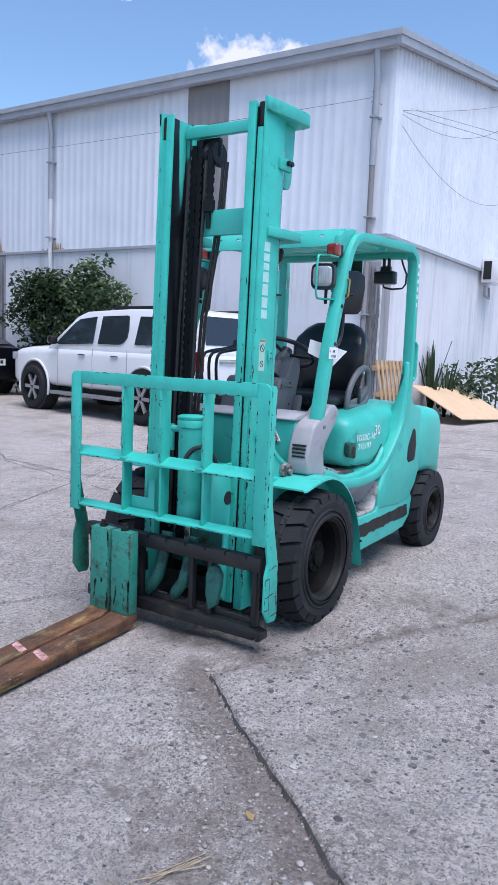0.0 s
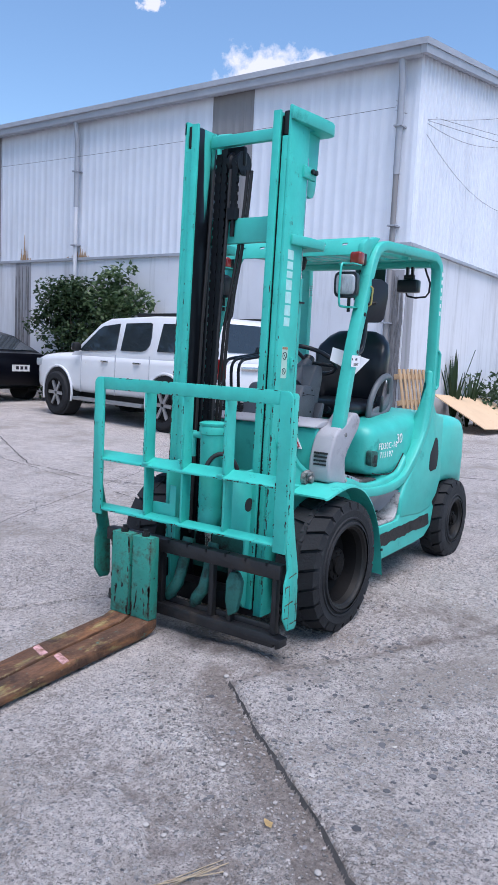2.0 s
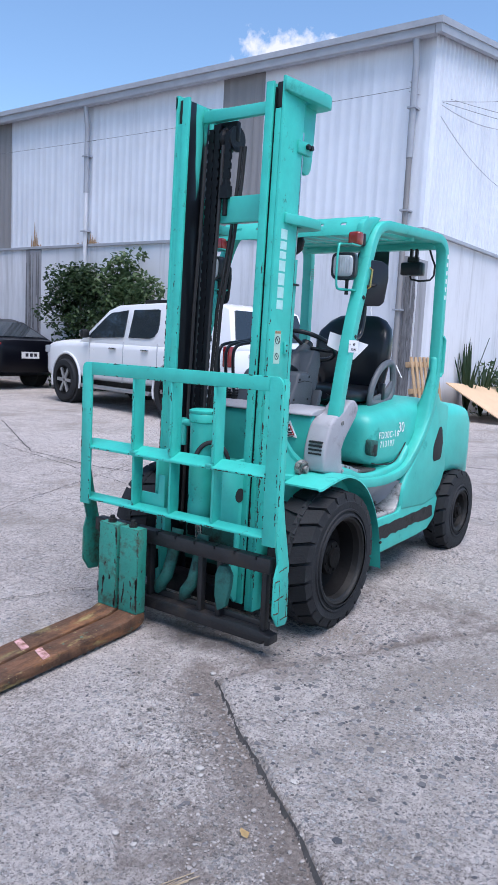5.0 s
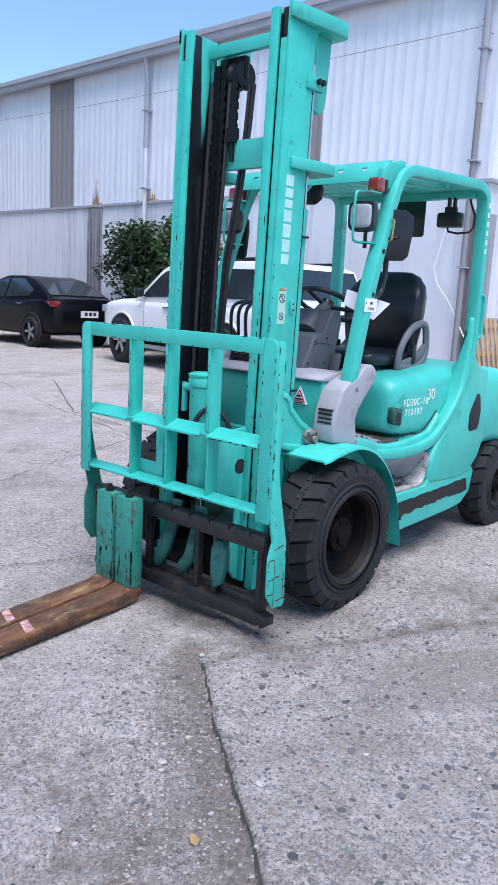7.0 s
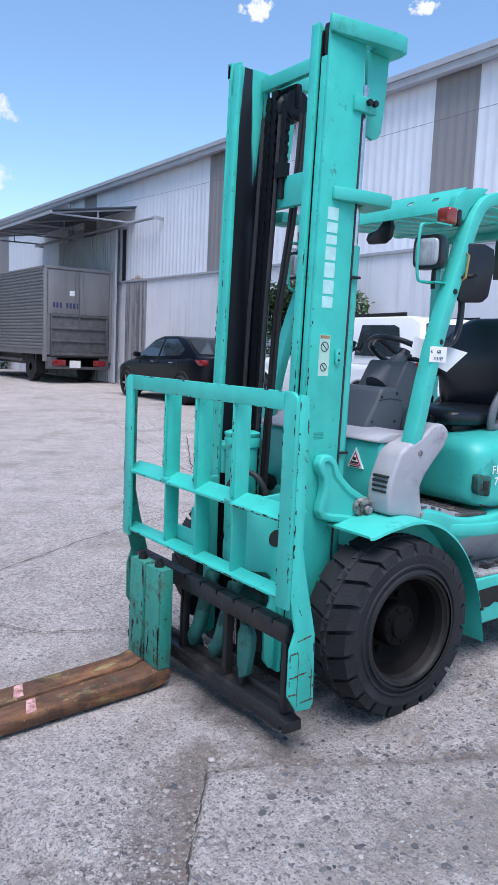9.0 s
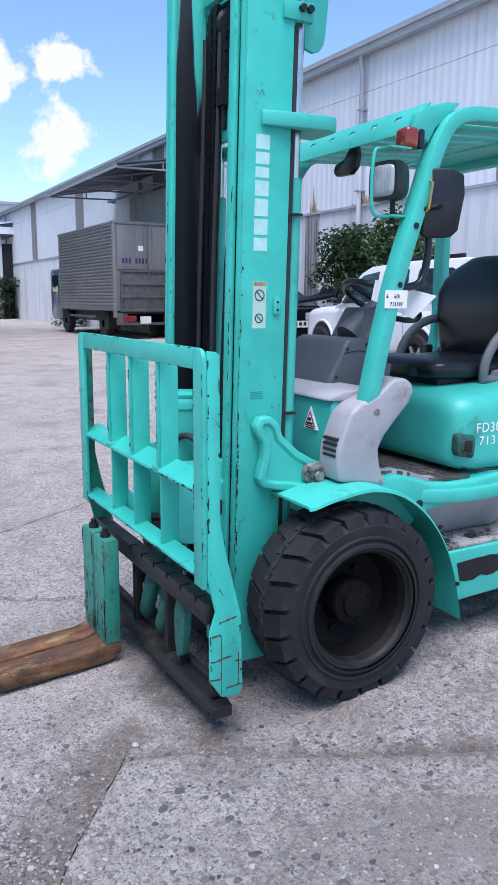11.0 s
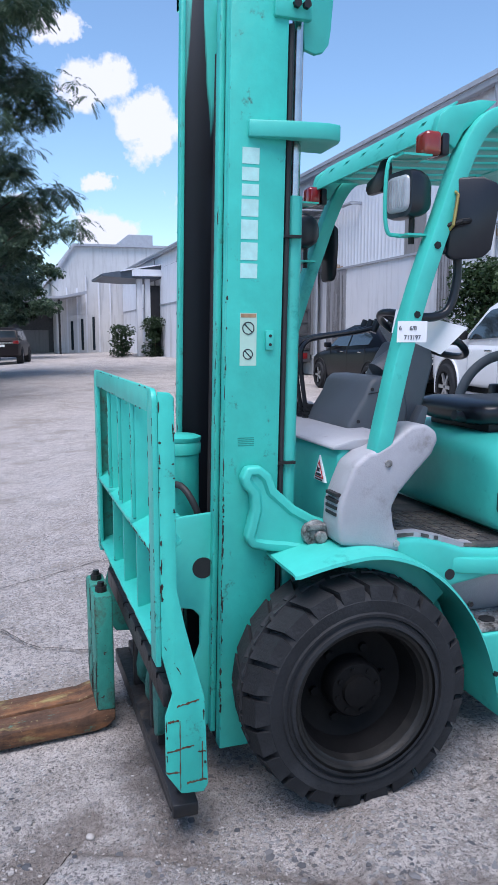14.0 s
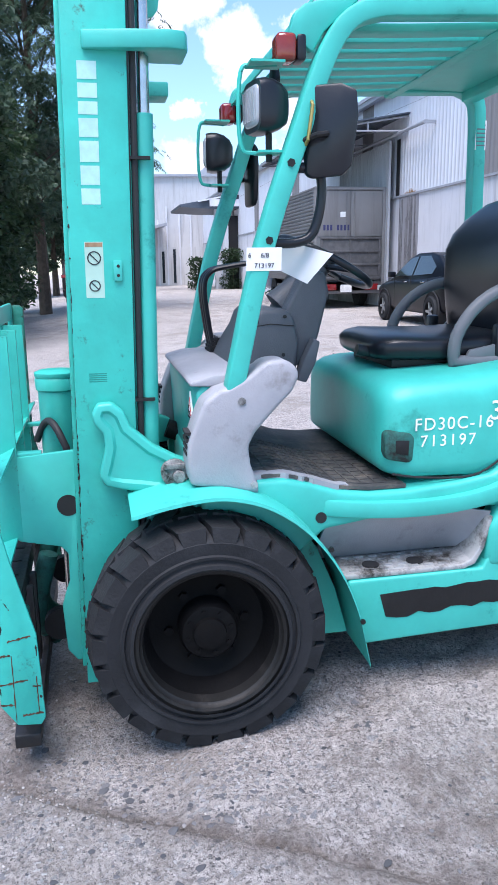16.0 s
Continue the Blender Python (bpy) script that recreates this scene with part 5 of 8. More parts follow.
for s in (1, -1):
    wheel(s * 0.622, -0.004, 0.328, s, 0.344, 0.235, 0.216, s * 0.556, 22)
    wheel(s * 0.556, 1.720, 0.300, s, 0.282, 0.16, 0.140, s * 0.535, 18)

# body
for s in (1, -1):
    # front fender: a curved plate with a turned-down lip
    arc = [(-0.207, 0.698), (-0.16, 0.712), (-0.08, 0.728), (0.02, 0.738), (0.10, 0.726), (0.18, 0.695), (0.26, 0.638), (0.33, 0.56), (0.385, 0.47), (0.425, 0.37), (0.445, 0.29), (0.466, 0.192)]
    bm = bmesh.new()
    rows = []
    for i, (_, y, z) in enumerate(smooth_line([(0, p, q) for p, q in arc], 3)):
        cut = (0.014, 0.004, 0.001, 0.0)[i] if i < 4 else 0.0
        rows.append([(s * 0.34, y, z), (s * (0.578 - cut), y, z), (s * (0.590 - cut), y, z - 0.004), (s * (0.592 - cut), y, z - 0.014), (s * (0.588 - cut), y, z - 0.014), (s * (0.584 - cut), y, z - 0.009), (s * 0.34, y, z - 0.008)])
    bm_loft(bm, rows)
    fen = part("front_fender", bm, m_teal, fork, "turquoise curved wheel arch with scuffed edge")
    bm = bmesh.new()
    bm_prism(bm, [(-0.02, 0.40), (-0.02, 0.72), (0.15, 0.69), (0.25, 0.63), (0.35, 0.50), (0.41, 0.36), (0.452, 0.21), (0.28, 0.21), (0.20, 0.32)], "x", s * 0.33, s * 0.412)
    part("arch_liner", bm, m_teal_worn, fen)
    for z, y in ((0.56, 0.352), (0.33, 0.45)):
        bm = bmesh.new()
        bm_cyl(bm, (s * 0.588, y - 0.012, z), (s * 0.597, y - 0.012, z), 0.008, 6)
        part("bolt", bm, m_black, fen)

bm = bmesh.new()
bm_prism(bm, [(0.0, 0.52), (0.0, 0.735), (0.13, 0.735), (0.24, 0.735), (0.32, 0.715), (0.40, 0.688), (0.50, 0.676), (0.62, 0.676), (0.78, 0.690), (0.90, 0.708), (1.0, 0.80), (1.0, 0.60), (0.86, 0.605), (0.62, 0.588), (0.50, 0.592), (0.36, 0.572), (0.28, 0.50)], "x", -0.468, 0.468)
frame_top = part("floor_frame", bm, m_teal, fork, "turquoise floor frame above the step", bevel=0.016, seg=3)
for s in (1, -1):
    bm = bmesh.new()
    bm_cyl(bm, (s * 0.466, 0.347, 0.612), (s * 0.4705, 0.347, 0.612), 0.017, 20)
    part("round_hole", bm, m_dark, frame_top)
bm = bmesh.new()
bm_box(bm, (-0.325, 0.15, 0.30), (0.325, 1.5, 0.60))
part("chassis", bm, m_black, fork, "dark chassis under the floor")
bm = bmesh.new()
bm_prism(bm, [(0.13, 0.738), (0.24, 0.738), (0.32, 0.718), (0.40, 0.691), (0.50, 0.679), (0.62, 0.679), (0.62, 0.689), (0.50, 0.689), (0.40, 0.701), (0.32, 0.728), (0.24, 0.748), (0.13, 0.748)], "x", -0.40, 0.445)
fmat = part("floor_mat", bm, m_mat, fork, "dirty black rubber floor mat")
MAT_TOP = [(0.15, 0.748), (0.24, 0.748), (0.32, 0.728), (0.40, 0.701), (0.50, 0.689), (0.60, 0.689)]
for i in range(10):
    bm = bmesh.new()
    x = -0.02 + i * 0.048
    bm_sweep(bm, [(x, y, z + 0.0005) for y, z in MAT_TOP], rect(0.006, 0.005))
    part("mat_rib", bm, m_mat, fmat)
for i in range(11):
    y = 0.16 + i * 0.042
    z = next(z0 + (z1 - z0) * (y - y0) / (y1 - y0) for (y0, z0), (y1, z1) in zip(MAT_TOP, MAT_TOP[1:]) if y0 <= y <= y1)
    bm = bmesh.new()
    bm_box(bm, (-0.03, y - 0.003, z - 0.002), (0.408, y + 0.003, z + 0.0028))
    part("mat_rib", bm, m_mat, fmat)
rnd = random.Random(8)
bm = bmesh.new()
rows = []
for k in range(19):
    y = 0.15 + k * 0.016
    z = next(z0 + (z1 - z0) * (y - y0) / (y1 - y0) for (y0, z0), (y1, z1) in zip(MAT_TOP, MAT_TOP[1:]) if y0 <= y <= y1)
    xa, xb = 0.412 + rnd.uniform(-0.006, 0.006), 0.444 + rnd.uniform(-0.008, 0.010)
    rows.append([(xa, y, z + 0.004), (xb, y, z + 0.003), (xb, y, z - 0.014), (xa, y, z - 0.014)])
bm_loft(bm, rows)
part("torn_edge", bm, m_plastic_grey, fmat, "pale torn edge of the mat")
for s in (1, -1):
    pan = [(0.37, 0.432, 0.58), (0.45, 0.432, 0.588), (0.60, 0.432, 0.592), (0.72, 0.432, 0.596), (0.79, 0.434, 0.598), (0.83, 0.448, 0.598), (0.86, 0.49, 0.596), (0.885, 0.55, 0.594)]
    bm = bmesh.new()
    rows = []
    for i, (y, lo, hi) in enumerate(pan):
        out = max(0, i - 4) * 0.042
        xa, xb = 0.335 + out, 0.448 + out * 0.25
        rows.append([(s * xa, y, lo), (s * (xa * 0.65 + xb * 0.35), y, lo + (hi - lo) * 0.5), (s * xb, y, hi), (s * (xb - 0.012), y, hi), (s * (xa * 0.65 + xb * 0.35 - 0.014), y, lo + (hi - lo) * 0.5), (s * (xa - 0.014), y, lo - 0.008)])
    bm_loft(bm, rows)
    stp = part("step", bm, m_plastic_grey, fork, "worn grey boarding step")
    bm = bmesh.new()
    bm_prism(bm, [(0.405, 0.416), (0.405, 0.430), (0.79, 0.430), (0.825, 0.444), (0.850, 0.485), (0.878, 0.58), (0.890, 0.58), (0.866, 0.48), (0.838, 0.430), (0.80, 0.416)], "x", s * 0.330, s * 0.488)
    part("tread", bm, m_step, stp, "scraped step tread", bevel=0.003)
    for i in range(7):
        for j in range(5):
            bm = bmesh.new()
            bm_box(bm, (s * (0.352 + j * 0.026), 0.44 + i * 0.048 + (j % 2) * 0.02, 0.430), (s * (0.360 + j * 0.026), 0.470 + i * 0.048 + (j % 2) * 0.02, 0.4345))
            part("grip_bar", bm, m_step, stp)
    for y in (0.52, 0.665):
        bm = bmesh.new()
        bm_cyl(bm, (s * 0.425, y, 0.4300), (s * 0.425, y, 0.4352), 0.026, 18)
        part("grip_hole", bm, m_dark, stp, "dark round drain hole")
    bm = bmesh.new()
    skirt = [(0.468, 0.205), (0.425, 0.40), (0.43, 0.414), (0.86, 0.416), (0.90, 0.50), (1.02, 0.56), (1.20, 0.56), (1.36, 0.50), (1.43, 0.42), (1.40, 0.30), (1.30, 0.242), (1.15, 0.228), (0.64, 0.212)]
    bm_prism(bm, skirt, "x", s * 0.36, s * 0.497)
    sk = part("side_skirt", bm, m_teal, fork, "turquoise side skirt with black overpaint", bevel=0.012, seg=3)
    bm = bmesh.new()
    rnd = random.Random(5)
    up = [(0.525 + i * 0.0355, 0.362 + 0.0035 * i * 0.35 + rnd.uniform(-0.004, 0.004)) for i in range(24)]
    dn = [(0.525 + i * 0.0355 + 0.02, 0.288 + 0.0035 * i * 0.35 + rnd.uniform(-0.008, 0.008)) for i in range(24)]
    bm_prism(bm, up + dn[::-1], "x", s * 0.4955, s * 0.4995)
    part("black_overpaint", bm, m_black, sk, "ragged stripe of black spray paint")
    # rear quarter sweeping up into the guard post
    bm = bmesh.new()
    q = [(0.87, 0.42), (0.875, 0.55), (0.93, 0.63), (1.02, 0.72), (1.10, 0.82), (1.165, 0.95), (1.205, 1.09), (1.228, 1.22), (1.234, 1.32), (1.296, 1.32), (1.302, 1.12), (1.36, 1.05), (1.50, 1.02), (1.52, 0.60), (1.46, 0.50), (1.36, 0.42), (1.2, 0.40)]
    bm_prism(bm, q, "x", s * 0.40, s * 0.502)
    for v in bm.verts:
        k = max(0.0, min(1.0, (v.co.z - 0.95) / 0.25))
        v.co.x = s * ((0.40 + 0.05 * k) if abs(v.co.x) < 0.45 else (0.502 - 0.005 * k))
    rq = part("rear_quarter", bm, m_teal, fork, "turquoise rear quarter panel with an air opening", bevel=0.022, seg=3)
    bm = bmesh.new()
    bm_prism(bm, [(1.285, 0.765), (1.30, 0.80), (1.365, 0.880), (1.385, 0.884), (1.405, 0.865), (1.43, 0.78), (1.42, 0.70), (1.405, 0.675), (1.31, 0.668), (1.29, 0.69)], "x", s * 0.498, s * 0.505)
    part("air_opening", bm, m_dark, rq, "dark air opening", bevel=0.002)

# counterweight
bm = bmesh.new()
rings = []
for y, hw, z0, z1 in ((1.46, 0.50, 0.52, 1.020), (1.60, 0.515, 0.55, 1.030), (1.85, 0.510, 0.52, 1.010), (1.99, 0.47, 0.45, 0.965), (2.08, 0.39, 0.40, 0.89), (2.11, 0.30, 0.40, 0.80)):
    ring = []
    for i in range(28):
        a = 2 * math.pi * i / 28
        ca, sa = math.cos(a), math.sin(a)
        e = 0.30
        px = hw * math.copysign(abs(ca) ** e, ca)
        pz = (z0 + z1) / 2 + (z1 - z0) / 2 * math.copysign(abs(sa) ** e, sa)
        ring.append((px, y, pz))
    rings.append(ring)
bm_loft(bm, rings)
part("counterweight", bm, m_teal, fork, "rounded turquoise counterweight")
bm = bmesh.new()
bm_box(bm, (-0.38, 1.40, 0.30), (0.38, 1.95, 0.56))
part("axle_housing", bm, m_black, fork, bevel=0.02)

# engine hood under the seat
bm = bmesh.new()
rings = []
for y, hw, z0, z1 in ((0.5485, 0.12, 0.82, 0.87), (0.549, 0.28, 0.775, 0.915), (0.551, 0.345, 0.745, 0.945), (0.558, 0.385, 0.725, 0.965), (0.573, 0.410, 0.713, 0.982), (0.60, 0.428, 0.705, 0.995), (0.65, 0.438, 0.70, 1.004), (0.85, 0.441, 0.695, 1.016), (1.05, 0.437, 0.72, 1.040), (1.25, 0.43, 0.75, 1.060), (1.45, 0.43, 0.80, 1.05), (1.50, 0.43, 0.80, 1.03)):
    zc = z1 - 0.2 * (z1 - z0)
    half = [(0.0, z1 + 0.004), (0.55 * hw, z1), (0.80 * hw, z1 - 0.1 * (z1 - zc)), (0.875 * hw, z1 - 0.24 * (z1 - zc)), (0.93 * hw, z1 - 0.5 * (z1 - zc)), (0.965 * hw, z1 - 0.8 * (z1 - zc)), (0.982 * hw, z1 - 1.1 * (z1 - zc)), (0.990 * hw, z1 - 1.5 * (z1 - zc)), (hw, (zc + z0) / 2), (hw, z0 + 0.16 * (z1 - z0)), (0.992 * hw, z0 + 0.07 * (z1 - z0)), (0.965 * hw, z0 + 0.02 * (z1 - z0)), (0.90 * hw, z0), (0.0, z0)]
    rings.append([(p, y, q) for p, q in half] + [(-p, y, q) for p, q in half[-2:0:-1]])
bm_loft(bm, rings)
hood = part("engine_hood", bm, m_teal, fork, "glossy turquoise engine hood with chalked lettering")
bm = bmesh.new()
bm_prism(bm, [(p + 0.020, q - 0.012) for p, q in ((0.530, 0.80), (0.530, 0.855), (0.54, 0.865), (0.613, 0.855), (0.626, 0.84), (0.622, 0.772), (0.61, 0.764), (0.54, 0.778))], "x", 0.405, 0.441)
seam_line = smooth_line([(0.4415, 0.575, 0.722), (0.4425, 0.65, 0.708), (0.4435, 0.78, 0.698), (0.4435, 0.86, 0.708), (0.442, 0.93, 0.748), (0.441, 1.0, 0.806)], 3)
seam_bm = bmesh.new()
bm_tube(seam_bm, seam_line, 0.0035, 6)
part("hood_seam", seam_bm, m_dark, hood, "black rubber seam under the hood")
latch = part("hood_latch", bm, m_teal_grime_shade, hood, "dirty turquoise latch recess", bevel=0.008)
bm = bmesh.new()
bm_prism(bm, [(0.585, 0.785), (0.585, 0.825), (0.628, 0.822), (0.626, 0.775)], "x", 0.436, 0.4425)
part("latch_handle", bm, m_black, latch, "black latch handle", bevel=0.002)

# cowl, dashboard and covers
bm = bmesh.new()
bm_prism(bm, [(0.015, 0.60), (-0.002, 0.985), (0.015, 1.005), (0.10, 1.01), (0.10, 0.60)], "x", -0.385, 0.385)
cowl = part("cowl", bm, m_teal, fork, "turquoise front cowl", bevel=0.01)
bm = bmesh.new()
bm_prism(bm, [(-0.02, 1.005), (-0.015, 1.018), (0.05, 1.035), (0.20, 1.04), (0.21, 1.0), (0.10, 1.0)], "x", -0.395, 0.395)
part("cowl_top", bm, m_plastic_grey, fork, "light grey plastic cowl top", bevel=0.008)
for s in (1, -1):
    bm = bmesh.new()
    out = [(-0.036, 0.742), (-0.044, 0.80), (-0.040, 0.86), (-0.018, 0.92), (0.005, 0.975), (0.045, 1.005), (0.08, 1.015), (0.13, 1.042), (0.185, 1.082), (0.235, 1.085), (0.268, 1.062), (0.275, 1.035), (0.255, 0.995), (0.20, 0.94), (0.150, 0.885), (0.128, 0.845), (0.135, 0.79), (0.155, 0.735), (0.158, 0.705), (0.06, 0.728)]
    bm_prism(bm, out, "x", s * 0.375, s * 0.497)
    cov = part("pillar_cover", bm, m_plastic_grey, fork, "scuffed light grey plastic pillar cover", bevel=0.022, seg=3)
    for i in range(4):
        bm = bmesh.new()
        bm_box(bm, (s * 0.405, -0.0452, 0.825 + i * 0.019), (s * 0.478, -0.03, 0.834 + i * 0.019))
        part("vent_slot", bm, m_dark, cov)
    bm = bmesh.new()
    bm_cyl(bm, (s * 0.497, 0.142, 0.735), (s * 0.5015, 0.142, 0.735), 0.010, 14)
    part("bolt", bm, m_step, cov)
    bm = bmesh.new()
    bm_cyl(bm, (s * 0.497, 0.11, 0.975), (s * 0.5015, 0.11, 0.975), 0.011, 14)
    part("bolt", bm, m_step, cov)
bm = bmesh.new()
bm_prism(bm, [(0.128, 1.00), (0.138, 1.04), (0.155, 1.075), (0.200, 1.145), (0.215, 1.185), (0.235, 1.205), (0.315, 1.205), (0.345, 1.185), (0.365, 1.10), (0.355, 1.00)], "x", -0.20, 0.165)
dash = part("dashboard", bm, m_plastic_dark, fork, "dark grey plastic steering console", bevel=0.018, seg=3)
for y, z in ((0.175, 1.06), (0.31, 1.06), (0.315, 1.18), (0.225, 1.165)):
    bm = bmesh.new()
    bm_cyl(bm, (0.163, y, z), (0.1675, y, z), 0.006, 10)
    part("screw", bm, m_dark, dash)
bm = bmesh.new()
bm_sweep(bm, [(0.1655, 0.21, 1.150), (0.1655, 0.27, 1.158), (0.1655, 0.345, 1.150)], rect(0.003, 0.003))
part("seam", bm, m_dark, dash)
bm = bmesh.new()
bm_cyl(bm, (0.03, 0.33, 1.20), (0.03, 0.475, 1.335), 0.062, 18, 0.034)
part("steering_column", bm, m_plastic_dark, dash)
bm = bmesh.new()
bm_prism(bm, [(0.30, 1.14), (0.325, 1.205), (0.365, 1.275), (0.395, 1.322), (0.455, 1.315), (0.468, 1.25), (0.435, 1.12), (0.405, 1.02), (0.35, 1.02)], "x", -0.095, 0.145)
part("column_cover", bm, m_plastic_dark, dash, "dark grey steering column cover", bevel=0.014, seg=3)
wc, tilt_a = Vector((0.03, 0.485, 1.345)), radians(28)
ring = []
for i in range(36):
    a = 2 * math.pi * i / 36
    ring.append(wc + Vector((0.165 * math.cos(a), 0.165 * math.sin(a) * math.cos(tilt_a), -0.165 * math.sin(a) * math.sin(tilt_a))))
bm = bmesh.new()
bm_tube(bm, ring, 0.0125, 10, closed=True)
for i in (2, 14, 26):
    bm_tube(bm, [wc + Vector((0, -0.008, -0.012)), ring[i]], 0.011, 8)
bm_cyl(bm, wc + Vector((0, -0.012, -0.016)), wc + Vector((0, 0.01, 0.014)), 0.035, 18)
part("steering_wheel", bm, m_vinyl, fork, "black steering wheel")
bm = bmesh.new()
bm_cyl(bm, ring[20] + Vector((0, 0.0, 0.0)), ring[20] + Vector((0, 0.025, 0.035)), 0.016, 12)
part("spinner_knob", bm, m_vinyl, fork)
for i, x in enumerate((-0.20, -0.25, -0.30)):
    bm = bmesh.new()
    bm_tube(bm, smooth_line([(x, 0.15, 1.02), (x, 0.13, 1.12), (x, 0.115, 1.26), (x, 0.135, 1.315), (x, 0.19, 1.335), (x + 0.02, 0.33, 1.355), (x + 0.02, 0.40, 1.37)]), 0.009, 8)
    bm_cyl(bm, (x + 0.02, 0.40, 1.355), (x + 0.02, 0.42, 1.40), 0.014, 10)
    part("control_lever", bm, m_vinyl, fork, "bent black control lever")
    for k in range(4):
        bm = bmesh.new()
        bm_cyl(bm, (x, 0.15, 1.035 + k * 0.014), (x, 0.15, 1.046 + k * 0.014), 0.026 - k * 0.003, 14)
        part("lever_boot", bm, m_rubber, fork)
bm = bmesh.new()
bm_prism(bm, [(0.35, 0.98), (0.37, 1.04), (0.405, 1.11), (0.425, 1.10), (0.41, 1.03), (0.38, 0.97)], "x", 0.13, 0.19)
part("pedal", bm, m_plastic_dark, fork, bevel=0.006)

# seat
seat = part("seat_base", (lambda b: (bm_box(b, (-0.19, 0.60, 1.02), (0.19, 1.00, 1.06)), b)[1])(bmesh.new()), m_black, fork, "black suspension seat base", bevel=0.01)
SEAT = Matrix.Translation((0, 0.065, -0.02))
seat.data.transform(SEAT)


def cushion(rings_spec, n=26, e=0.42):
    """Rings of (centre, half width, half height, tilt) across a seat pad."""
    bm = bmesh.new()
    rings = []
    for (cy, cz), hw, hh, ta in rings_spec:
        r = []
        for i in range(n):
            a = 2 * math.pi * i / n
            ca, sa = math.cos(a), math.sin(a)
            px, pn = hw * math.copysign(abs(ca) ** e, ca), hh * math.copysign(abs(sa) ** e, sa)
            r.append((px, cy - pn * math.sin(ta), cz + pn * math.cos(ta)))
        rings.append(r)
    bm_loft(bm, rings)
    return bm


part("seat_cushion", cushion([((0.487, 1.083), 0.10, 0.006, 0.2), ((0.490, 1.085), 0.16, 0.020, 0.18), ((0.500, 1.088), 0.20, 0.033, 0.15), ((0.52, 1.091), 0.224, 0.043, 0.1), ((0.56, 1.093), 0.238, 0.048, 0.05), ((0.66, 1.09), 0.244, 0.047, 0.0), ((0.78, 1.088), 0.246, 0.048, -0.03), ((0.92, 1.088), 0.242, 0.052, -0.08), ((1.00, 1.092), 0.225, 0.045, -0.15), ((1.04, 1.095), 0.18, 0.02, -0.2)], 34, 0.56), m_vinyl, fork, "black vinyl seat cushion")
part("seat_back", cushion([((1.02, 1.10), 0.19, 0.02, radians(-84)), ((1.018, 1.13), 0.225, 0.045, radians(-84)), ((1.018, 1.22), 0.238, 0.055, radians(-84)), ((1.022, 1.32), 0.250, 0.066, radians(-82)), ((1.028, 1.42), 0.252, 0.070, radians(-78)), ((1.040, 1.48), 0.235, 0.064, radians(-70)), ((1.055, 1.525), 0.195, 0.050, radians(-62)), ((1.066, 1.552), 0.14, 0.030, radians(-55)), ((1.072, 1.562), 0.08, 0.012, radians(-50))]), m_vinyl, fork, "black vinyl seat backrest with rounded top")
for s in (1, -1):
    bm = bmesh.new()
    loop = [(s * 0.262, 0.73, 1.05), (s * 0.268, 0.735, 1.13), (s * 0.27, 0.79, 1.215), (s * 0.268, 0.875, 1.27), (s * 0.262, 0.97, 1.285), (s * 0.26, 1.02, 1.25), (s * 0.26, 1.03, 1.12), (s * 0.258, 0.97, 1.06), (s * 0.258, 0.84, 1.045)]
    bm_sweep(bm, smooth_line(loop + loop[:1], 3)[:-1], [(0.021 * p, 0.019 * q) for p, q in circle(1.0, 10)], up=(1, 0, 0), closed=True)
    part("hip_restraint", bm, m_plastic_mid, fork, "grey moulded hip restraint")
    bm = bmesh.new()
    bm_prism(bm, [(0.765, 1.048), (0.785, 1.085), (0.86, 1.098), (0.93, 1.118), (0.985, 1.16), (1.02, 1.18), (1.025, 1.11), (0.97, 1.055)], "x", s * 0.250, s * 0.268)
    part("hip_panel", bm, m_plastic_mid, fork, bevel=0.005)
    bm = bmesh.new()
    bm_box(bm, (s * 0.238, 0.87, 1.06), (s * 0.275, 0.915, 1.165))
    part("belt_buckle", bm, m_vinyl, fork, bevel=0.01)
bm = bmesh.new()
bm_cyl(bm, (0.12, 0.50, 1.075), (0.12, 0.455, 1.085), 0.018, 14)
part("seat_lever", bm, m_vinyl, fork)

for ob in fork.children:
    kind_of = ob.name.split(".")[0]
    if kind_of in ("seat_cushion", "hip_restraint", "hip_panel", "belt_buckle", "seat_lever"):
        ob.data.transform(Matrix.Translation((0, 0.05, 0)) @ SEAT)
    elif kind_of == "seat_back":
        ob.data.transform(SEAT)

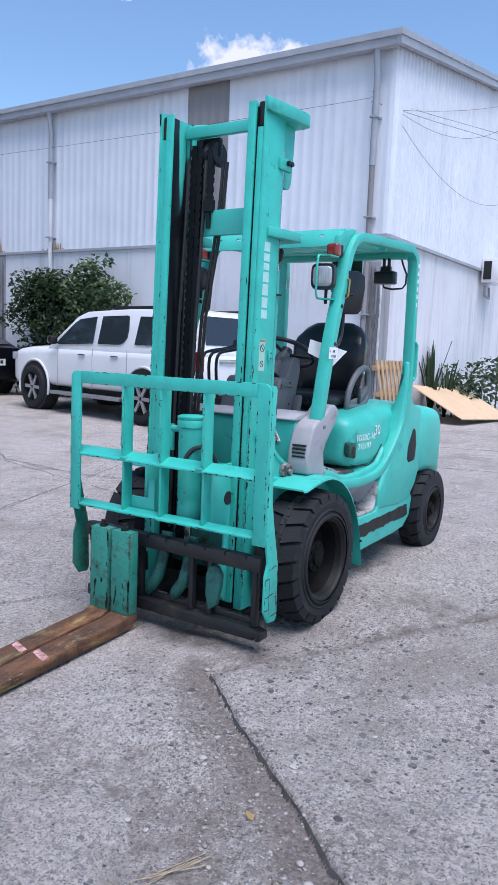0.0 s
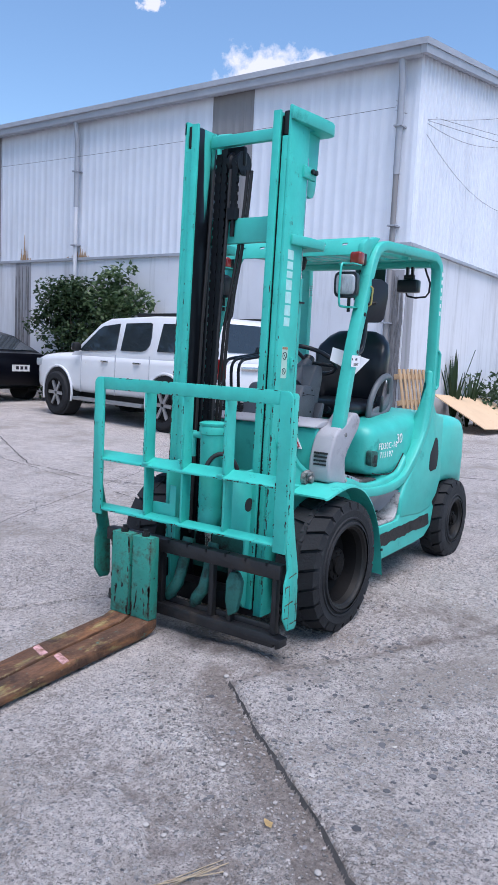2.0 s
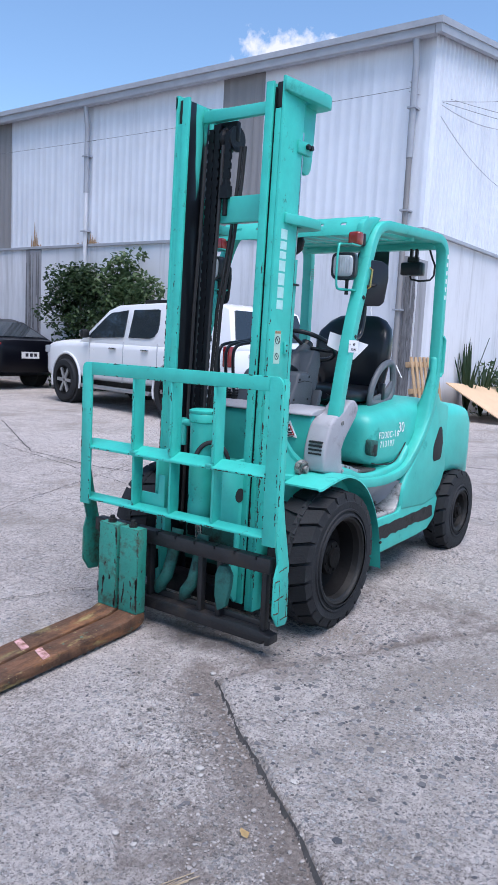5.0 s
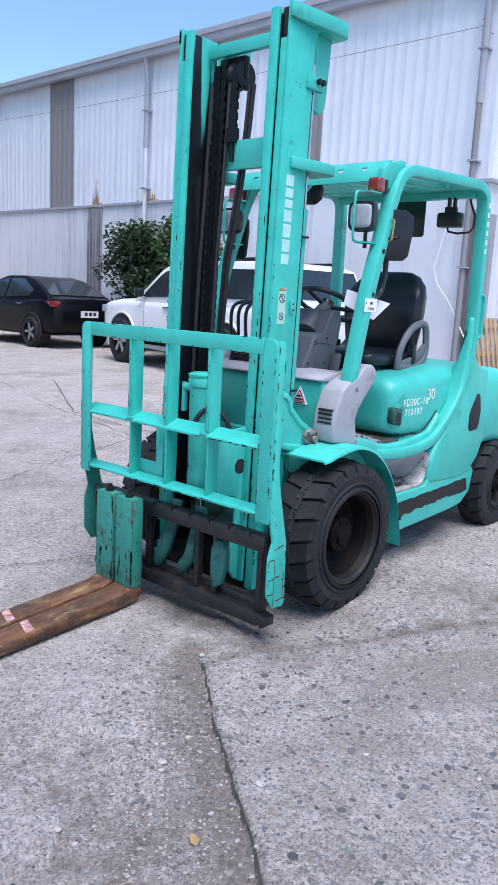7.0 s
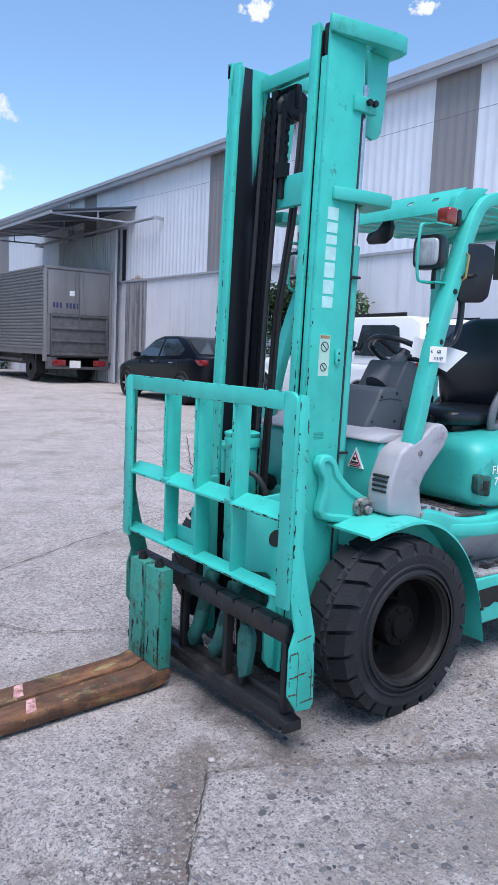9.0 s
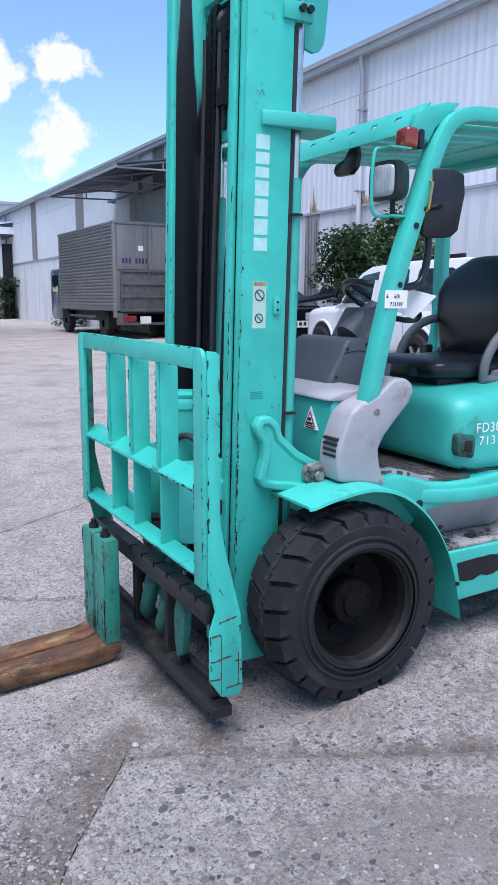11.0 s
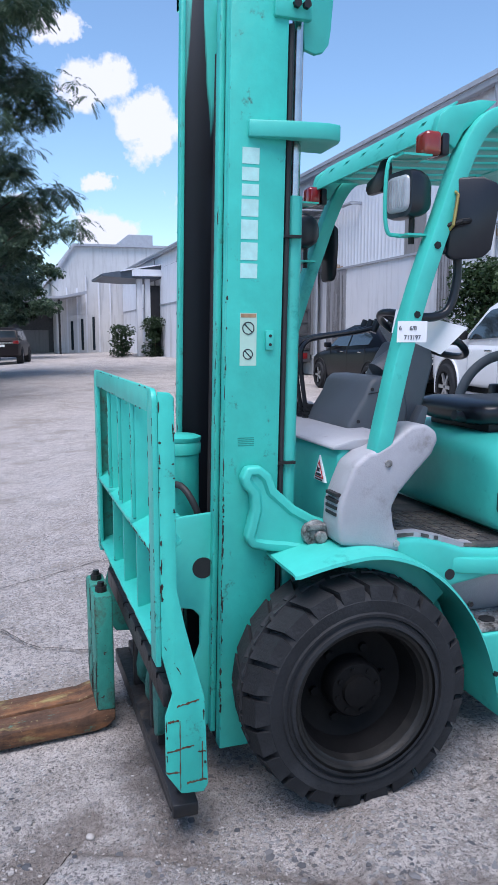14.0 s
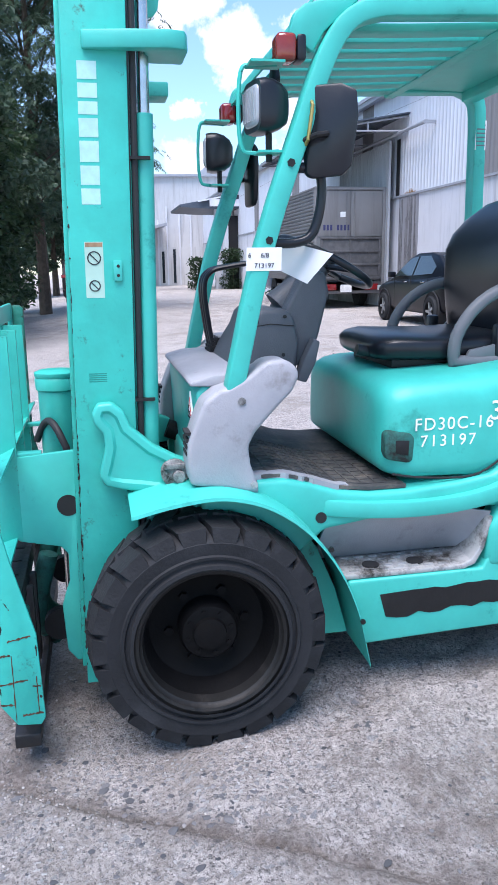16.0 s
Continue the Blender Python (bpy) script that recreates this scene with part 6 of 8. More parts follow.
# overhead guard
PIL = rect(0.051, 0.066)
for s in (1, -1):
    line = [(s * 0.462, 0.090, 0.985), (s * 0.460, 0.180, 1.375), (s * 0.455, 0.292, 1.70), (s * 0.452, 0.336, 1.82), (s * 0.450, 0.372, 1.895), (s * 0.450, 0.418, 1.950), (s * 0.451, 0.49, 1.978), (s * 0.455, 0.60, 1.985), (s * 0.462, 1.10, 2.005), (s * 0.465, 1.19, 2.0), (s * 0.468, 1.245, 1.965), (s * 0.470, 1.262, 1.90), (s * 0.472, 1.268, 1.70), (s * 0.474, 1.272, 1.30), (s * 0.474, 1.262, 1.14), (s * 0.472, 1.22, 0.98), (s * 0.47, 1.13, 0.84), (s * 0.467, 1.02, 0.73), (s * 0.464, 0.92, 0.662), (s * 0.462, 0.80, 0.632), (s * 0.460, 0.66, 0.622), (s * 0.457, 0.52, 0.626), (s * 0.449, 0.42, 0.634), (s * 0.436, 0.36, 0.640)]
    bm = bmesh.new()
    bm_sweep(bm, smooth_line(line, 3), PIL, up=(1, 0, 0))
    gp = part("guard_post", bm, m_teal, fork, "turquoise post and rail of the overhead guard", bevel=0.008)
    for y, z in ((0.252, 1.595), (0.192, 1.40)):
        bm = bmesh.new()
        bm_cyl(bm, (s * 0.488, y, z), (s * 0.4945, y, z), 0.011, 6)
        part("bolt", bm, m_black, gp)
    bm = bmesh.new()
    bm_sweep(bm, [(s * 0.50, 1.285, 1.20), (s * 0.507, 1.30, 1.22), (s * 0.507, 1.30, 1.42), (s * 0.50, 1.285, 1.44)], rect(0.014, 0.03), up=(1, 0, 0))
    part("grab_handle", bm, m_teal, gp, bevel=0.003)

# perforated front header
bm = bmesh.new()
cols = [-0.452]
for i in range(6):
    c = -0.33 + i * 0.132
    cols += [c - 0.016, c + 0.016]
cols.append(0.452)
rows_h = [(0.256, 1.905), (0.264, 1.932), (0.281, 1.957), (0.293, 1.972), (0.312, 1.992), (0.324, 2.002)]
gridv = [[bm.verts.new((x, y, z)) for x in cols] for y, z in rows_h]
for j in range(len(rows_h) - 1):
    for i in range(len(cols) - 1):
        if j == 2 and i % 2 == 1:
            continue
        bm.faces.new((gridv[j][i], gridv[j][i + 1], gridv[j + 1][i + 1], gridv[j + 1][i]))
bmesh.ops.recalc_face_normals(bm, faces=bm.faces)
bmesh.ops.solidify(bm, geom=bm.faces, thickness=0.006)
head = part("guard_header", bm, m_teal, fork, "turquoise front header of the guard with slots")
for s in (1, -1):
    bm = bmesh.new()
    bm_prism(bm, [(0.255, 1.912), (0.27, 1.962), (0.30, 1.985), (0.40, 2.012), (0.46, 2.014), (0.40, 1.965), (0.35, 1.92), (0.32, 1.87)], "x", s * 0.420, s * 0.455)
    part("header_cheek", bm, m_teal, head, bevel=0.006)
for i in range(8):
    x = -0.37 + i * 0.1057
    bm = bmesh.new()
    bm_sweep(bm, [(x, 0.335, 1.945), (x, 0.60, 1.955), (x, 0.90, 1.972)], rect(0.070, 0.020))
    part("guard_bar", bm, m_teal, fork, bevel=0.004)
bm = bmesh.new()
bm_box(bm, (-0.445, 0.88, 1.985), (0.445, 1.22, 1.997))
bm_box(bm, (-0.445, 0.86, 1.955), (0.445, 0.90, 1.99))
bm_box(bm, (-0.445, 1.18, 1.95), (0.445, 1.24, 2.0))
part("guard_roof_plate", bm, m_teal, fork, "turquoise rear roof plate of the guard", bevel=0.004)

# lamps, mirrors and handles on the guard
for s in (1, -1):
    lx = s * 0.405
    bm = bmesh.new()
    rings = []
    for y, hx in ((0.170, 0.044), (0.170, 0.055), (0.186, 0.058), (0.205, 0.057), (0.228, 0.050), (0.246, 0.038), (0.256, 0.020)):
        rings.append([(lx + hx * math.copysign(abs(math.cos(q)) ** 0.42, math.cos(q)), y, 1.742 + 1.04 * hx * math.copysign(abs(math.sin(q)) ** 0.42, math.sin(q))) for q in (2 * math.pi * (k + 0.5) / 28 for k in range(28))])
    bm_loft(bm, rings)
    LAMP = Matrix.Translation((lx, 0.21, 1.742)) @ Matrix.Rotation(s * radians(10), 4, "Z") @ Matrix.Scale(1.12, 4) @ Matrix.Translation((-lx, -0.21, -1.742))
    bm.transform(LAMP)
    hl = part("work_lamp", bm, m_vinyl, fork, "black rounded work lamp")
    bm = bmesh.new()
    rings = [[(lx + hx * math.copysign(abs(math.cos(q)) ** 0.42, math.cos(q)), y, 1.742 + hx * math.copysign(abs(math.sin(q)) ** 0.42, math.sin(q))) for q in (2 * math.pi * (k + 0.5) / 28 for k in range(28))] for y, hx in ((0.172, 0.047), (0.166, 0.045), (0.163, 0.040), (0.1625, 0.018))]
    bm_loft(bm, rings)
    bm.transform(LAMP)
    part("lens", bm, m_headlens, hl, "clear ribbed lamp glass", bevel=0.008)
    bm = bmesh.new()
    bm_tube(bm, smooth_line([(lx + s * 0.02, 0.232, 1.845), (lx - s * 0.005, 0.170, 1.847), (lx - s * 0.008, 0.140, 1.832), (lx - s * 0.008, 0.132, 1.725), (lx - s * 0.008, 0.140, 1.643), (lx - s * 0.005, 0.170, 1.630), (lx + s * 0.03, 0.232, 1.630)]), 0.006, 8)
    bm_box(bm, (lx - 0.02, 0.175, 1.625), (lx + 0.05, 0.240, 1.631))
    bm_box(bm, (lx - 0.03, 0.155, 1.843), (lx + 0.055, 0.245, 1.849))
    part("lamp_guard", bm, m_teal_worn, hl, "bent turquoise wire guard")
    bm = bmesh.new()
    for k in range(7):
        gx_r = lx - 0.034 + k * 0.0114
        rb = bmesh.new()
        bm_box(rb, (gx_r - 0.0012, 0.1600, 1.708), (gx_r + 0.0012, 0.1640, 1.776))
        rb.transform(LAMP)
        part("glass_rib", rb, m_headlens, hl)
    bm_cyl(bm, (lx + 0.01, 0.210, 1.605), (lx + 0.01, 0.210, 1.685), 0.009, 8)
    part("lamp_bolt", bm, m_black, hl)
    bm = bmesh.new()
    bm_box(bm, (s * 0.395, 0.222, 1.846), (s * 0.462, 0.277, 1.916))
    ind = part("indicator_lamp", bm, m_orange if s > 0 else m_redlens, fork, "orange indicator lamp", bevel=0.014, seg=3)
    bm = bmesh.new()
    bm_box(bm, (s * 0.397, 0.276, 1.849), (s * 0.460, 0.302, 1.913))
    part("lamp_back", bm, m_vinyl, ind, bevel=0.008)
    # mirror plate behind the post
    bm = bmesh.new()
    mp = [(p[0], 1.672 + (p[1] - 1.624) * 0.86) for p in ((0.315, 1.505), (0.33, 1.49), (0.405, 1.495), (0.425, 1.52), (0.44, 1.66), (0.435, 1.735), (0.40, 1.757), (0.335, 1.757), (0.315, 1.73))]
    if s > 0:
        bm_prism(bm, mp, "x", 0.490, 0.508)
        for v in bm.verts:
            v.co.y -= 0.022
            v.co.x += (v.co.y - 0.355) * 0.55
    else:
        bm_prism(bm, [(-0.462 + (p - 0.3775) * 0.62, q) for p, q in mp], "y", 0.345, 0.365)
        for v in bm.verts:
            v.co.y += (v.co.x + 0.43) * 0.35
    mir = part("mirror", bm, m_vinyl, fork, "black plastic rear-view mirror", bevel=0.008)
    bm = bmesh.new()
    bm_tube(bm, [(s * 0.505, 0.345, 1.665), (s * 0.515, 0.315, 1.660), (s * 0.480, 0.285, 1.65)], 0.008, 8)
    part("mirror_arm", bm, m_black, mir)
    bm = bmesh.new()
    bm_tube(bm, [(s * 0.485, 0.292, 1.640), (s * 0.502, 0.294, 1.650), (s * 0.502, 0.306, 1.735), (s * 0.485, 0.308, 1.745)], 0.005, 8)
    part("brass_handle", bm, m_brass, fork, "small brass handle")
bm = bmesh.new()
bm_tube(bm, smooth_line([(0.462, 0.256, 1.585), (0.455, 0.315, 1.585), (0.45, 0.345, 1.56), (0.45, 0.342, 1.48), (0.45, 0.318, 1.415), (0.45, 0.27, 1.395), (0.455, 0.20, 1.395)]), 0.0135, 10)
part("hand_grip", bm, m_vinyl, fork, "black grab handle on the post")
bm = bmesh.new()
bm_prism(bm, [(-0.07, 1.845), (-0.05, 1.825), (0.04, 1.822), (0.075, 1.845), (0.085, 1.89), (0.07, 1.93), (0.045, 1.93), (0.0, 1.885), (-0.06, 1.87)], "y", 0.30, 0.325)
part("inside_mirror", bm, m_vinyl, fork, "black inside mirror under the header", bevel=0.006)
bm = bmesh.new()
bm_box(bm, (0.25, 1.15, 1.795), (0.385, 1.225, 1.875))
rv = bmesh.new()
bm_prism(rv, [(-0.10, 1.755), (-0.10, 1.955), (0.12, 1.955), (0.12, 1.765), (0.11, 1.755)], "y", 1.255, 1.262)
part("rear_shade", rv, material("dark_green_plastic", (0.006, 0.022, 0.020), 0.35, vary=0.1), fork, "dark green plastic panel hung under the guard's rear", bevel=0.003)
rl = part("rear_lamp", bm, m_vinyl, fork, "black rear work lamp", bevel=0.012)
bm = bmesh.new()
bm_box(bm, (0.285, 1.175, 1.87), (0.35, 1.20, 1.905))
bm_box(bm, (0.295, 1.18, 1.90), (0.31, 1.20, 1.955))
bm_box(bm, (0.328, 1.18, 1.90), (0.343, 1.20, 1.955))
bm_tube(bm, [(0.30, 1.19, 1.80), (0.31, 1.19, 1.775), (0.36, 1.20, 1.765), (0.42, 1.22, 1.772), (0.435, 1.235, 1.80), (0.435, 1.24, 1.86), (0.41, 1.235, 1.92), (0.40, 1.23, 1.955)], 0.006, 8)
part("bracket", bm, m_black, rl)

# papers, stickers and lettering
bm = bmesh.new()
bm_prism(bm, [(0.128, 1.322), (0.130, 1.382), (0.225, 1.382), (0.223, 1.322)], "x", 0.4935, 0.4950)
card = part("card_label", bm, m_paper, fork, "small white paper label with handwriting")
bm = bmesh.new()
bm_prism(bm, [(0.100, 1.420), (0.085, 1.350), (0.27, 1.285), (0.365, 1.365)], "x", 0.404, 0.4055)
for v in bm.verts:
    k = (v.co.y - 0.085) / 0.3
    v.co.x, v.co.y = v.co.x - 0.074 + 0.155 * k, 0.20 + 0.185 * k
part("paper_sheet", bm, m_paper, fork, "white paper sheet hung on the post")


def lettering(text, size, m, mat, parent, name="lettering", stretch=1.0, thick=0.0008):
    cu = bpy.data.curves.new(name, "FONT")
    cu.body, cu.size, cu.align_x, cu.extrude = text, size, "LEFT", thick
    cu.space_character = stretch
    tmp = bpy.data.objects.new("text_tmp", cu)
    scene.collection.objects.link(tmp)
    bpy.context.view_layer.update()
    me = bpy.data.meshes.new_from_object(tmp.evaluated_get(bpy.context.evaluated_depsgraph_get()))
    bpy.data.objects.remove(tmp)
    me.materials.clear()
    me.materials.append(mat)
    me.transform(m)
    whole = bmesh.new()
    whole.from_mesh(me)
    bpy.data.meshes.remove(me)
    todo = set(whole.verts)
    while todo:
        grown, edge_of = set(), [todo.pop()]
        while edge_of:
            v = edge_of.pop()
            grown.add(v)
            for e in v.link_edges:
                o = e.other_vert(v)
                if o in todo:
                    todo.discard(o)
                    edge_of.append(o)
        one, twin = bmesh.new(), {}
        for v in sorted(grown, key=lambda q: q.index):
            twin[v] = one.verts.new(v.co)
        for f in whole.faces:
            if f.verts[0] in grown:
                one.faces.new([twin[v] for v in f.verts])
        part(name, one, mat, parent)
    whole.free()


SIDE = pose(0, 0, 0, 90, 0, 90)
lettering("6     6/8", 0.018, pose(0.4956, 0.133, 1.356) @ SIDE, m_ink, card)
lettering("713197", 0.018, pose(0.4956, 0.150, 1.330) @ SIDE, m_ink, card)
lettering("FD30C-16", 0.054, pose(0.4400, 0.642, 0.850) @ SIDE, m_white, hood, "chalk_lettering", 1.15)
lettering("713197", 0.050, pose(0.4405, 0.662, 0.800) @ SIDE, m_white, hood, "chalk_lettering", 1.25)
lettering("30", 0.085, pose(0.4405, 0.885, 0.872) @ SIDE, m_white, hood, "lettering")
bm = bmesh.new()
bm_box(bm, (-0.4405, 1.245, 1.775), (-0.4385, 1.290, 1.885))
notice = part("notice_label", bm, m_paper, fork, "pale printed notice on the rear post")
for k in range(6):
    bm = bmesh.new()
    bm_box(bm, (-0.4387, 1.249, 1.79 + k * 0.015), (-0.4375, 1.286, 1.795 + k * 0.015))
    part("print_bar", bm, m_plastic_mid, notice)
# serial painted down the rear post
for i in range(6):
    bm = bmesh.new()
    bm_box(bm, (0.5035, 1.254, 1.90 - i * 0.048), (0.5055, 1.272, 1.925 - i * 0.048))
    part("painted_mark", bm, m_white, fork)
# maker's mark on the mast: plain white blocks in a column
zc = 1.502
m_mark = material("faded_white_print", (0.42, 0.70, 0.66), 0.55, vary=0.15, scale=30)
for i, h in enumerate((0.050, 0.058, 0.062, 0.056, 0.041, 0.045, 0.053)):
    bm = bmesh.new()
    y0, y1 = ym(-0.294, zc), ym(-0.244, zc)
    bm_prism(bm, [(y0, zc), (y1, zc), (y1 + 0.001, zc + h - 0.009), (y0 + 0.001, zc + h - 0.009)], "x", 0.3375, 0.3388)
    part("marking_block", bm, m_mark, fork, "plain white marking block on the mast")
    zc += h
# pictogram sticker
bm = bmesh.new()
bm_prism(bm, [(ym(-0.292, 1.3), 1.255), (ym(-0.242, 1.3), 1.255), (ym(-0.242, 1.4), 1.405), (ym(-0.292, 1.4), 1.405)], "x", 0.3375, 0.3385)
stick = part("warning_sticker", bm, material("pale_green_sticker", (0.42, 0.62, 0.52), 0.5, vary=0.1), fork, "pale sticker with two crossed-out pictograms")
for z, r in ((1.362, 0.017), (1.288, 0.014)):
    bm = bmesh.new()
    c = (0.339, ym(-0.267, z), z)
    bm_tube(bm, [(c[0], c[1] + r * math.cos(k * math.pi / 12), c[2] + r * math.sin(k * math.pi / 12)) for k in range(24)], 0.0016, 6, closed=True)
    bm_tube(bm, [(c[0], c[1] - r * 0.7, c[2] + r * 0.7), (c[0], c[1] + r * 0.7, c[2] - r * 0.7)], 0.0016, 6)
    part("pictogram", bm, m_ink, stick)
bm = bmesh.new()
bm_box(bm, (0.3383, ym(-0.29, 1.4), 1.392), (0.3392, ym(-0.244, 1.4), 1.403))
part("header_strip", bm, m_rustmark, stick)
bm = bmesh.new()
for k in range(5):
    bm_box(bm, (0.3376, ym(-0.292, 1.0), 1.022 + k * 0.0055), (0.3386, ym(-0.242, 1.0), 1.0245 + k * 0.0055))
part("capacity_text", bm, material("dark_teal_print", (0.01, 0.25, 0.2), 0.5), fork, "lines of small print")
bm = bmesh.new()
bm_box(bm, (0.338, ym(-0.215, 1.3), 1.30), (0.349, ym(-0.192, 1.3), 1.355))
tab = part("lug", bm, m_teal, fork, bevel=0.002)
for z in (1.315, 1.34):
    bm = bmesh.new()
    bm_cyl(bm, (0.348, ym(-0.203, z), z), (0.3505, ym(-0.203, z), z), 0.0045, 10)
    part("hole", bm, m_dark, tab)
# triangular warning sticker on the cowl
bm = bmesh.new()
bm_prism(bm, [(0.222, 0.890), (0.308, 0.890), (0.265, 0.972)], "y", -0.0055, 0.0025)
tri = part("triangle_sticker", bm, m_paper, fork, "triangular red and white warning sticker")
bm = bmesh.new()
bm_prism(bm, [(0.232, 0.900), (0.298, 0.900), (0.265, 0.955)], "y", -0.0070, -0.0050)
part("red_border", bm, m_red, tri)
bm = bmesh.new()
bm_prism(bm, [(0.242, 0.905), (0.288, 0.905), (0.265, 0.943)], "y", -0.0082, -0.0065)
part("white_field", bm, m_paper, tri)
bm = bmesh.new()
bm_box(bm, (0.238, -0.0095, 0.893), (0.292, -0.0075, 0.897))
bm_box(bm, (0.246, -0.0095, 0.907), (0.284, -0.0075, 0.915))
bm_box(bm, (0.256, -0.0095, 0.920), (0.274, -0.0075, 0.932))
part("print_bar", bm, m_ink, tri)

# ---- fittings of the warehouse ----
sky_panels = []
for x0, x1 in ((-7.24, -6.27), (-14.68, -13.70), (-22.65, -21.65), (-31.8, -30.6), (-40.0, -38.9)):
    bm = bmesh.new()
    corrugated(bm, "x", x0, x1, CLAD + 0.025, EAVE - 0.06, WY - 0.012, -1, depth=0.009)
    solid("wall_panel", bm, m_skylight, "weathered grey translucent sheet set in the cladding")


def downpipe(x, zmid):
    p = thing("downpipe", "grey rainwater downpipe fixed to the warehouse wall", "pipe", (x, WY - 0.12, 0.13), group="downpipes")
    bm = bmesh.new()
    bm_tube(bm, [(x, WY - 0.18, EAVE - 0.08), (x, WY - 0.15, EAVE - 0.3), (x, WY - 0.12, EAVE - 0.5), (x, WY - 0.12, zmid)], 0.055, 14)
    part("upper_pipe", bm, m_pipe, p)
    bm = bmesh.new()
    bm_tube(bm, [(x, WY - 0.12, zmid), (x, WY - 0.12, 0.13)], 0.046, 14)
    part("lower_pipe", bm, m_plaster if x < -8 else m_skylight, p)
    for z in (5.2, 3.6, 2.0):
        bm = bmesh.new()
        bm_box(bm, (x - 0.074, WY - 0.195, z), (x + 0.074, WY - 0.0, z + 0.025))
        part("bracket", bm, m_pipe, p)


for x in (-3.25, -10.92, -23.6, -46.0):
    downpipe(x, 4.44)
# damp streaks with an edge of their own, on pilasters
for i, (x0, x1, z1) in enumerate(((-13.1, -12.55, 3.29), (-19.35, -18.0, 3.29), (-3.30, -3.03, 2.9), (-26.9, -26.2, 3.29))):
    bm = bmesh.new()
    bm_box(bm, (x0, WY - 0.025, 0.0), (x1, WY - 0.002, z1))
    solid("pilaster", bm, m_stain, "damp blackened pilaster on the plaster wall")
bm = bmesh.new()
bm_box(bm, (CX - 0.01, WY + 0.02, 0.0), (CX + 0.012, WY + 0.35, 2.85))
solid("pilaster", bm, m_stain, "damp blackened corner strip on the gable wall")
m_damp = material("black_damp_streak", (0.17, 0.17, 0.18), 0.9, vary=0.6, scale=7, streak=(9, 9, 0.9))


def damp_streaks(x0, x1, z0, z1, n, seed):
    """Black runs of damp down the plaster, each ragged and of its own length."""
    rd = random.Random(seed)
    bm = bmesh.new()
    for _ in range(n):
        x, top = rd.uniform(x0, x1), z1 - rd.random() ** 2 * (z1 - z0) * 0.6
        low, w = max(z0, top - rd.uniform(0.2, 1.0) * (z1 - z0)), rd.uniform(0.006, 0.035)
        m = 12
        a = [(x - w * rd.uniform(0.2, 1.0) * math.sin(math.pi * (0.12 + 0.86 * k / m)), low + (top - low) * k / m) for k in range(m + 1)]
        b = [(x + w * rd.uniform(0.2, 1.0) * math.sin(math.pi * (0.12 + 0.86 * k / m)), low + (top - low) * k / m) for k in range(m + 1)]
        bm_prism(bm, a + b[::-1], "y", WY - 0.034 - rd.uniform(0, 0.004), WY - 0.02)
    solid("damp_streak", bm, m_damp, "black runs of damp down the plaster wall")


damp_streaks(-3.20, -3.03, 0.4, 2.85, 40, 3)
damp_streaks(-13.08, -12.58, 0.6, 3.25, 16, 4)
damp_streaks(-19.3, -18.05, 0.6, 3.25, 26, 5)
damp_streaks(-26.8, -26.3, 0.6, 3.25, 14, 6)
# rust runs below sheet joints
for x, w, z0, z1, n_r, seed in ((-12.78, 0.34, 3.36, 3.95, 22, 11), (-10.90, 0.60, 3.36, 3.66, 30, 12), (-18.6, 0.9, 3.36, 3.55, 26, 13)):
    rd = random.Random(seed)
    bm = bmesh.new()
    for _ in range(n_r):
        xc = x + rd.gauss(0, w / 4)
        high, half = z0 + (z1 - z0) * rd.random() ** 1.6 * max(0.15, 1 - abs(xc - x) / w * 1.6), rd.uniform(0.004, 0.022)
        k = max(high, z0 + 0.03)
        bm_prism(bm, [(xc - half, z0), (xc + half, z0), (xc + half * 0.6, (z0 + k) / 2), (xc + half * 0.1, k), (xc - half * 0.7, z0 + (k - z0) * 0.6)], "y", WY - 0.030 - rd.uniform(0, 0.002), WY - 0.024)
    solid("rust_mark", bm, m_rustmark, "thin brown rust runs on the cladding")

# sliding door, its rail and canopy
bm = bmesh.new()
corrugated(bm, "x", -24.4, -19.85, 0.16, 4.88, WY - 0.22, -1, pitch=0.17, depth=0.035)
solid("door_1", bm, m_galv, "ribbed galvanised sliding door of the warehouse", "door")
bm = bmesh.new()
bm_box(bm, (-19.86, WY - 0.27, 0.16), (-19.62, WY - 0.2, 4.9))
solid("door_jamb", bm, m_galv, "galvanised door post")
bm = bmesh.new()
bm_box(bm, (-19.62, WY - 0.03, 3.36), (-19.38, WY - 0.024, 4.92))
solid("door_gap", bm, m_dark, "dark slit beside the sliding door")
bm = bmesh.new()
bm_tube(bm, [(-26.5, WY - 0.3, 4.98), (-17.1, WY - 0.3, 4.98)], 0.05, 8)
for x in (-26.5, -17.1):
    bm_box(bm, (x - 0.03, WY - 0.34, 4.94), (x + 0.03, WY, 5.02))
solid("door_rail", bm, m_trimgrey, "grey steel rail of the sliding door")
can = thing("canopy", "dark sheet canopy on a grey steel frame over the sliding door", "canopy", (-23, WY, 5.4))
bm = bmesh.new()
rows = []
for i in range(31):
    for dx, dz in ((0.0, 0.0), (0.20, 0.0), (0.205, 0.018), (0.24, 0.018)):
        x = -26.37 + i * 0.245 + dx
        rows.append([(x, WY, 5.52 + dz), (x, 6.05, 5.08 + dz), (x, 6.05, 5.05 + dz), (x, WY, 5.49 + dz)])
bm_loft(bm, rows)
part("sheet_roof", bm, m_canopy, can, "dark ribbed roofing sheet")
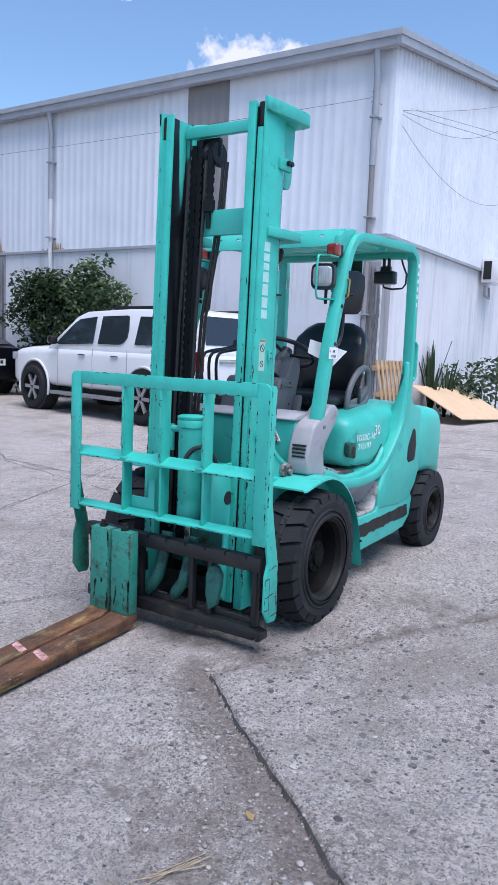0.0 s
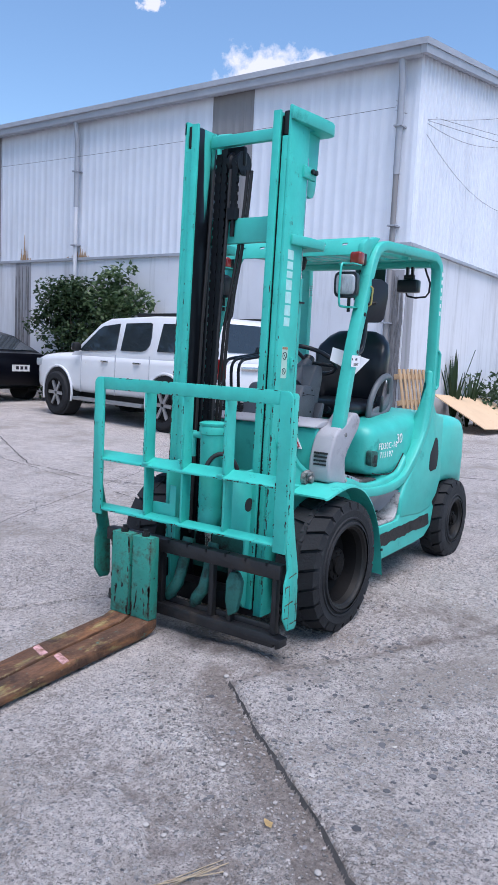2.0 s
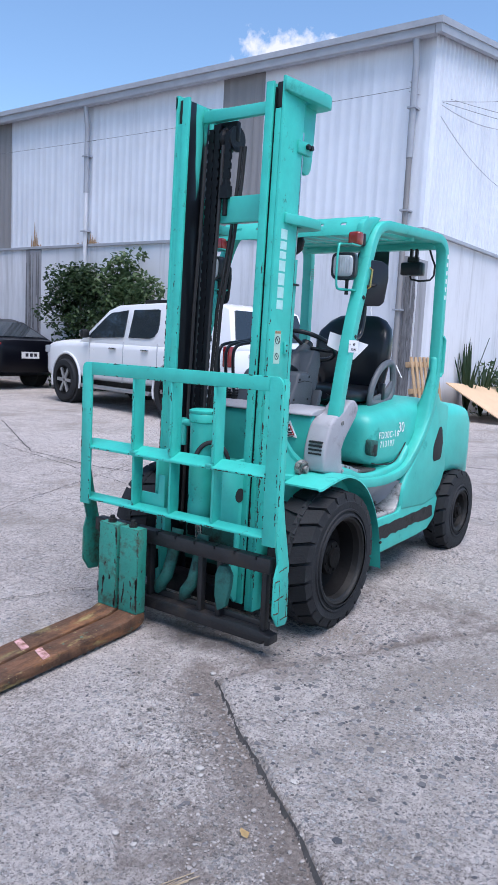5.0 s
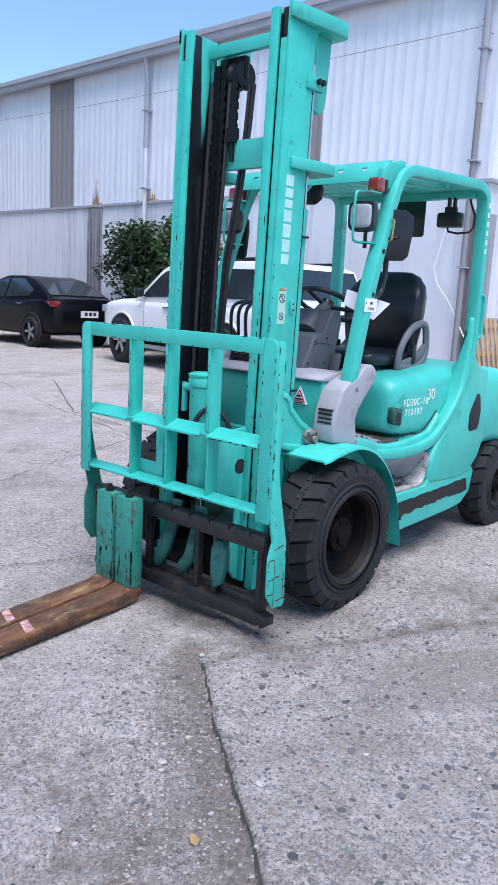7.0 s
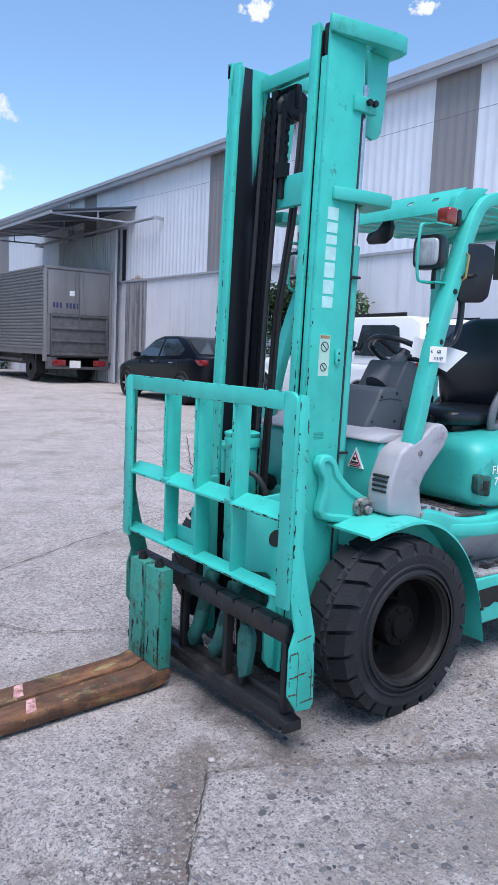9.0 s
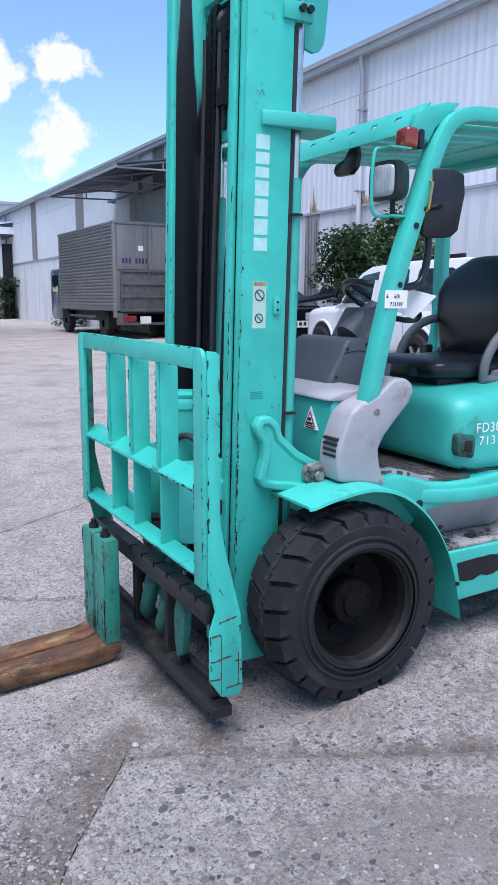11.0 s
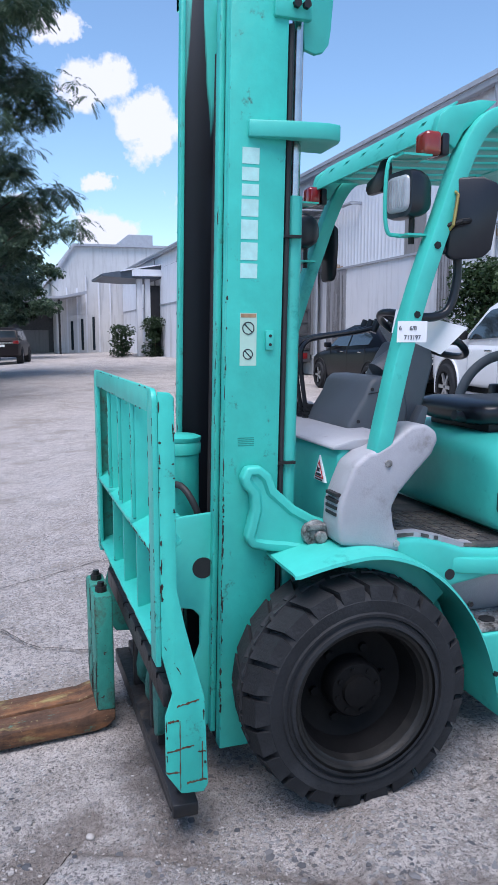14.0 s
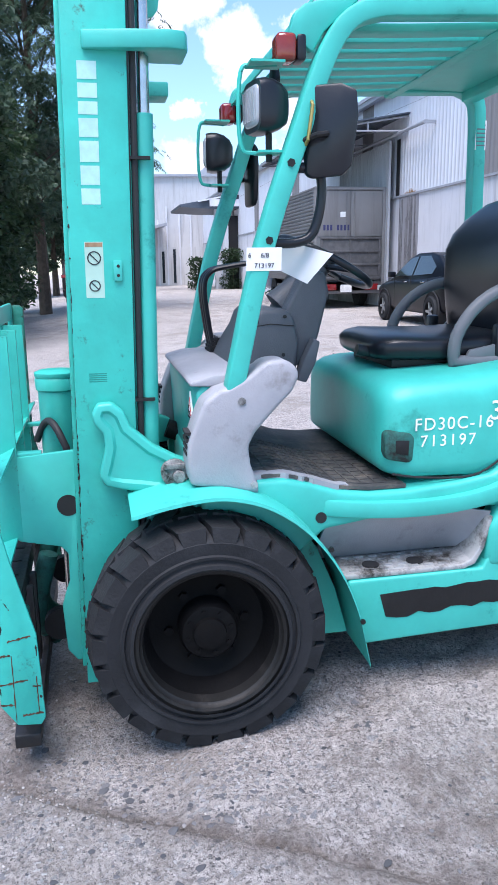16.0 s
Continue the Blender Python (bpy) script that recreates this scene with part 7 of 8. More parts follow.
for x in (-26.3, -24.0, -21.5, -18.9):
    bm = bmesh.new()
    bm_tube(bm, [(x, WY, 5.45), (x, 6.1, 5.02)], 0.03, 6)
    bm_tube(bm, [(x, WY, 5.05), (x, 6.1, 5.0)], 0.03, 6)
    bm_tube(bm, [(x, 7.5, 5.25), (x, 7.5, 5.03)], 0.025, 6)
    part("truss", bm, m_trimgrey, can)
bm = bmesh.new()
bm_box(bm, (-26.4, 6.03, 4.98), (-18.8, 6.07, 5.06))
part("edge_beam", bm, m_trimgrey, can)

# porch farther along the wall
porch = thing("porch", "white porch canopy on square posts along the warehouse", "porch", (-46, 7.6, 0.13))
bm = bmesh.new()
bm_prism(bm, [(WY, 5.75), (5.1, 5.12), (5.1, 4.98), (6.9, 4.88), (WY, 4.9)], "x", -50, -44.6)
part("porch_roof", bm, m_canopy, porch)
bm = bmesh.new()
bm_prism(bm, [(WY, 5.78), (6.2, 5.34), (6.2, 5.26), (WY, 5.70)], "x", -44.6, -44.4)
bm_box(bm, (-44.62, 6.9, 5.02), (-44.4, WY, 5.42))
part("fascia", bm, m_clad, porch)
for y in (7.25, 7.75):
    bm = bmesh.new()
    bm_box(bm, (-45.3, y, 0.13), (-44.9, y + 0.32, 4.95))
    part("post", bm, m_plaster, porch)
bm = bmesh.new()
bm_box(bm, (-45.0, 8.1, 0.13), (-44.98, WY, 4.5))
part("opening", bm, m_dark, porch)

# air conditioner box and cables on the gable
AC_UP = 0.07
ac = thing("air_conditioner", "white outdoor air conditioner unit on the gable wall", "air conditioner", (-2.75, 14.4, 3.0))
bm = bmesh.new()
bm_box(bm, (-2.92, 13.95, 2.98 + AC_UP), (-2.55, 14.85, 3.5 + AC_UP))
part("casing", bm, m_carwhite, ac, bevel=0.02)
bm = bmesh.new()
bm_box(bm, (-2.87, 13.93, 3.04 + AC_UP), (-2.70, 13.955, 3.44 + AC_UP))
part("grille", bm, m_dark, ac)
bm = bmesh.new()
bm_tube(bm, [(-2.9, 14.2, 2.98), (-2.9, 14.25, 2.78), (-2.9, 14.6, 2.74), (-2.93, 14.65, 2.98)], 0.03, 8)
part("pipe", bm, m_trimgrey, ac)


def cable(a, b, sag, r=0.004):
    a, b = Vector(a), Vector(b)
    bm = bmesh.new()
    bm_tube(bm, [a.lerp(b, k / 14) - Vector((0, 0, sag * 4 * (k / 14) * (1 - k / 14))) for k in range(15)], r, 5)
    return solid("cable", bm, m_cable, "thin black overhead cable along the building", "cable", "")


cable((-3.3, WY - 0.2, 5.60), (-3.0 + 0.3, 24, 7.6), 0.35)
cable((-3.3, WY - 0.2, 5.52), (4, 30, 8.0), 0.5)
cable((-3.3, WY - 0.2, 5.45), (6, 26, 6.5), 0.6)
cable((-2.9, WY + 0.2, 5.12), (-2.92, 15.0, 4.93), 0.42)
cable((-2.9, WY + 0.2, 5.30), (-2.92, 14.6, 6.50), 0.28)
cable((-2.9, WY + 0.2, 5.36), (-2.92, 14.5, 6.98), 0.05)
cable((-3.3, WY - 0.2, 5.50), (-20, WY - 0.1, 5.75), 0.10)
cable((-20, WY - 0.1, 5.75), (-62, WY - 0.1, 5.85), 0.3)
bm = bmesh.new()
bm_tube(bm, [(-3.6, WY - 0.06, 3.2), (-3.62, WY - 0.09, 2.6), (-3.75, WY - 0.12, 2.0), (-3.68, WY - 0.1, 1.75), (-3.45, WY - 0.12, 1.5), (-3.1, WY - 0.1, 0.9)], 0.011, 6)
solid("hose_line", bm, m_white, "white cable hanging down the wall corner", "cable", "")

# ---- vehicles ----
PLATE = material("number_plate", (0.72, 0.72, 0.70), 0.5)


def sup(cx, cy, cz, hw, z0, z1, e=0.28, n=24):
    out = []
    for i in range(n):
        a = 2 * math.pi * (i + 0.5) / n
        ca, sa = math.cos(a), math.sin(a)
        out.append((cx, cy + hw * math.copysign(abs(ca) ** e, ca), (z0 + z1) / 2 + (z1 - z0) / 2 * math.copysign(abs(sa) ** e, sa)))
    return out


def car_wheel(root, x, s, half, r, spokes):
    bm = bmesh.new()
    bm_lathe(bm, [(r * 0.66, 0.0), (r * 0.72, 0.01), (r * 0.93, 0.0), (r, -0.03), (r, -0.18), (r * 0.9, -0.21), (r * 0.6, -0.21)], (x, s * half, r), "x" if False else "y", 30, s)
    w = part("wheel", bm, m_rubber, root, "black road tyre on alloy wheel")
    bm = bmesh.new()
    bm_lathe(bm, [(r * 0.68, 0.002), (r * 0.66, 0.006), (r * 0.62, -0.015), (r * 0.60, -0.042), (0.0, -0.042)], (x, s * half, r), "y", 30, s)
    part("rim", bm, m_rim, w)
    for k in range(spokes):
        a = 2 * math.pi * k / spokes
        bm = bmesh.new()
        c = Vector((x, s * (half - 0.012), r))
        d = Vector((math.cos(a), 0, math.sin(a)))
        t = Vector((-math.sin(a), 0, math.cos(a)))
        p = [c + d * r * 0.08 + t * r * 0.07, c + d * r * 0.66 + t * r * 0.10, c + d * r * 0.66 - t * r * 0.05, c + d * r * 0.08 - t * r * 0.07]
        vs = [bm.verts.new(q) for q in p] + [bm.verts.new(q - Vector((0, s * 0.03, 0))) for q in p]
        bm.faces.new(vs[:4])
        for i in range(4):
            bm.faces.new((vs[i], vs[(i + 1) % 4], vs[4 + (i + 1) % 4], vs[4 + i]))
        part("spoke", bm, m_alloy, w)


def side_panel(root, name, pts, half_at, mat, s, lift=0.008, thick=0.02, label=""):
    """A thin panel on a car's side: points (x, z), on the surface y = half_at(z)."""
    bm = bmesh.new()
    o = [bm.verts.new((x, s * (half_at(z) + lift), z)) for x, z in pts]
    i = [bm.verts.new((x, s * (half_at(z) + lift - thick), z)) for x, z in pts]
    bm.faces.new(o)
    bm.faces.new(i[::-1])
    n = len(pts)
    for k in range(n):
        bm.faces.new((o[k], i[k], i[(k + 1) % n], o[(k + 1) % n]))
    return part(name, bm, mat, root, label)


def build_car(name, label, at, turn, stations, cabin, half, belt, roof, inset, wheels, r, paint, glass_side, glass_front, glass_rear, spokes=6):
    """A car: x forward, y to its left. stations: (x, z bottom, z top, half width); cabin: side outline."""
    root = thing(name, label, "car", (0, 0, 0))
    bm = bmesh.new()
    bm_loft(bm, [sup(x, 0, 0, hw, z0, z1) for x, z0, z1, hw in stations])
    part("body", bm, paint, root)

    def half_at(z):
        k = max(0.0, min(1.0, (z - belt) / (roof - belt)))
        return half - 0.04 - inset * k
    bm = bmesh.new()
    lo = [bm.verts.new((x, half_at(z), z)) for x, z in cabin]
    hi = [bm.verts.new((x, -half_at(z), z)) for x, z in cabin]
    bm.faces.new(lo)
    bm.faces.new(hi[::-1])
    for i in range(len(cabin)):
        bm.faces.new((lo[i], hi[i], hi[(i + 1) % len(cabin)], lo[(i + 1) % len(cabin)]))
    part("cabin", bm, paint, root, bevel=0.05, seg=3)
    for s in (1, -1):
        for pts in glass_side:
            side_panel(root, "side_window", pts, half_at, m_glass, s, label="dark tinted side window")
        for x in wheels:
            bm = bmesh.new()
            bm_cyl(bm, (x, s * (half - 0.26), r + 0.02), (x, s * (half + 0.004), r + 0.02), r * 1.15, 32)
            part("wheel_arch", bm, m_dark, root)
            bm = bmesh.new()
            arc = [(x + r * 1.22 * math.cos(a * math.pi / 20), s * (half + 0.004), r + 0.02 + r * 1.22 * math.sin(a * math.pi / 20)) for a in range(-2, 23)]
            bm_sweep(bm, arc, rect(r * 0.10, 0.035), up=(0, 1, 0))
            part("arch_flare", bm, paint if r > 0.38 else m_dark, root, bevel=0.012)
            car_wheel(root, x, s, half + 0.055, r, spokes)
    for nm, (xa, za, xb, zb) in (("windscreen", glass_front), ("rear_window", glass_rear)):
        bm = bmesh.new()
        d = Vector((xb - xa, 0, zb - za)).normalized()
        nrm = Vector((d.z, 0, -d.x)) * (1 if nm == "windscreen" else -1)
        if nrm.z < 0:
            nrm = -nrm
        ha, hb = half_at(za) - 0.09, half_at(zb) - 0.09
        pts = [Vector((xa, ha, za)), Vector((xa, -ha, za)), Vector((xb, -hb, zb)), Vector((xb, hb, zb))]
        vs = [bm.verts.new(p + nrm * 0.012) for p in pts] + [bm.verts.new(p - nrm * 0.02) for p in pts]
        bm.faces.new(vs[:4])
        for i in range(4):
            bm.faces.new((vs[i], vs[(i + 1) % 4], vs[4 + (i + 1) % 4], vs[4 + i]))
        part(nm, bm, m_glass, root, "dark tinted glass")
    return root, half_at


def place(root, at, turn):
    root.matrix_world = pose(*at, 0, 0, turn)


def block(root, name, a, b, mat, label="", bevel=0.02):
    bm = bmesh.new()
    bm_box(bm, a, b)
    return part(name, bm, mat, root, label, bevel)


# white pickup with a canopy over its bed
st = [(2.47, 0.56, 0.80, 0.66), (2.45, 0.47, 0.93, 0.78), (2.40, 0.43, 1.02, 0.85), (2.31, 0.42, 1.07, 0.89), (2.18, 0.42, 1.10, 0.908), (1.9, 0.42, 1.13, 0.92), (1.55, 0.42, 1.15, 0.924), (1.2, 0.42, 1.16, 0.925), (0.6, 0.42, 1.16, 0.925), (-1.0, 0.43, 1.16, 0.925), (-2.55, 0.48, 1.16, 0.92), (-2.72, 0.52, 1.14, 0.90), (-2.76, 0.58, 1.08, 0.86)]
cab = [(1.25, 1.10), (0.52, 1.66), (0.25, 1.75), (-0.9, 1.79), (-2.3, 1.78), (-2.52, 1.70), (-2.74, 1.16), (-2.74, 1.08), (1.25, 1.05)]
gs = [[(0.95, 1.19), (0.88, 1.27), (0.52, 1.56), (0.40, 1.62), (-0.06, 1.665), (-0.09, 1.21), (0.85, 1.175)], [(-0.24, 1.21), (-0.22, 1.67), (-0.86, 1.685), (-0.92, 1.67), (-0.97, 1.45), (-0.97, 1.32), (-0.90, 1.24), (-0.80, 1.21)], [(-1.20, 1.22), (-1.20, 1.67), (-1.98, 1.66), (-2.10, 1.62), (-2.30, 1.22)]]
pick, ha = build_car("pickup_truck", "white four-door pickup truck with canopy, parked by the wall", None, 0, st, cab, 0.93, 1.15, 1.79, 0.17, (1.60, -1.49), 0.39, m_carwhite, gs, (1.18, 1.16, 0.56, 1.64), (-2.70, 1.26, -2.55, 1.68), 6)
for s in (1, -1):
    block(pick, "tail_lamp", (-2.765, s * 0.905 - 0.07, 0.86), (-2.60, s * 0.905 + 0.02, 1.16), m_redlens, "red tail lamp")
    block(pick, "headlamp", (2.20, s * 0.80 - 0.13, 0.86), (2.42, s * 0.80 + 0.10, 1.0), m_headlens, "clear headlamp")
    block(pick, "wing_mirror", (0.84, s * 1.0 - 0.08, 1.17), (0.95, s * 1.0 + 0.08, 1.32), m_black, "black wing mirror", 0.045)
    block(pick, "mirror_cap", (0.935, s * 1.0 - 0.05, 1.19), (0.975, s * 1.0 + 0.07, 1.30), m_chrome, "chrome mirror cap", 0.018)
    block(pick, "side_step", (-0.95, s * 0.90 - 0.10, 0.30), (1.05, s * 0.90 + 0.08, 0.36), m_alloy, "silver side step")
    for x in (0.05, -0.85):
        block(pick, "door_handle", (x, s * 0.935 - 0.02, 1.0), (x + 0.18, s * 0.935 + 0.02, 1.03), m_chrome, "chrome door handle", 0.008)
    for x in (0.85, -0.16, -1.08):
        block(pick, "door_seam", (x, s * 0.928 - 0.01, 0.45), (x + 0.008, s * 0.928 + 0.001, 1.14), m_pipe, "", 0)
    block(pick, "roof_rail", (-2.1, s * 0.66 - 0.02, 1.78), (-0.4, s * 0.66 + 0.02, 1.84), m_black, "", 0.01)
block(pick, "under_frame", (-2.5, -0.7, 0.30), (2.0, 0.7, 0.50), m_black)
block(pick, "grille", (2.40, -0.5, 0.62), (2.475, 0.5, 0.9), m_dark)
block(pick, "tailgate_bar", (-2.80, -0.55, 1.00), (-2.75, 0.55, 1.06), m_chrome, "chrome tailgate strip", 0.01)
block(pick, "rear_bumper", (-2.86, -0.86, 0.48), (-2.70, 0.86, 0.64), m_alloy, "silver rear bumper", 0.03)
block(pick, "number_plate", (-2.785, -0.22, 0.72), (-2.765, 0.22, 0.86), PLATE, "", 0)
place(pick, (-6.87, 6.79, 0.12), 170.6)

# black saloon
st = [(2.10, 0.45, 0.62, 0.62), (2.06, 0.30, 0.72, 0.76), (1.85, 0.24, 0.82, 0.84), (1.4, 0.22, 0.92, 0.865), (0.8, 0.22, 0.97, 0.87), (-1.0, 0.22, 1.02, 0.87), (-1.6, 0.24, 1.06, 0.865), (-2.05, 0.30, 1.07, 0.83), (-2.20, 0.36, 1.04, 0.76), (-2.26, 0.48, 0.95, 0.66)]
cab = [(1.12, 0.92), (0.30, 1.40), (-0.05, 1.485), (-0.75, 1.49), (-1.15, 1.42), (-1.92, 1.06), (-1.9, 0.95), (1.1, 0.85)]
gs = [[(0.86, 1.0), (0.24, 1.37), (-0.18, 1.42), (-0.16, 1.02)], [(-0.24, 1.02), (-0.26, 1.42), (-0.80, 1.42), (-1.28, 1.20), (-1.20, 1.06)]]
sal, ha = build_car("saloon_car", "black four-door saloon car parked by the wall", None, 0, st, cab, 0.865, 0.98, 1.49, 0.20, (1.36, -1.38), 0.31, m_carblack, gs, (1.02, 0.99, 0.36, 1.37), (-1.84, 1.10, -1.16, 1.41), 5)
for s in (1, -1):
    block(sal, "tail_lamp", (-2.22, s * 0.66 - 0.16, 0.86), (-1.86, s * 0.70 + 0.13, 0.985), m_redlens, "red tail lamp")
    block(sal, "headlamp", (1.75, s * 0.66 - 0.12, 0.66), (2.06, s * 0.70 + 0.12, 0.78), m_headlens, "clear headlamp")
    block(sal, "wing_mirror", (0.62, s * 0.95 - 0.08, 0.98), (0.78, s * 0.95 + 0.07, 1.10), m_carblack, "", 0.03)
    for x in (-0.05, -0.98):
        block(sal, "door_handle", (x, s * 0.872 - 0.02, 0.88), (x + 0.17, s * 0.872 + 0.018, 0.905), m_chrome, "chrome door handle", 0.008)
    for x in (0.72, -0.22, -1.15):
        block(sal, "door_seam", (x, s * 0.868 - 0.01, 0.35), (x + 0.01, s * 0.868 + 0.002, 0.98), m_dark, "", 0)
block(sal, "number_plate", (-2.275, -0.22, 0.66), (-2.25, 0.22, 0.80), PLATE, "", 0)
block(sal, "badge", (-2.24, -0.05, 0.93), (-2.225, 0.05, 0.97), m_chrome, "", 0)
for k in range(3):
    block(sal, "plate_bar", (-2.279, -0.16 + k * 0.11, 0.70), (-2.2745, -0.09 + k * 0.11, 0.77), m_ink, "", 0)
place(sal, (-13.31, 7.30, 0.12), 178.5)

# dark SUV far off
st = [(2.2, 0.5, 0.85, 0.75), (2.1, 0.32, 1.0, 0.88), (1.2, 0.30, 1.1, 0.92), (-1.6, 0.30, 1.12, 0.92), (-2.2, 0.34, 1.1, 0.88), (-2.3, 0.42, 1.0, 0.84)]
cab = [(1.2, 1.05), (0.5, 1.62), (0.1, 1.74), (-1.7, 1.74), (-2.0, 1.66), (-2.24, 1.1), (-2.2, 1.0), (1.2, 1.0)]
gs = [[(0.9, 1.15), (0.4, 1.6), (-0.4, 1.64), (-0.4, 1.15)], [(-0.5, 1.15), (-0.5, 1.64), (-1.7, 1.62), (-1.9, 1.15)]]
suv, ha = build_car("suv", "dark brown SUV parked at the far end of the yard", None, 0, st, cab, 0.92, 1.1, 1.74, 0.16, (1.4, -1.35), 0.36, m_cardark, gs, (1.12, 1.12, 0.55, 1.58), (-2.18, 1.2, -2.02, 1.62), 5)
for s in (1, -1):
    block(suv, "tail_lamp", (-2.30, s * 0.72 - 0.16, 0.98), (-2.1, s * 0.74 + 0.15, 1.14), m_redlens, "red tail lamp")
block(suv, "tailgate_bar", (-2.32, -0.5, 0.98), (-2.28, 0.5, 1.04), m_chrome, "", 0)
block(suv, "number_plate", (-2.325, -0.2, 0.82), (-2.30, 0.2, 0.94), PLATE, "", 0)
block(suv, "roof_rack", (-1.6, -0.6, 1.74), (0.2, 0.6, 1.80), m_black)
place(suv, (-39.5, -0.55, 0.02), 171)

# box truck by the sliding door
truck = thing("box_truck", "grey box truck with ribbed metal sides backed along the wall", "truck", (-22.8, 7.3, 0.12))
m_truck = wall_material("grey_truck_metal", (0.17, 0.175, 0.185), (0.09, 0.085, 0.08), 0.7, rough=0.42)
m_trucksteel = wall_material("stained_door_metal", (0.20, 0.20, 0.205), (0.10, 0.09, 0.085), 0.7, rough=0.5)
m_lift = material("dark_tail_lift", (0.09, 0.09, 0.095), 0.55, vary=0.4, scale=5)
TX0, TX1, TY0, TY1, TZ0, TZ1 = -25.9, -19.8, 6.22, 8.44, 0.98, 3.60
block(truck, "box", (TX0, TY0 + 0.03, TZ0), (TX1 - 0.02, TY1 - 0.03, TZ1), m_truck)
for i in range(24):
    z = TZ0 + 0.16 + i * 0.102
    bm = bmesh.new()
    bm_prism(bm, [(TY0 + 0.035, z), (TY0 + 0.002, z + 0.02), (TY0 + 0.002, z + 0.06), (TY0 + 0.035, z + 0.08)], "x", TX0 + 0.1, TX1 - 0.12)
    part("side_rib", bm, m_truck, truck)
for a, b in (((TX1 - 0.12, TY0, TZ0 - 0.2), (TX1 + 0.02, TY0 + 0.10, TZ1 + 0.03)), ((TX1 - 0.12, TY1 - 0.10, TZ0 - 0.2), (TX1 + 0.02, TY1, TZ1 + 0.03)), ((TX1 - 0.1, TY0, TZ1 - 0.06), (TX1 + 0.025, TY1, TZ1 + 0.04)), ((TX0, TY0, TZ1 - 0.04), (TX1, TY0 + 0.06, TZ1 + 0.03))):
    block(truck, "corner_post", a, b, m_trucksteel)
for y0, y1 in ((TY0 + 0.12, 7.32), (7.35, TY1 - 0.12)):
    d = block(truck, "rear_door", (TX1 - 0.03, y0, 2.22), (TX1 + 0.01, y1, TZ1 - 0.08), m_trucksteel, "grey stained rear door", 0.01)
for y in (7.22, 7.46):
    bm = bmesh.new()
    bm_tube(bm, [(TX1 + 0.035, y, 2.2), (TX1 + 0.035, y, TZ1 - 0.1)], 0.018, 6)
    part("lock_rod", bm, m_trucksteel, truck)
lift = block(truck, "tail_lift", (TX1 - 0.02, TY0 + 0.2, 0.95), (TX1 + 0.03, TY1 - 0.15, 2.20), m_lift, "dark folded tail lift")
for z in (0.98, 1.38, 1.76, 2.14):
    block(lift, "lift_rail", (TX1 + 0.02, TY0 + 0.2, z), (TX1 + 0.07, TY1 - 0.15, z + 0.07), m_lift, "", 0.008)
for y in (TY0 + 0.2, 7.3, TY1 - 0.22):
    block(lift, "lift_stile", (TX1 + 0.02, y, 0.98), (TX1 + 0.06, y + 0.07, 2.20), m_lift, "", 0.008)
block(truck, "under_frame", (TX0, TY0 + 0.4, 0.62), (TX1, TY1 - 0.4, 1.0), m_black)
block(truck, "rear_bumper", (TX1 - 0.15, TY0 + 0.1, 0.55), (TX1, TY1 - 0.1, 0.92), m_lift)
for y in (TY0 + 0.28, TY1 - 0.62):
    block(truck, "tail_lamp", (TX1 - 0.01, y, 0.66), (TX1 + 0.03, y + 0.42, 0.84), m_redlens, "red and white tail lamp", 0.01)
block(truck, "number_plate", (TX1 - 0.01, 7.05, 0.60), (TX1 + 0.02, 7.40, 0.82), PLATE, "", 0)
block(truck, "white_sticker", (TX1 + 0.008, 7.02, 2.78), (TX1 + 0.014, 7.18, 2.93), m_white, "", 0)
for k in range(8):
    if k != 3:
        block(truck, "number_bar", (TX1 + 0.008, TY0 + 0.28 + k * 0.105, 2.40), (TX1 + 0.013, TY0 + 0.345 + k * 0.105, 2.56), material("dark_blue_print", (0.03, 0.035, 0.12), 0.6) if k == 0 else bpy.data.materials["dark_blue_print"], "", 0)
for x in (-21.3, -25.6):
    for y in (TY0 + 0.14, TY1 - 0.36):
        bm = bmesh.new()
        bm_lathe(bm, [(0.12, 0.0), (0.26, 0.02), (0.42, 0.0), (0.45, 0.04), (0.45, 0.2), (0.4, 0.24), (0.1, 0.24)], (x, y, 0.57), "y", 26)
        part("wheel", bm, m_rubber, truck, "black truck tyre")
block(truck, "mudguard", (-20.75, TY0 + 0.1, 0.4), (-20.68, TY0 + 0.5, 1.0), m_black, "", 0)
block(truck, "cab", (-27.6, TY0 + 0.12, 0.6), (-26.0, TY1 - 0.12, 2.45), material("blue_truck_paint", (0.05, 0.09, 0.16), 0.3, coat=0.5), "dark blue cab", 0.12)
block(truck, "cab_window", (-27.2, TY0 + 0.10, 1.6), (-26.4, TY0 + 0.125, 2.2), m_glass, "", 0)
for z in (0.72, 0.95):
    block(truck, "side_guard", (-24.9, TY0 + 0.1, z), (-22.0, TY0 + 0.16, z + 0.08), m_lift, "", 0)

# ---- far end of the yard ----
m_shed = wall_material("weathered_white_sheet", (0.56, 0.56, 0.565), (0.26, 0.25, 0.24), 0.8, rough=0.6)
shed = thing("shed_building", "long white shed with sheet roof at the far end", "building", (-70, 8, 0))
bm = bmesh.new()
bm_prism(bm, [(3.4, 0.0), (3.4, 6.1), (4.9, 8.42), (14.0, 8.5), (14.0, 0.0)], "x", -90, -60)
part("wall", bm, m_shed, shed)
bm = bmesh.new()
bm_prism(bm, [(3.2, 6.05), (4.85, 8.6), (14.0, 8.68), (14.0, 8.5), (4.95, 8.42), (3.4, 6.1)], "x", -90, -59.7)
part("roof", bm, m_trimgrey, shed)
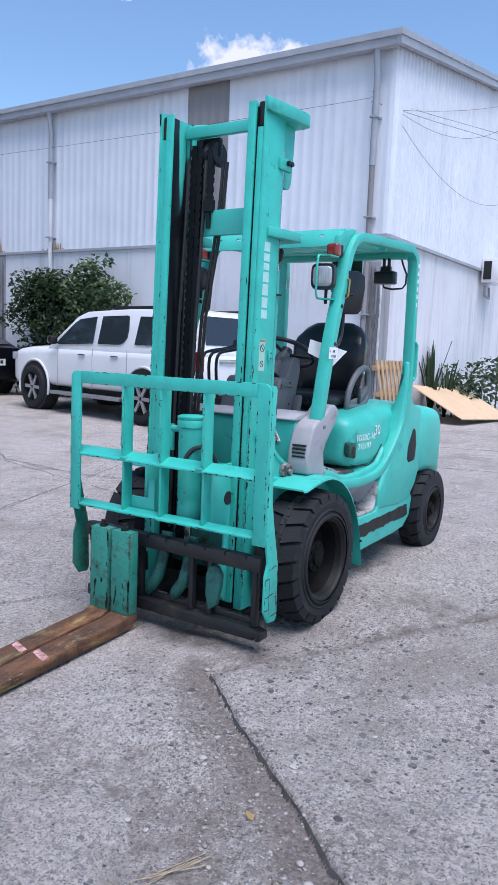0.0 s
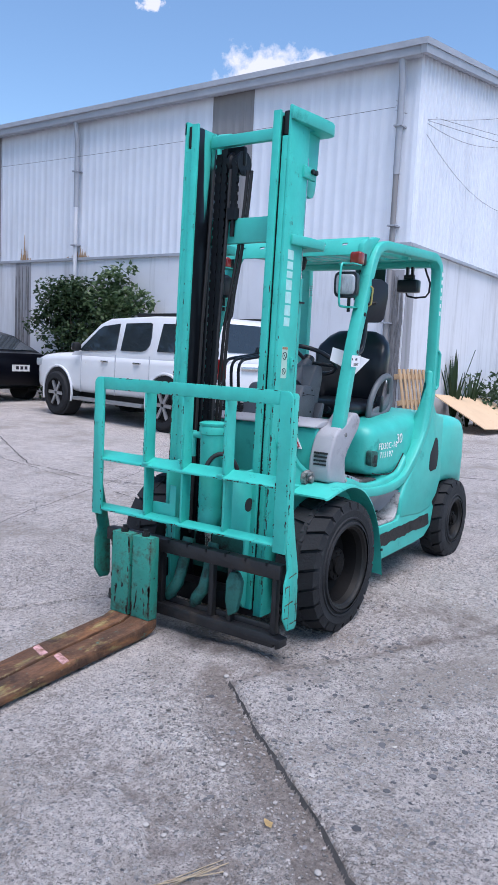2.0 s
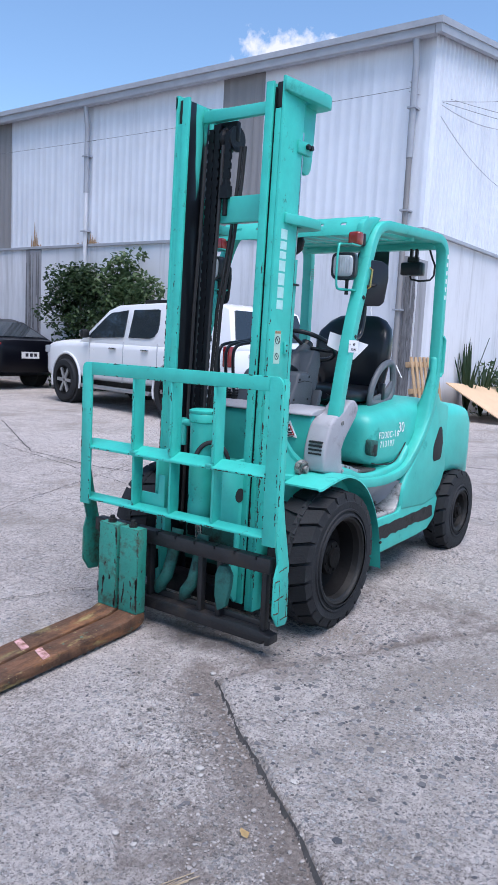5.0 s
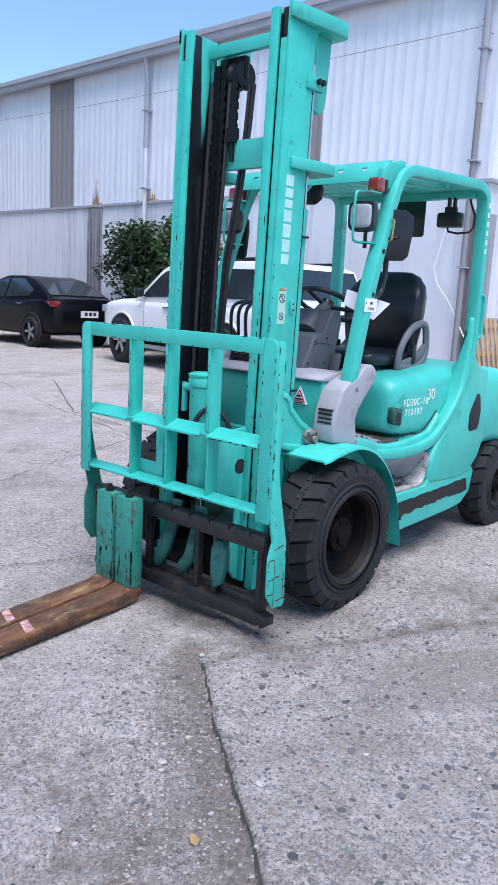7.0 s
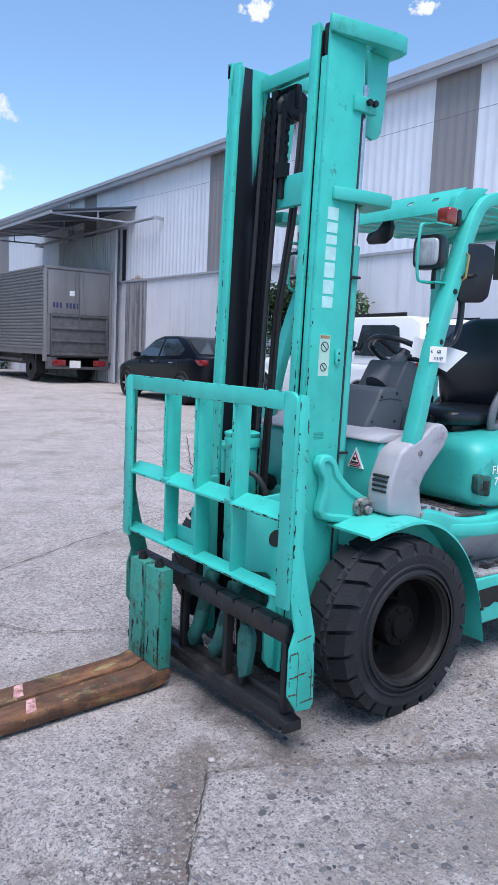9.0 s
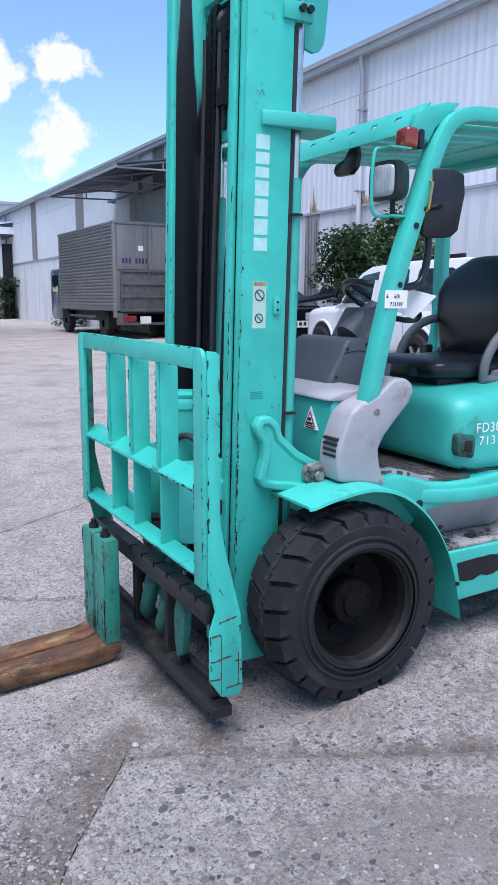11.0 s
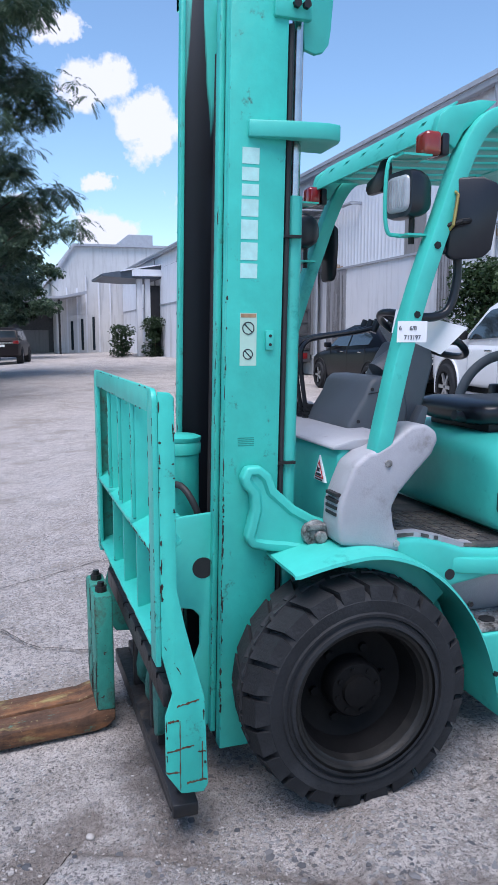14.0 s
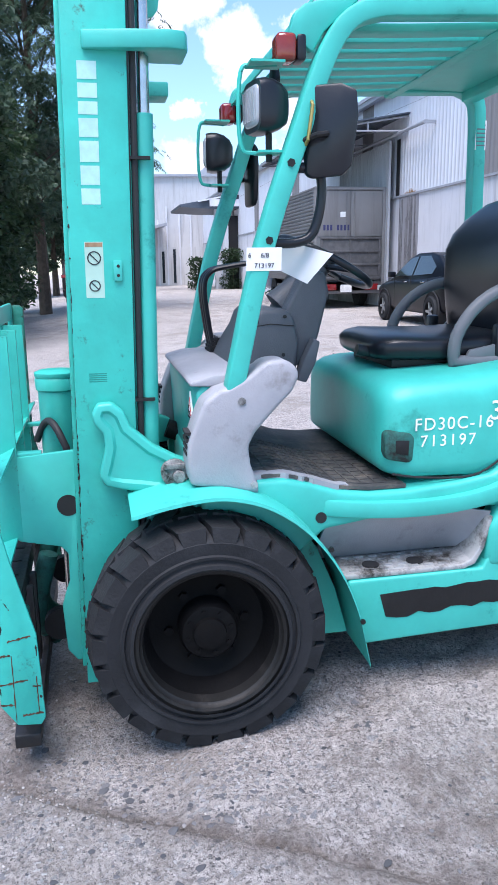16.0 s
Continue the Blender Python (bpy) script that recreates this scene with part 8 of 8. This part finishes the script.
for y in (4.2, 5.0, 5.7, 6.7, 7.6):
    bm = bmesh.new()
    bm_box(bm, (-60.0, y, 0.0), (-59.85, y + 0.12, 6.2 if y > 5.5 else 5.2))
    part("pilaster", bm, m_plaster, shed)
for y in (4.5, 5.3, 6.2):
    bm = bmesh.new()
    bm_box(bm, (-59.92, y, 0.3), (-59.86, y + 0.20, 1.7 + y * 0.2))
    part("window", bm, m_glass, shed)
bm = bmesh.new()
bm_box(bm, (-60.02, 3.42, 0.0), (-59.9, 9.0, 3.1))
part("lower_wall", bm, m_shed, shed)
bm = bmesh.new()
bm_prism(bm, [(9.3, 8.6), (9.3, 9.5), (9.9, 10.0), (12, 10.0), (12, 8.6)], "x", -72, -64)
part("ridge_vent", bm, m_trimgrey, shed)
garage = thing("open_garage", "low dark open garage with a thin sheet roof", "building", (-62, 2, 0))
bm = bmesh.new()
bm_prism(bm, [(-2.5, 4.05), (3.6, 4.35), (5.4, 4.75), (5.4, 4.55), (3.6, 4.18), (-2.5, 3.9)], "x", -64, -56)
part("roof", bm, m_trimgrey, garage)
bm = bmesh.new()
bm_box(bm, (-64, -2.5, 0), (-63.8, 3.8, 4.2))
part("back_wall", bm, material("dark_grey_wall", (0.09, 0.09, 0.095), 0.7, vary=0.3), garage)
bm = bmesh.new()
bm_box(bm, (-63.79, 0.3, 0), (-63.7, 3.0, 1.9))
part("shutter", bm, m_skylight, garage)
for y in (-2.4, 0.0, 3.3):
    bm = bmesh.new()
    bm_box(bm, (-56.4, y, 0), (-56.25, y + 0.15, 4.1))
    part("post", bm, m_dark, garage)

# ---- plants ----


def leaf_material(name, base, base2):
    m = bpy.data.materials.new(name)
    m.use_nodes = True
    n, l = m.node_tree.nodes, m.node_tree.links
    b = n["Principled BSDF"]
    b.inputs["Roughness"].default_value = 0.5
    geo = n.new("ShaderNodeNewGeometry")
    mx = n.new("ShaderNodeMix")
    mx.data_type = "RGBA"
    l.new(geo.outputs["Random Per Island"], mx.inputs["Factor"])
    mx.inputs["A"].default_value, mx.inputs["B"].default_value = (*base, 1), (*base2, 1)
    l.new(mx.outputs["Result"], b.inputs["Base Color"])
    b.inputs["Transmission Weight"].default_value = 0.0
    tr = n.new("ShaderNodeBsdfTranslucent")
    l.new(mx.outputs["Result"], tr.inputs["Color"])
    ms = n.new("ShaderNodeMixShader")
    ms.inputs[0].default_value = 0.38
    l.new(b.outputs[0], ms.inputs[1])
    l.new(tr.outputs[0], ms.inputs[2])
    l.new(ms.outputs[0], n["Material Output"].inputs["Surface"])
    return m


m_leaf = leaf_material("green_leaves", (0.022, 0.050, 0.022), (0.062, 0.108, 0.045))
m_leaf_pale = leaf_material("pale_green_leaves", (0.04, 0.085, 0.035), (0.12, 0.18, 0.08))
m_leaf_dark = leaf_material("dark_green_leaves", (0.012, 0.032, 0.014), (0.035, 0.07, 0.025))
m_bark = material("bark", (0.10, 0.075, 0.055), 0.9, vary=0.4, scale=8, bump=0.5, bump_scale=30)


def leaves(rnd, blobs, per, size, droop=0.3):
    """Pointed leaves scattered through clumps (centre, radius)."""
    vs, fs = [], []
    for (cx, cy, cz), r in blobs:
        for _ in range(int(per * r * r)):
            d = Vector((rnd.gauss(0, 1), rnd.gauss(0, 1), rnd.gauss(0, 1))).normalized() * r * (0.55 + 0.5 * rnd.random() ** 0.5)
            p = Vector((cx, cy, cz)) + Vector((d.x, d.y, d.z * 0.85))
            ax = Vector((rnd.gauss(0, 1), rnd.gauss(0, 1), rnd.gauss(0, 0.6) - droop)).normalized()
            sd = ax.cross(Vector((rnd.gauss(0, 0.5), rnd.gauss(0, 0.5), 1))).normalized()
            ln, wd = size * rnd.uniform(0.7, 1.3), size * rnd.uniform(0.28, 0.42)
            nm = ax.cross(sd) * (0.12 * size)
            k = len(vs)
            vs += [p, p + ax * ln * 0.45 + sd * wd - nm, p + ax * ln, p + ax * ln * 0.45 - sd * wd - nm]
            fs += [(k, k + 1, k + 2), (k, k + 2, k + 3)]
    return vs, fs


def sprays(rnd, blobs, per, size):
    """Drooping feathery sprays: leaflets in pairs along a bent stalk."""
    vs, fs = [], []
    for (cx, cy, cz), r in blobs:
        for _ in range(max(1, int(per * r * r / 15))):
            d = Vector((rnd.gauss(0, 1), rnd.gauss(0, 1), rnd.gauss(0, 0.6))).normalized()
            p = Vector((cx, cy, cz)) + d * r * rnd.uniform(0.2, 0.8)
            way = Vector((d.x, d.y, d.z * 0.4 + 0.1)).normalized()
            step = size * rnd.uniform(0.32, 0.44)
            for j in range(8):
                way = (way + Vector((0, 0, -0.13))).normalized()
                p = p + way * step
                side = way.cross(Vector((rnd.gauss(0, 0.2), rnd.gauss(0, 0.2), 1))).normalized()
                ln = size * (1.0 - 0.07 * abs(j - 3)) * rnd.uniform(0.85, 1.15)
                for sg in (1, -1):
                    ax = (side * sg + way * 0.7 + Vector((0, 0, -0.35 + rnd.gauss(0, 0.12)))).normalized()
                    w = ax.cross(Vector((way.x * 0.3, way.y * 0.3, 1))).normalized() * ln * 0.17
                    k = len(vs)
                    vs += [p, p + ax * ln * 0.45 + w, p + ax * ln, p + ax * ln * 0.45 - w]
                    fs += [(k, k + 1, k + 2), (k, k + 2, k + 3)]
    return vs, fs


def plant(name, label, category, at, rnd, blobs, per, size, mat, trunk, group="", droop=0.3, feathery=False):
    root = thing(name, label, category, at, group)
    vs, fs = sprays(rnd, blobs, per, size) if feathery else leaves(rnd, blobs, per, size, droop)
    me = bpy.data.meshes.new("crown")
    me.from_pydata(vs, [], fs)
    me.materials.append(mat)
    ob = new("crown", me)
    ob.parent = root
    ob.matrix_parent_inverse = root.matrix_world.inverted()
    for line, r0, r1 in trunk:
        bm = bmesh.new()
        pts = [Vector(p) for p in line]
        rings = []
        for i, p in enumerate(pts):
            r = r0 + (r1 - r0) * i / (len(pts) - 1)
            rings.append([p + Vector((r * math.cos(a * math.pi / 4), r * math.sin(a * math.pi / 4), 0)) for a in range(8)])
        bm_loft(bm, rings)
        part("trunk" if line is trunk[0][0] else "limb", bm, m_bark, root)
    return root


def cloud_of(rnd, c, spread, n, r0, r1):
    return [((c[0] + rnd.uniform(-1, 1) * spread[0], c[1] + rnd.uniform(-1, 1) * spread[1], c[2] + rnd.uniform(-1, 1) * spread[2]), rnd.uniform(r0, r1)) for _ in range(n)]


rn = random.Random(11)
plant("shrub", "dense dark green climbing shrub against the wall", "shrub", (-10.6, 8.2, 0.13), rn,
      cloud_of(rn, (-10.7, 8.3, 1.5), (0.55, 0.25, 1.1), 26, 0.28, 0.5) + cloud_of(rn, (-10.8, 8.35, 2.7), (0.25, 0.15, 0.4), 8, 0.15, 0.3) + cloud_of(rn, (-11.4, 8.2, 2.2), (0.3, 0.2, 0.4), 6, 0.12, 0.22), 1900, 0.10, m_leaf,
      [([(-10.6, 8.3, 0.1), (-10.65, 8.3, 1.0), (-10.7, 8.3, 2.4)], 0.05, 0.02), ([(-10.65, 8.3, 0.9), (-11.2, 8.25, 1.7), (-11.5, 8.2, 2.4)], 0.03, 0.01)], "wall shrubs")
plant("shrub", "tall pale leafy shrub against the wall", "shrub", (-9.2, 8.2, 0.13), rn,
      cloud_of(rn, (-9.2, 8.25, 1.6), (0.8, 0.25, 0.9), 26, 0.22, 0.42) + cloud_of(rn, (-9.35, 8.3, 2.75), (0.4, 0.15, 0.3), 9, 0.12, 0.25), 1000, 0.13, m_leaf_pale,
      [([(-9.2, 8.3, 0.1), (-9.25, 8.3, 1.4), (-9.35, 8.3, 2.9)], 0.04, 0.012), ([(-9.2, 8.3, 0.8), (-8.7, 8.25, 1.7), (-8.4, 8.2, 2.3)], 0.025, 0.01)], "wall shrubs")
# weeds at the gable
for cx, cy, h in ((-2.7, 11.9, 1.15), (-2.6, 12.6, 1.05), (-2.55, 13.4, 1.25), (-2.5, 14.4, 1.2)):
    plant("weed_clump", "clump of green weeds by the gable wall", "weeds", (cx, cy, 0.15), rn,
          cloud_of(rn, (cx, cy, 0.15 + h * 0.5), (0.25, 0.5, h * 0.35), 9, 0.15, 0.3), 500, 0.12, m_leaf, [([(cx, cy, 0.1), (cx, cy, h * 0.8)], 0.02, 0.008)], "gable weeds")


def agave(x, y, z, h, n, rnd):
    root = thing("spiky_plant", "spiky green plant with upright sword leaves", "plant", (x, y, z), "gable weeds")
    for i in range(n):
        a, out = rnd.uniform(0, 6.28), rnd.uniform(0.08, 0.38)
        hh = h * rnd.uniform(0.65, 1.05)
        d = Vector((math.cos(a), math.sin(a), 0))
        t = Vector((-math.sin(a), math.cos(a), 0))
        bm = bmesh.new()
        rows = []
        for k, w in ((0, 0.028), (0.35, 0.042), (0.7, 0.03), (1.0, 0.002)):
            p = Vector((x, y, z)) + d * out * k ** 1.4 + Vector((0, 0, hh * k))
            rows.append((bm.verts.new(p + t * w), bm.verts.new(p + d * -0.012), bm.verts.new(p - t * w)))
        for p, q in zip(rows, rows[1:]):
            bm.faces.new((p[0], p[1], q[1], q[0]))
            bm.faces.new((p[1], p[2], q[2], q[1]))
        part("sword_leaf", bm, m_leaf_dark, root)


agave(-2.8, 10.9, 0.15, 1.45, 18, rn)
agave(-2.75, 11.6, 0.15, 1.1, 14, rn)
# pallets leaning by the gable and a cream board on the ground
m_pallet = material("raw_pallet_wood", (0.42, 0.28, 0.16), 0.8, vary=0.35, scale=5, streak=(8, 1, 1))
for k, (px, py, lean) in enumerate(((-2.84, 8.62, 11),)):
    pal = thing("pallet", "raw wooden pallet leaning by the gable wall", "pallet", (0, 0, 0))
    for i in range(7):
        bm = bmesh.new()
        bm_box(bm, (0.06, i * 0.175, 0.0), (0.08, i * 0.175 + 0.088, 1.12))
        part("slat", bm, m_pallet, pal, bevel=0.003)
    for z in (0.05, 0.5, 0.95):
        bm = bmesh.new()
        bm_box(bm, (-0.03, 0.0, z), (0.06, 1.12, z + 0.09))
        part("bearer", bm, m_pallet, pal, bevel=0.003)
    pal.matrix_world = pose(px, py, 0.14, 0, -lean, 4 * k)
m_board = material("cream_plywood", (0.60, 0.43, 0.27), 0.7, vary=0.12, scale=2, dirt=(0.4, 0.28, 0.17), dirt_amount=0.2, dirt_scale=2)
brd = bmesh.new()
bm_prism(brd, [(0, 0), (1.2, 0), (1.2, 0.018), (0, 0.018)], "y", 0.0, 2.4)
board = new("plywood_board", finish(brd, "plywood_board", m_board))
tagged(board, "cream plywood board leaning low on the ground", "board")
board.matrix_world = pose(-2.92, 10.1, 0.80, -3, 27, -8)

# trees and hedge along the far side of the yard


m_leaf_tree = leaf_material("feathery_leaves", (0.042, 0.082, 0.052), (0.10, 0.155, 0.092))


def tree(x, y, h, r, rnd, mat, label="tall broad tree with drooping feathery branches", size=0.15, per=1300, feathery=False):
    g = fall(y)
    top = (x + rnd.uniform(-0.3, 0.3), y, g + h * 0.75)
    trunk = [([(x, y, g - 0.05), (x + 0.1, y, g + h * 0.3), top], 0.22, 0.06)]
    blobs = []
    for i in range(26):
        a = 2.4 * i + rnd.uniform(-0.3, 0.3)
        zz = g + h * (0.23 + 0.79 * i / 26) + rnd.uniform(-0.4, 0.4)
        rr = r * rnd.uniform(0.6, 1.05) * (1.0 if i < 19 else 0.7)
        root_z = g + h * (0.16 + 0.57 * i / 26)
        tip = Vector((x + rr * math.cos(a), y + rr * math.sin(a), zz))
        base = Vector((x + 0.05, y, root_z))
        mid = base.lerp(tip, 0.55) + Vector((0, 0, 0.5))
        trunk.append(([tuple(base), tuple(mid), tuple(tip)], 0.06, 0.01))
        for k in range(24):
            f = rnd.uniform(0.25, 1.08)
            p = base.lerp(mid, f / 0.55) if f < 0.55 else mid.lerp(tip, (f - 0.55) / 0.45)
            w = 0.25 + 0.5 * (1 - abs(f - 0.6))
            blobs.append(((p.x + rnd.uniform(-w, w), p.y + rnd.uniform(-w, w), p.z - rnd.uniform(-0.15, 0.5)), rnd.uniform(0.14, 0.36)))
    for i in range(150):
        a, f = rnd.uniform(0, 6.28), rnd.random() ** 0.6
        z = g + h * rnd.uniform(0.25, 0.98)
        w = r * 0.62 * f * (1.15 - 0.5 * abs((z - g) / h - 0.5))
        blobs.append(((x + w * math.cos(a), y + w * math.sin(a), z), rnd.uniform(0.25, 0.5)))
    return plant("tree", label, "tree", (x, y, g), rnd, blobs, per, size, mat, trunk, "yard trees", 0.6, feathery)


tree(-25.0, -1.9, 16.5, 4.6, rn, m_leaf_tree, size=0.17, per=2300, feathery=True)
tree(-47.0, -2.5, 10.0, 5.0, rn, m_leaf_tree, size=0.24, per=700)
tree(-66.0, -1.0, 10.0, 5.0, rn, m_leaf_dark, size=0.28, per=500)
tree(-15.5, -4.6, 9.0, 3.6, rn, m_leaf_tree, size=0.16, per=900)
for x, y, h in ((-13.0, -2.9, 5.0), (-15.5, -2.8, 5.6), (-18.5, -2.8, 6.0), (-22.0, -2.7, 5.6), (-27.0, -2.9, 5.0)):
    plant("hedge_shrub", "dense green shrub along the side of the yard", "shrub", (x, y, fall(y)), rn,
          cloud_of(rn, (x, y - 0.3, h * 0.52), (1.3, 0.7, h * 0.44), 46, 0.45, 0.85), 430, 0.17, m_leaf, [([(x, y, -0.25), (x, y, h * 0.6)], 0.08, 0.03)], "yard hedge")
for x, y, h in ((-44.5, 6.2, 2.1), (-44.2, 8.2, 2.6), (-31.0, 8.2, 3.4)):
    plant("shrub", "dark green shrub by the wall", "shrub", (x, y, 0.1), rn,
          cloud_of(rn, (x, y, h * 0.5), (0.6, 0.4, h * 0.4), 14, 0.3, 0.5), 620, 0.16, m_leaf_dark, [([(x, y, 0.0), (x, y, h * 0.6)], 0.05, 0.02)], "wall shrubs")

# small things lying on the yard
m_dryleaf = material("dry_yellow_leaf", (0.62, 0.45, 0.22), 0.7, vary=0.2, scale=40)
m_straw = material("dry_straw", (0.36, 0.29, 0.20), 0.85, vary=0.3, scale=30)
gz = ground_height(1.135, -1.48)
bm = bmesh.new()
leaf = [bm.verts.new((1.135 + dx, -1.48 + dy, gz + dz)) for dx, dy, dz in ((-0.018, 0.010, 0.012), (-0.004, 0.017, 0.004), (0.013, 0.010, 0.010), (0.020, -0.010, 0.004), (0.004, -0.016, 0.009), (-0.010, -0.008, 0.016))]
bm.faces.new(leaf)
bmesh.ops.solidify(bm, geom=bm.faces, thickness=0.0012)
tagged(new("dry_leaf", finish(bm, "dry_leaf", m_dryleaf)), "small dry yellow leaf lying on the concrete", "leaf")
rt = random.Random(31)
for k in range(6):
    bm = bmesh.new()
    a, b = Vector((1.04 + rt.uniform(-0.02, 0.02), -1.87 + rt.uniform(-0.02, 0.02), 0)), Vector((1.12 + rt.uniform(-0.03, 0.03), -1.68 + rt.uniform(-0.06, 0.03), 0))
    m = a.lerp(b, 0.5) + Vector((rt.uniform(-0.012, 0.012), rt.uniform(-0.012, 0.012), 0))
    pts = [Vector((p.x, p.y, ground_height(p.x, p.y) + 0.005 + 0.002 * k)) for p in (a, a.lerp(m, 0.5), m, m.lerp(b, 0.5), b)]
    bm_tube(bm, pts, rt.uniform(0.0012, 0.0026), 5)
    tagged(new("twig", finish(bm, "twig", m_straw)), "dry brown twig lying on the concrete", "twig", "dry twigs")
m_pebble = material("white_pebble", (0.36, 0.34, 0.32), 0.8, vary=0.2, scale=40)
for x, y, r in ((0.44, -0.76, 0.012), (0.83, -1.70, 0.011), (0.90, -1.695, 0.009), (0.845, -1.335, 0.014), (0.87, -1.36, 0.009), (1.42, -1.62, 0.013), (1.36, -1.56, 0.011), (0.70, -1.24, 0.008)):
    bm = bmesh.new()
    bmesh.ops.create_icosphere(bm, subdivisions=2, radius=r)
    for v in bm.verts:
        v.co *= 1 + 0.22 * noise.noise(v.co * 120 + Vector((x, y, 0)) * 9)
        v.co.z *= 0.6
        v.co.x *= 1.2
    ob = new("pebble", finish(bm, "pebble", m_pebble, 60))
    ob.matrix_world = pose(x, y, ground_height(x, y) + r * 0.45, 0, 0, x * 900 % 180)
    tagged(ob, "pale pebble lying loose on the concrete", "pebble", "loose pebbles")
